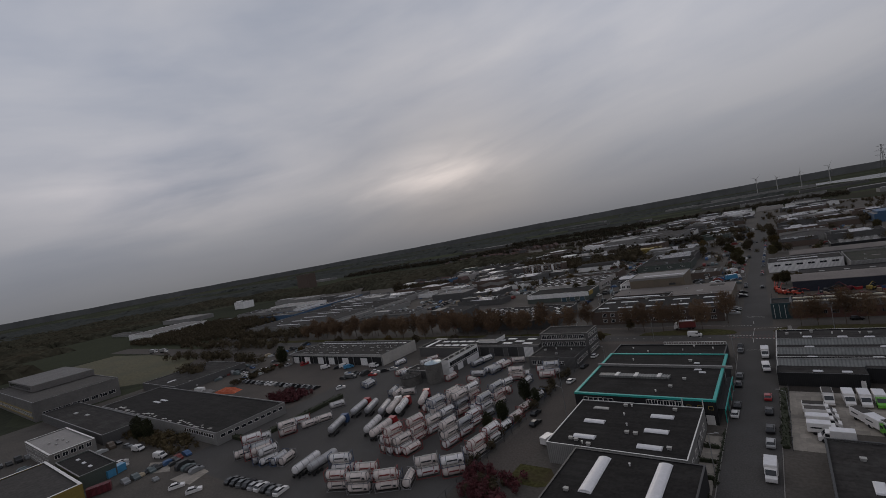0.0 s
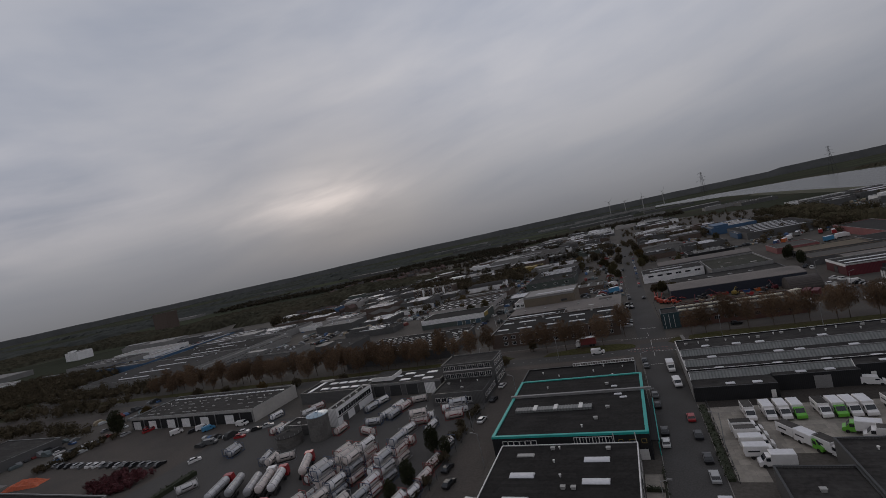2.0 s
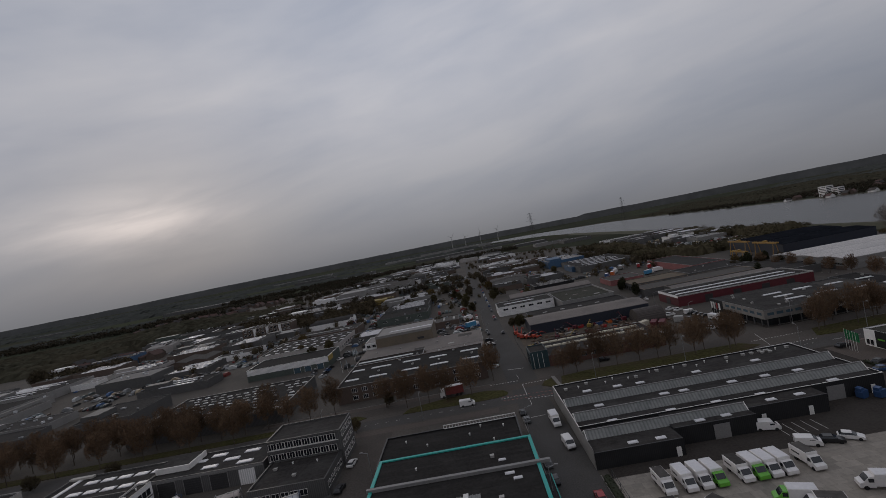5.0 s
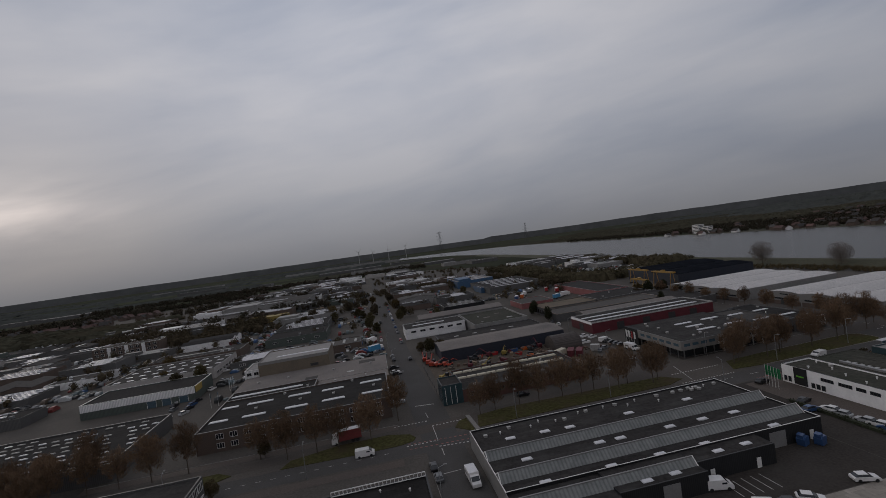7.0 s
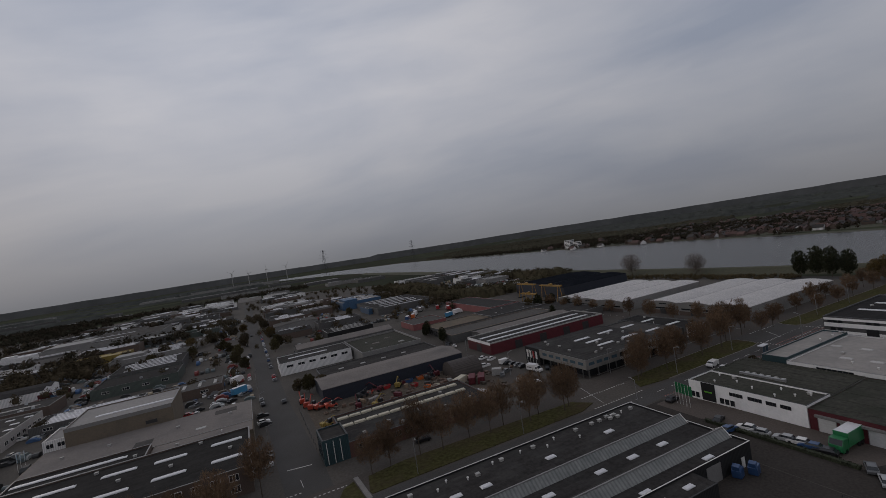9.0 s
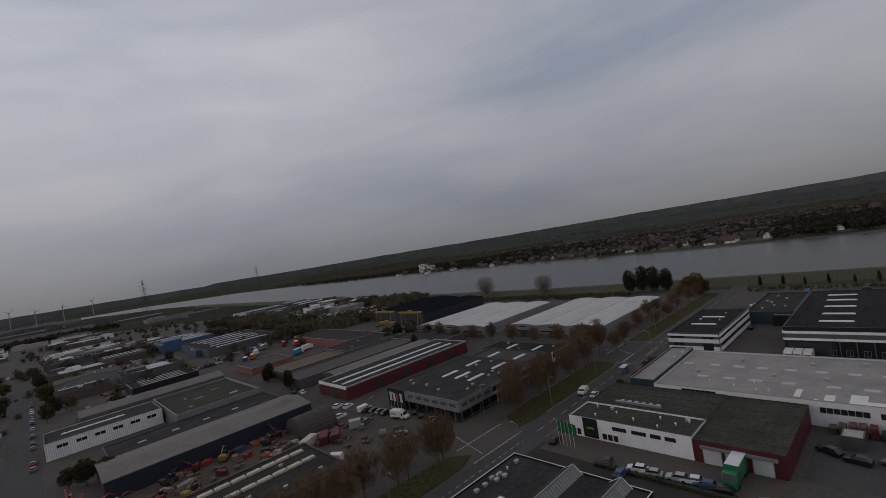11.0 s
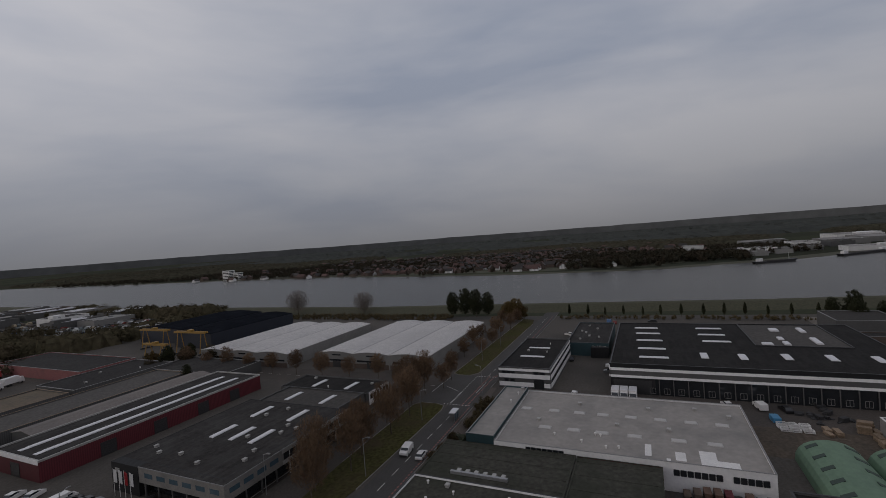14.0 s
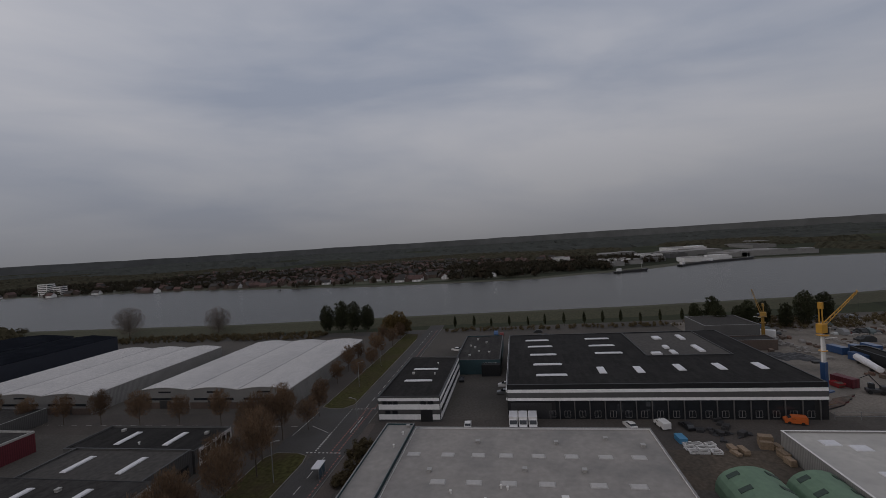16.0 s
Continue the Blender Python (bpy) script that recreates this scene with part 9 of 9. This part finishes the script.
for x, y, d, m, w in ((51.0, 254.6, 60, "clad_dark_red", "dark red"), (53.8, 252.6, 60, "clad_dark_red", "dark red"), (47.0, 256.8, 30, "roofsheet_beige", "cream"), (188, 66, 20, "clad_dark_red", "dark red"), (212, 46, 15, "paint_blue", "blue"), (220, 38, 15, "steel_dark", "dark"), (-262, 107, 10, "clad_white", "white")):
    container(x, y, radians(d), m, "%s steel container in a yard" % w)


container(61.8, 254.6, radians(-35), "dome_aged", "small pale grey container in a yard", 3.6)


def stack(name, x, y, rz, L, W2, H, n, material, label, category):
    """A pile of boards or crates, layer on layer."""
    o = thing(name, label, category, (x, y, 0.05), rz)
    rng = random.Random(int(x * 10 + y))
    hh = H / n
    for k in range(n):
        d = rng.uniform(-0.15, 0.15)
        part("layer", Shape().box(-L / 2 + d, L / 2 + d, -W2 / 2, W2 / 2, k * hh + 0.03, (k + 1) * hh - 0.02), material, o)
    return o


for x, y, d, L, W2, H, n in ((146, 111.6, 0.1, 2.8, 1.2, 1.0, 3), (147.4, 113.2, 0.1, 2.4, 1.2, 0.8, 2), (145.2, 113.4, 0.3, 2.4, 1.0, 0.6, 2), (149.4, 105.8, 1.4, 2.6, 1.2, 2.2, 4), (150.8, 105.2, 1.4, 2.6, 1.2, 1.8, 3), (148.0, 106.4, 1.4, 2.4, 1.2, 1.6, 3), (147.2, 104.4, 0.2, 2.6, 1.1, 1.2, 3), (144.0, 105.2, 0.1, 2.8, 1.2, 1.4, 3), (141.6, 105.4, 0.1, 2.2, 1.2, 1.2, 2)):
    stack("timber_stack", x, y, d, L, W2, H, n, "timber", "stack of pale sawn timber", "timber")
for i in range(9):
    x, y = 145.8 + 1.7 * (i % 3), 116.8 + 2.2 * (i // 3) + 0.3 * (i % 2)
    o = thing("lattice_rack", "open white steel rack lying in the yard", "rack", (x, y, 0.05), 0.12 * (i % 3), group="white steel racks")
    for k in range(2):
        z = 0.05 + 0.32 * k
        part("bar", Shape().box(-0.75, 0.75, -1.0, -0.86, z, z + 0.16).box(-0.75, 0.75, 0.86, 1.0, z, z + 0.16).box(-0.75, -0.6, -0.86, 0.86, z, z + 0.16).box(0.6, 0.75, -0.86, 0.86, z, z + 0.16), "white_trim", o)
stack("blue_bin", 151.2, 122, 0.1, 3, 1.7, 1.2, 1, "paint_sky_blue", "open light blue steel bin", "bin")
for x, y, d, m in ((58.6, 161.6, 0.3, "paint_blue"), (61.6, 160.4, 0.3, "paint_blue")):
    o = thing("waste_press", "blue steel waste container", "container", (x, y, 0.05), d)
    part("body", Shape().prism([(-0.8, 0.2), (-1.0, 1.6), (-0.4, 2.0), (0.9, 2.0), (0.9, 0.2)], "y", -0.8, 0.8), m, o)
    part("hopper", Shape().prism([(-0.9, 1.5), (-1.1, 2.5), (-0.1, 2.7), (0.0, 1.9)], "y", -0.6, 0.6), m, o)
rng = random.Random(90)
for i in range(36):
    x, y = rng.uniform(170, 282), rng.uniform(-35, 78)
    if abs(x - 183) < 6 and abs(y - 74) < 6:
        continue
    if 226 < x < 259 and y > 56:
        continue
    stack("stone_pile", x, y, rng.uniform(0, 3), rng.uniform(1.6, 3.6), rng.uniform(1.2, 2.2), rng.uniform(0.5, 1.4), rng.choice((1, 2, 3)), rng.choice(("kerb_stone", "concrete_panel", "steel_dark", "brown_brick", "roof_light", "steel_dark", "yard_parts")), "stack of building stone in the storage yard", "stone")
for i in range(14):
    x, y = rng.uniform(0, 56), rng.uniform(252.5, 276)
    stack("yard_crate", x, y, rng.uniform(0, 3), rng.uniform(1.2, 3.4), rng.uniform(1, 2), rng.uniform(0.5, 1.6), rng.choice((1, 2)), rng.choice(("steel_dark", "clad_dark_red", "kerb_stone", "timber", "dome_aged", "steel_dark")), "crate of machine parts in the yard", "crate")
for i in range(9):
    stack("steel_rack", 110.2, 131.2 + i * 1.6, 0.05, 2.4, 1.2, rng.uniform(1.2, 2.4), 3, rng.choice(("steel_dark", "steel_dark", "yard_parts", "clad_dark_red")), "rusty dark rack of steel beside the hall", "rack")
def fence(x0, y0, x1, y1, h, material, label, gap=4.5):
    o = thing("fence", label, "fence", (x0, y0, 0.05), math.atan2(y1 - y0, x1 - x0))
    L = math.hypot(x1 - x0, y1 - y0)
    n = max(1, int(L / gap))
    me = shared(("post", h, material), lambda: Shape().box(-0.05, 0.05, -0.05, 0.05, 0, h), material)
    for i in range(n + 1):
        part("post", me, "", o, at=(L * i / n, 0, 0))
    for z in (h * 0.45, h * 0.95):
        part("rail", Shape().box(0, L, -0.03, 0.03, z - 0.03, z + 0.03), material, o)
    return o


fence(-4.4, 113.5, -4.4, 147.5, 1.8, "steel_dark", "dark steel mesh fence round the van yard")
fence(62.4, 112, 62.4, 147, 1.8, "steel_dark", "dark steel mesh fence round the van yard")
fence(-67.4, 60, -67.6, 160, 2.0, "steel_dark", "steel fence round the tank yard")
fence(163.2, 62, 163.2, 84, 2.0, "steel_galv", "steel fence beside the striped hall")
fence(-8.4, 239, -8.6, 276, 2.0, "steel_dark", "steel fence round the machine yard")


def heap(x, y, L, W2, H, material, label):
    """A low crumpled mound."""
    n, m = 18, 10
    pts = []
    for a in range(n):
        for c in range(m):
            u, v = 2 * a / (n - 1) - 1, 2 * c / (m - 1) - 1
            z = max(0.0, (1 - u ** 4) * (1 - v ** 4)) * H * (0.7 + 0.5 * noise.noise((u * 3 + x, v * 3, 0)))
            pts.append((u * L / 2 * (1 + 0.1 * noise.noise((u * 2, v * 2, 5))), v * W2 / 2, z))
    fs = [(a * m + c, (a + 1) * m + c, (a + 1) * m + c + 1, a * m + c + 1) for a in range(n - 1) for c in range(m - 1)]
    ob = new("heap", Shape().solid(pts, fs).mesh("heap", material))
    ob.location, ob.rotation_euler = (x, y, 0.06), (0, 0, 0.3)
    tagged(ob, label, "heap")


heap(-239, 110.5, 15, 6, 2.4, "tarpaulin_orange", "orange tarpaulin heap beside the depot car park")
heap(-258, 107, 12, 5, 1.6, "roof_light", "pale heap of covered goods by the depot")


def long_pipe(x0, y0, x1, y1, r, label):
    """A big steel tube on two cradles."""
    L = math.hypot(x1 - x0, y1 - y0)
    o = thing("steel_pipe", label, "pipe", (x0, y0, 0.05), math.atan2(y1 - y0, x1 - x0))
    part("tube", Shape().lathe([(0, r * 0.8), (0.2, r), (L * 0.5, r), (L * 0.5 + 0.2, r * 0.9), (L - 0.2, r * 0.85), (L, r * 0.5)], "x", 16).moved(0, 0, r + 0.4), "tank_white", o)
    for u in (L * 0.2, L * 0.75):
        part("cradle", Shape().box(u - 0.2, u + 0.2, -r, r, 0, 0.7), "steel_dark", o)
    return o


long_pipe(212, 47, 196.6, 50.9, 1.1, "long white steel tube lying on cradles in the yard")
b = Building("black_yard_shed", 201, 218, 40, 45, 3.6, "clad_black", "felt_black", "long low black shed in the storage yard", "shed", coping="dark_trim")
for x, y, d in ((222.5, 46, 12), (222, 39.5, 8), (224, 34.5, 8)):
    container(x, y, radians(d), "paint_blue", "blue steel container in the storage yard")
skip(186.9, 68.6, 0.2, 3.6, "paint_red", "red steel skip beside the crane")
machine(181, 63.2, 1.2, "steel_dark", 0.9, "dark forklift in the storage yard")
rng = random.Random(64)
for i in range(14):
    x, y = 170.5 + 0.55 * i, 79.5 - 0.5 * i + rng.uniform(-0.2, 0.2)
    o = thing("steel_beam", "long rusty steel beam on the ground", "beam", (x, y, 0.05 + 0.02 * (i % 3)), radians(-62 + rng.uniform(-4, 4)), group="steel beams in the yard")
    part("web", Shape().box(-4, 4, -0.05, 0.05, 0, 0.4), rng.choice(("crane_yellow", "clad_dark_red", "yard_parts", "steel_dark")), o)
    part("flange", Shape().box(-4, 4, -0.16, 0.16, 0.4, 0.45), "yard_parts", o)
put(make_truck, 246.8, 57.7, 60, "paint_white", "paint_white")
for k, (x, y) in enumerate(((219, 66), (218, 60.5))):
    heap(x, y, 10, 6, 1.3, "steel_dark", "low dark heap of scrap in the storage yard")
# shrubs at the junction corner, and a banner
wood("corner_shrubs", [(129, 146, 191.2, 195.2), (140, 148, 191.5, 196.6), (127, 131, 191, 194)], 60, 2.0, "leaf_olive", "clipped green and brown shrubs at the junction corner", 31, 130, 0.06)
o = thing("banner_sign", "red and white advertising banner beside the white hall", "sign", (174.8, 229.2, 0.05), radians(-60))
part("post", Shape().box(-1.35, -1.25, -0.05, 0.05, 0, 3.6).box(1.25, 1.35, -0.05, 0.05, 0, 3.6), "steel_galv", o)
part("panel", Shape().box(-1.25, 1.25, -0.04, 0.04, 0.9, 3.5), "paint_red", o)
part("stripe", Shape().box(-0.9, 0.9, -0.06, 0.06, 1.5, 1.9), "white_trim", o, "unreadable white lettering bar")
o = thing("bus_shelter", "small glass bus shelter with a pale roof beside the road", "shelter", (133, 199.4, 0.05), radians(4))
part("roof", Shape().bevel_box(-1.9, 1.9, -0.9, 0.9, 2.4, 2.55, 0.05), "dome_plastic", o)
for x in (-1.75, 0, 1.75):
    part("post", Shape().box(x - 0.05, x + 0.05, -0.75, -0.65, 0, 2.4), "steel_galv", o)
part("back_pane", Shape().box(-1.7, 1.7, -0.72, -0.69, 0.3, 2.2), "glass_blue", o)
part("bench", Shape().box(-1.2, 1.2, -0.6, -0.25, 0.42, 0.48), "steel_dark", o)
rng = random.Random(88)
for i in range(12):
    x, y = 176 + rng.uniform(0, 26), rng.choice((349.5, 352, 355)) + rng.uniform(-0.6, 0.6)
    stack("yellow_steelwork", x, y, rng.uniform(-0.1, 0.1), rng.uniform(2.5, 5), rng.uniform(1.2, 2), rng.uniform(0.8, 2.4), 2, rng.choice(("crane_yellow", "gantry_yellow", "gantry_yellow")), "yellow painted steelwork stacked by the gantry", "steelwork")
for x, y in ((72, 352), (75, 356), (158, 356), (166, 352), (170, 358), (151, 350)):
    tree("dark", x, y, 0.5 + 0.02 * (x % 7), 31.0 * y)
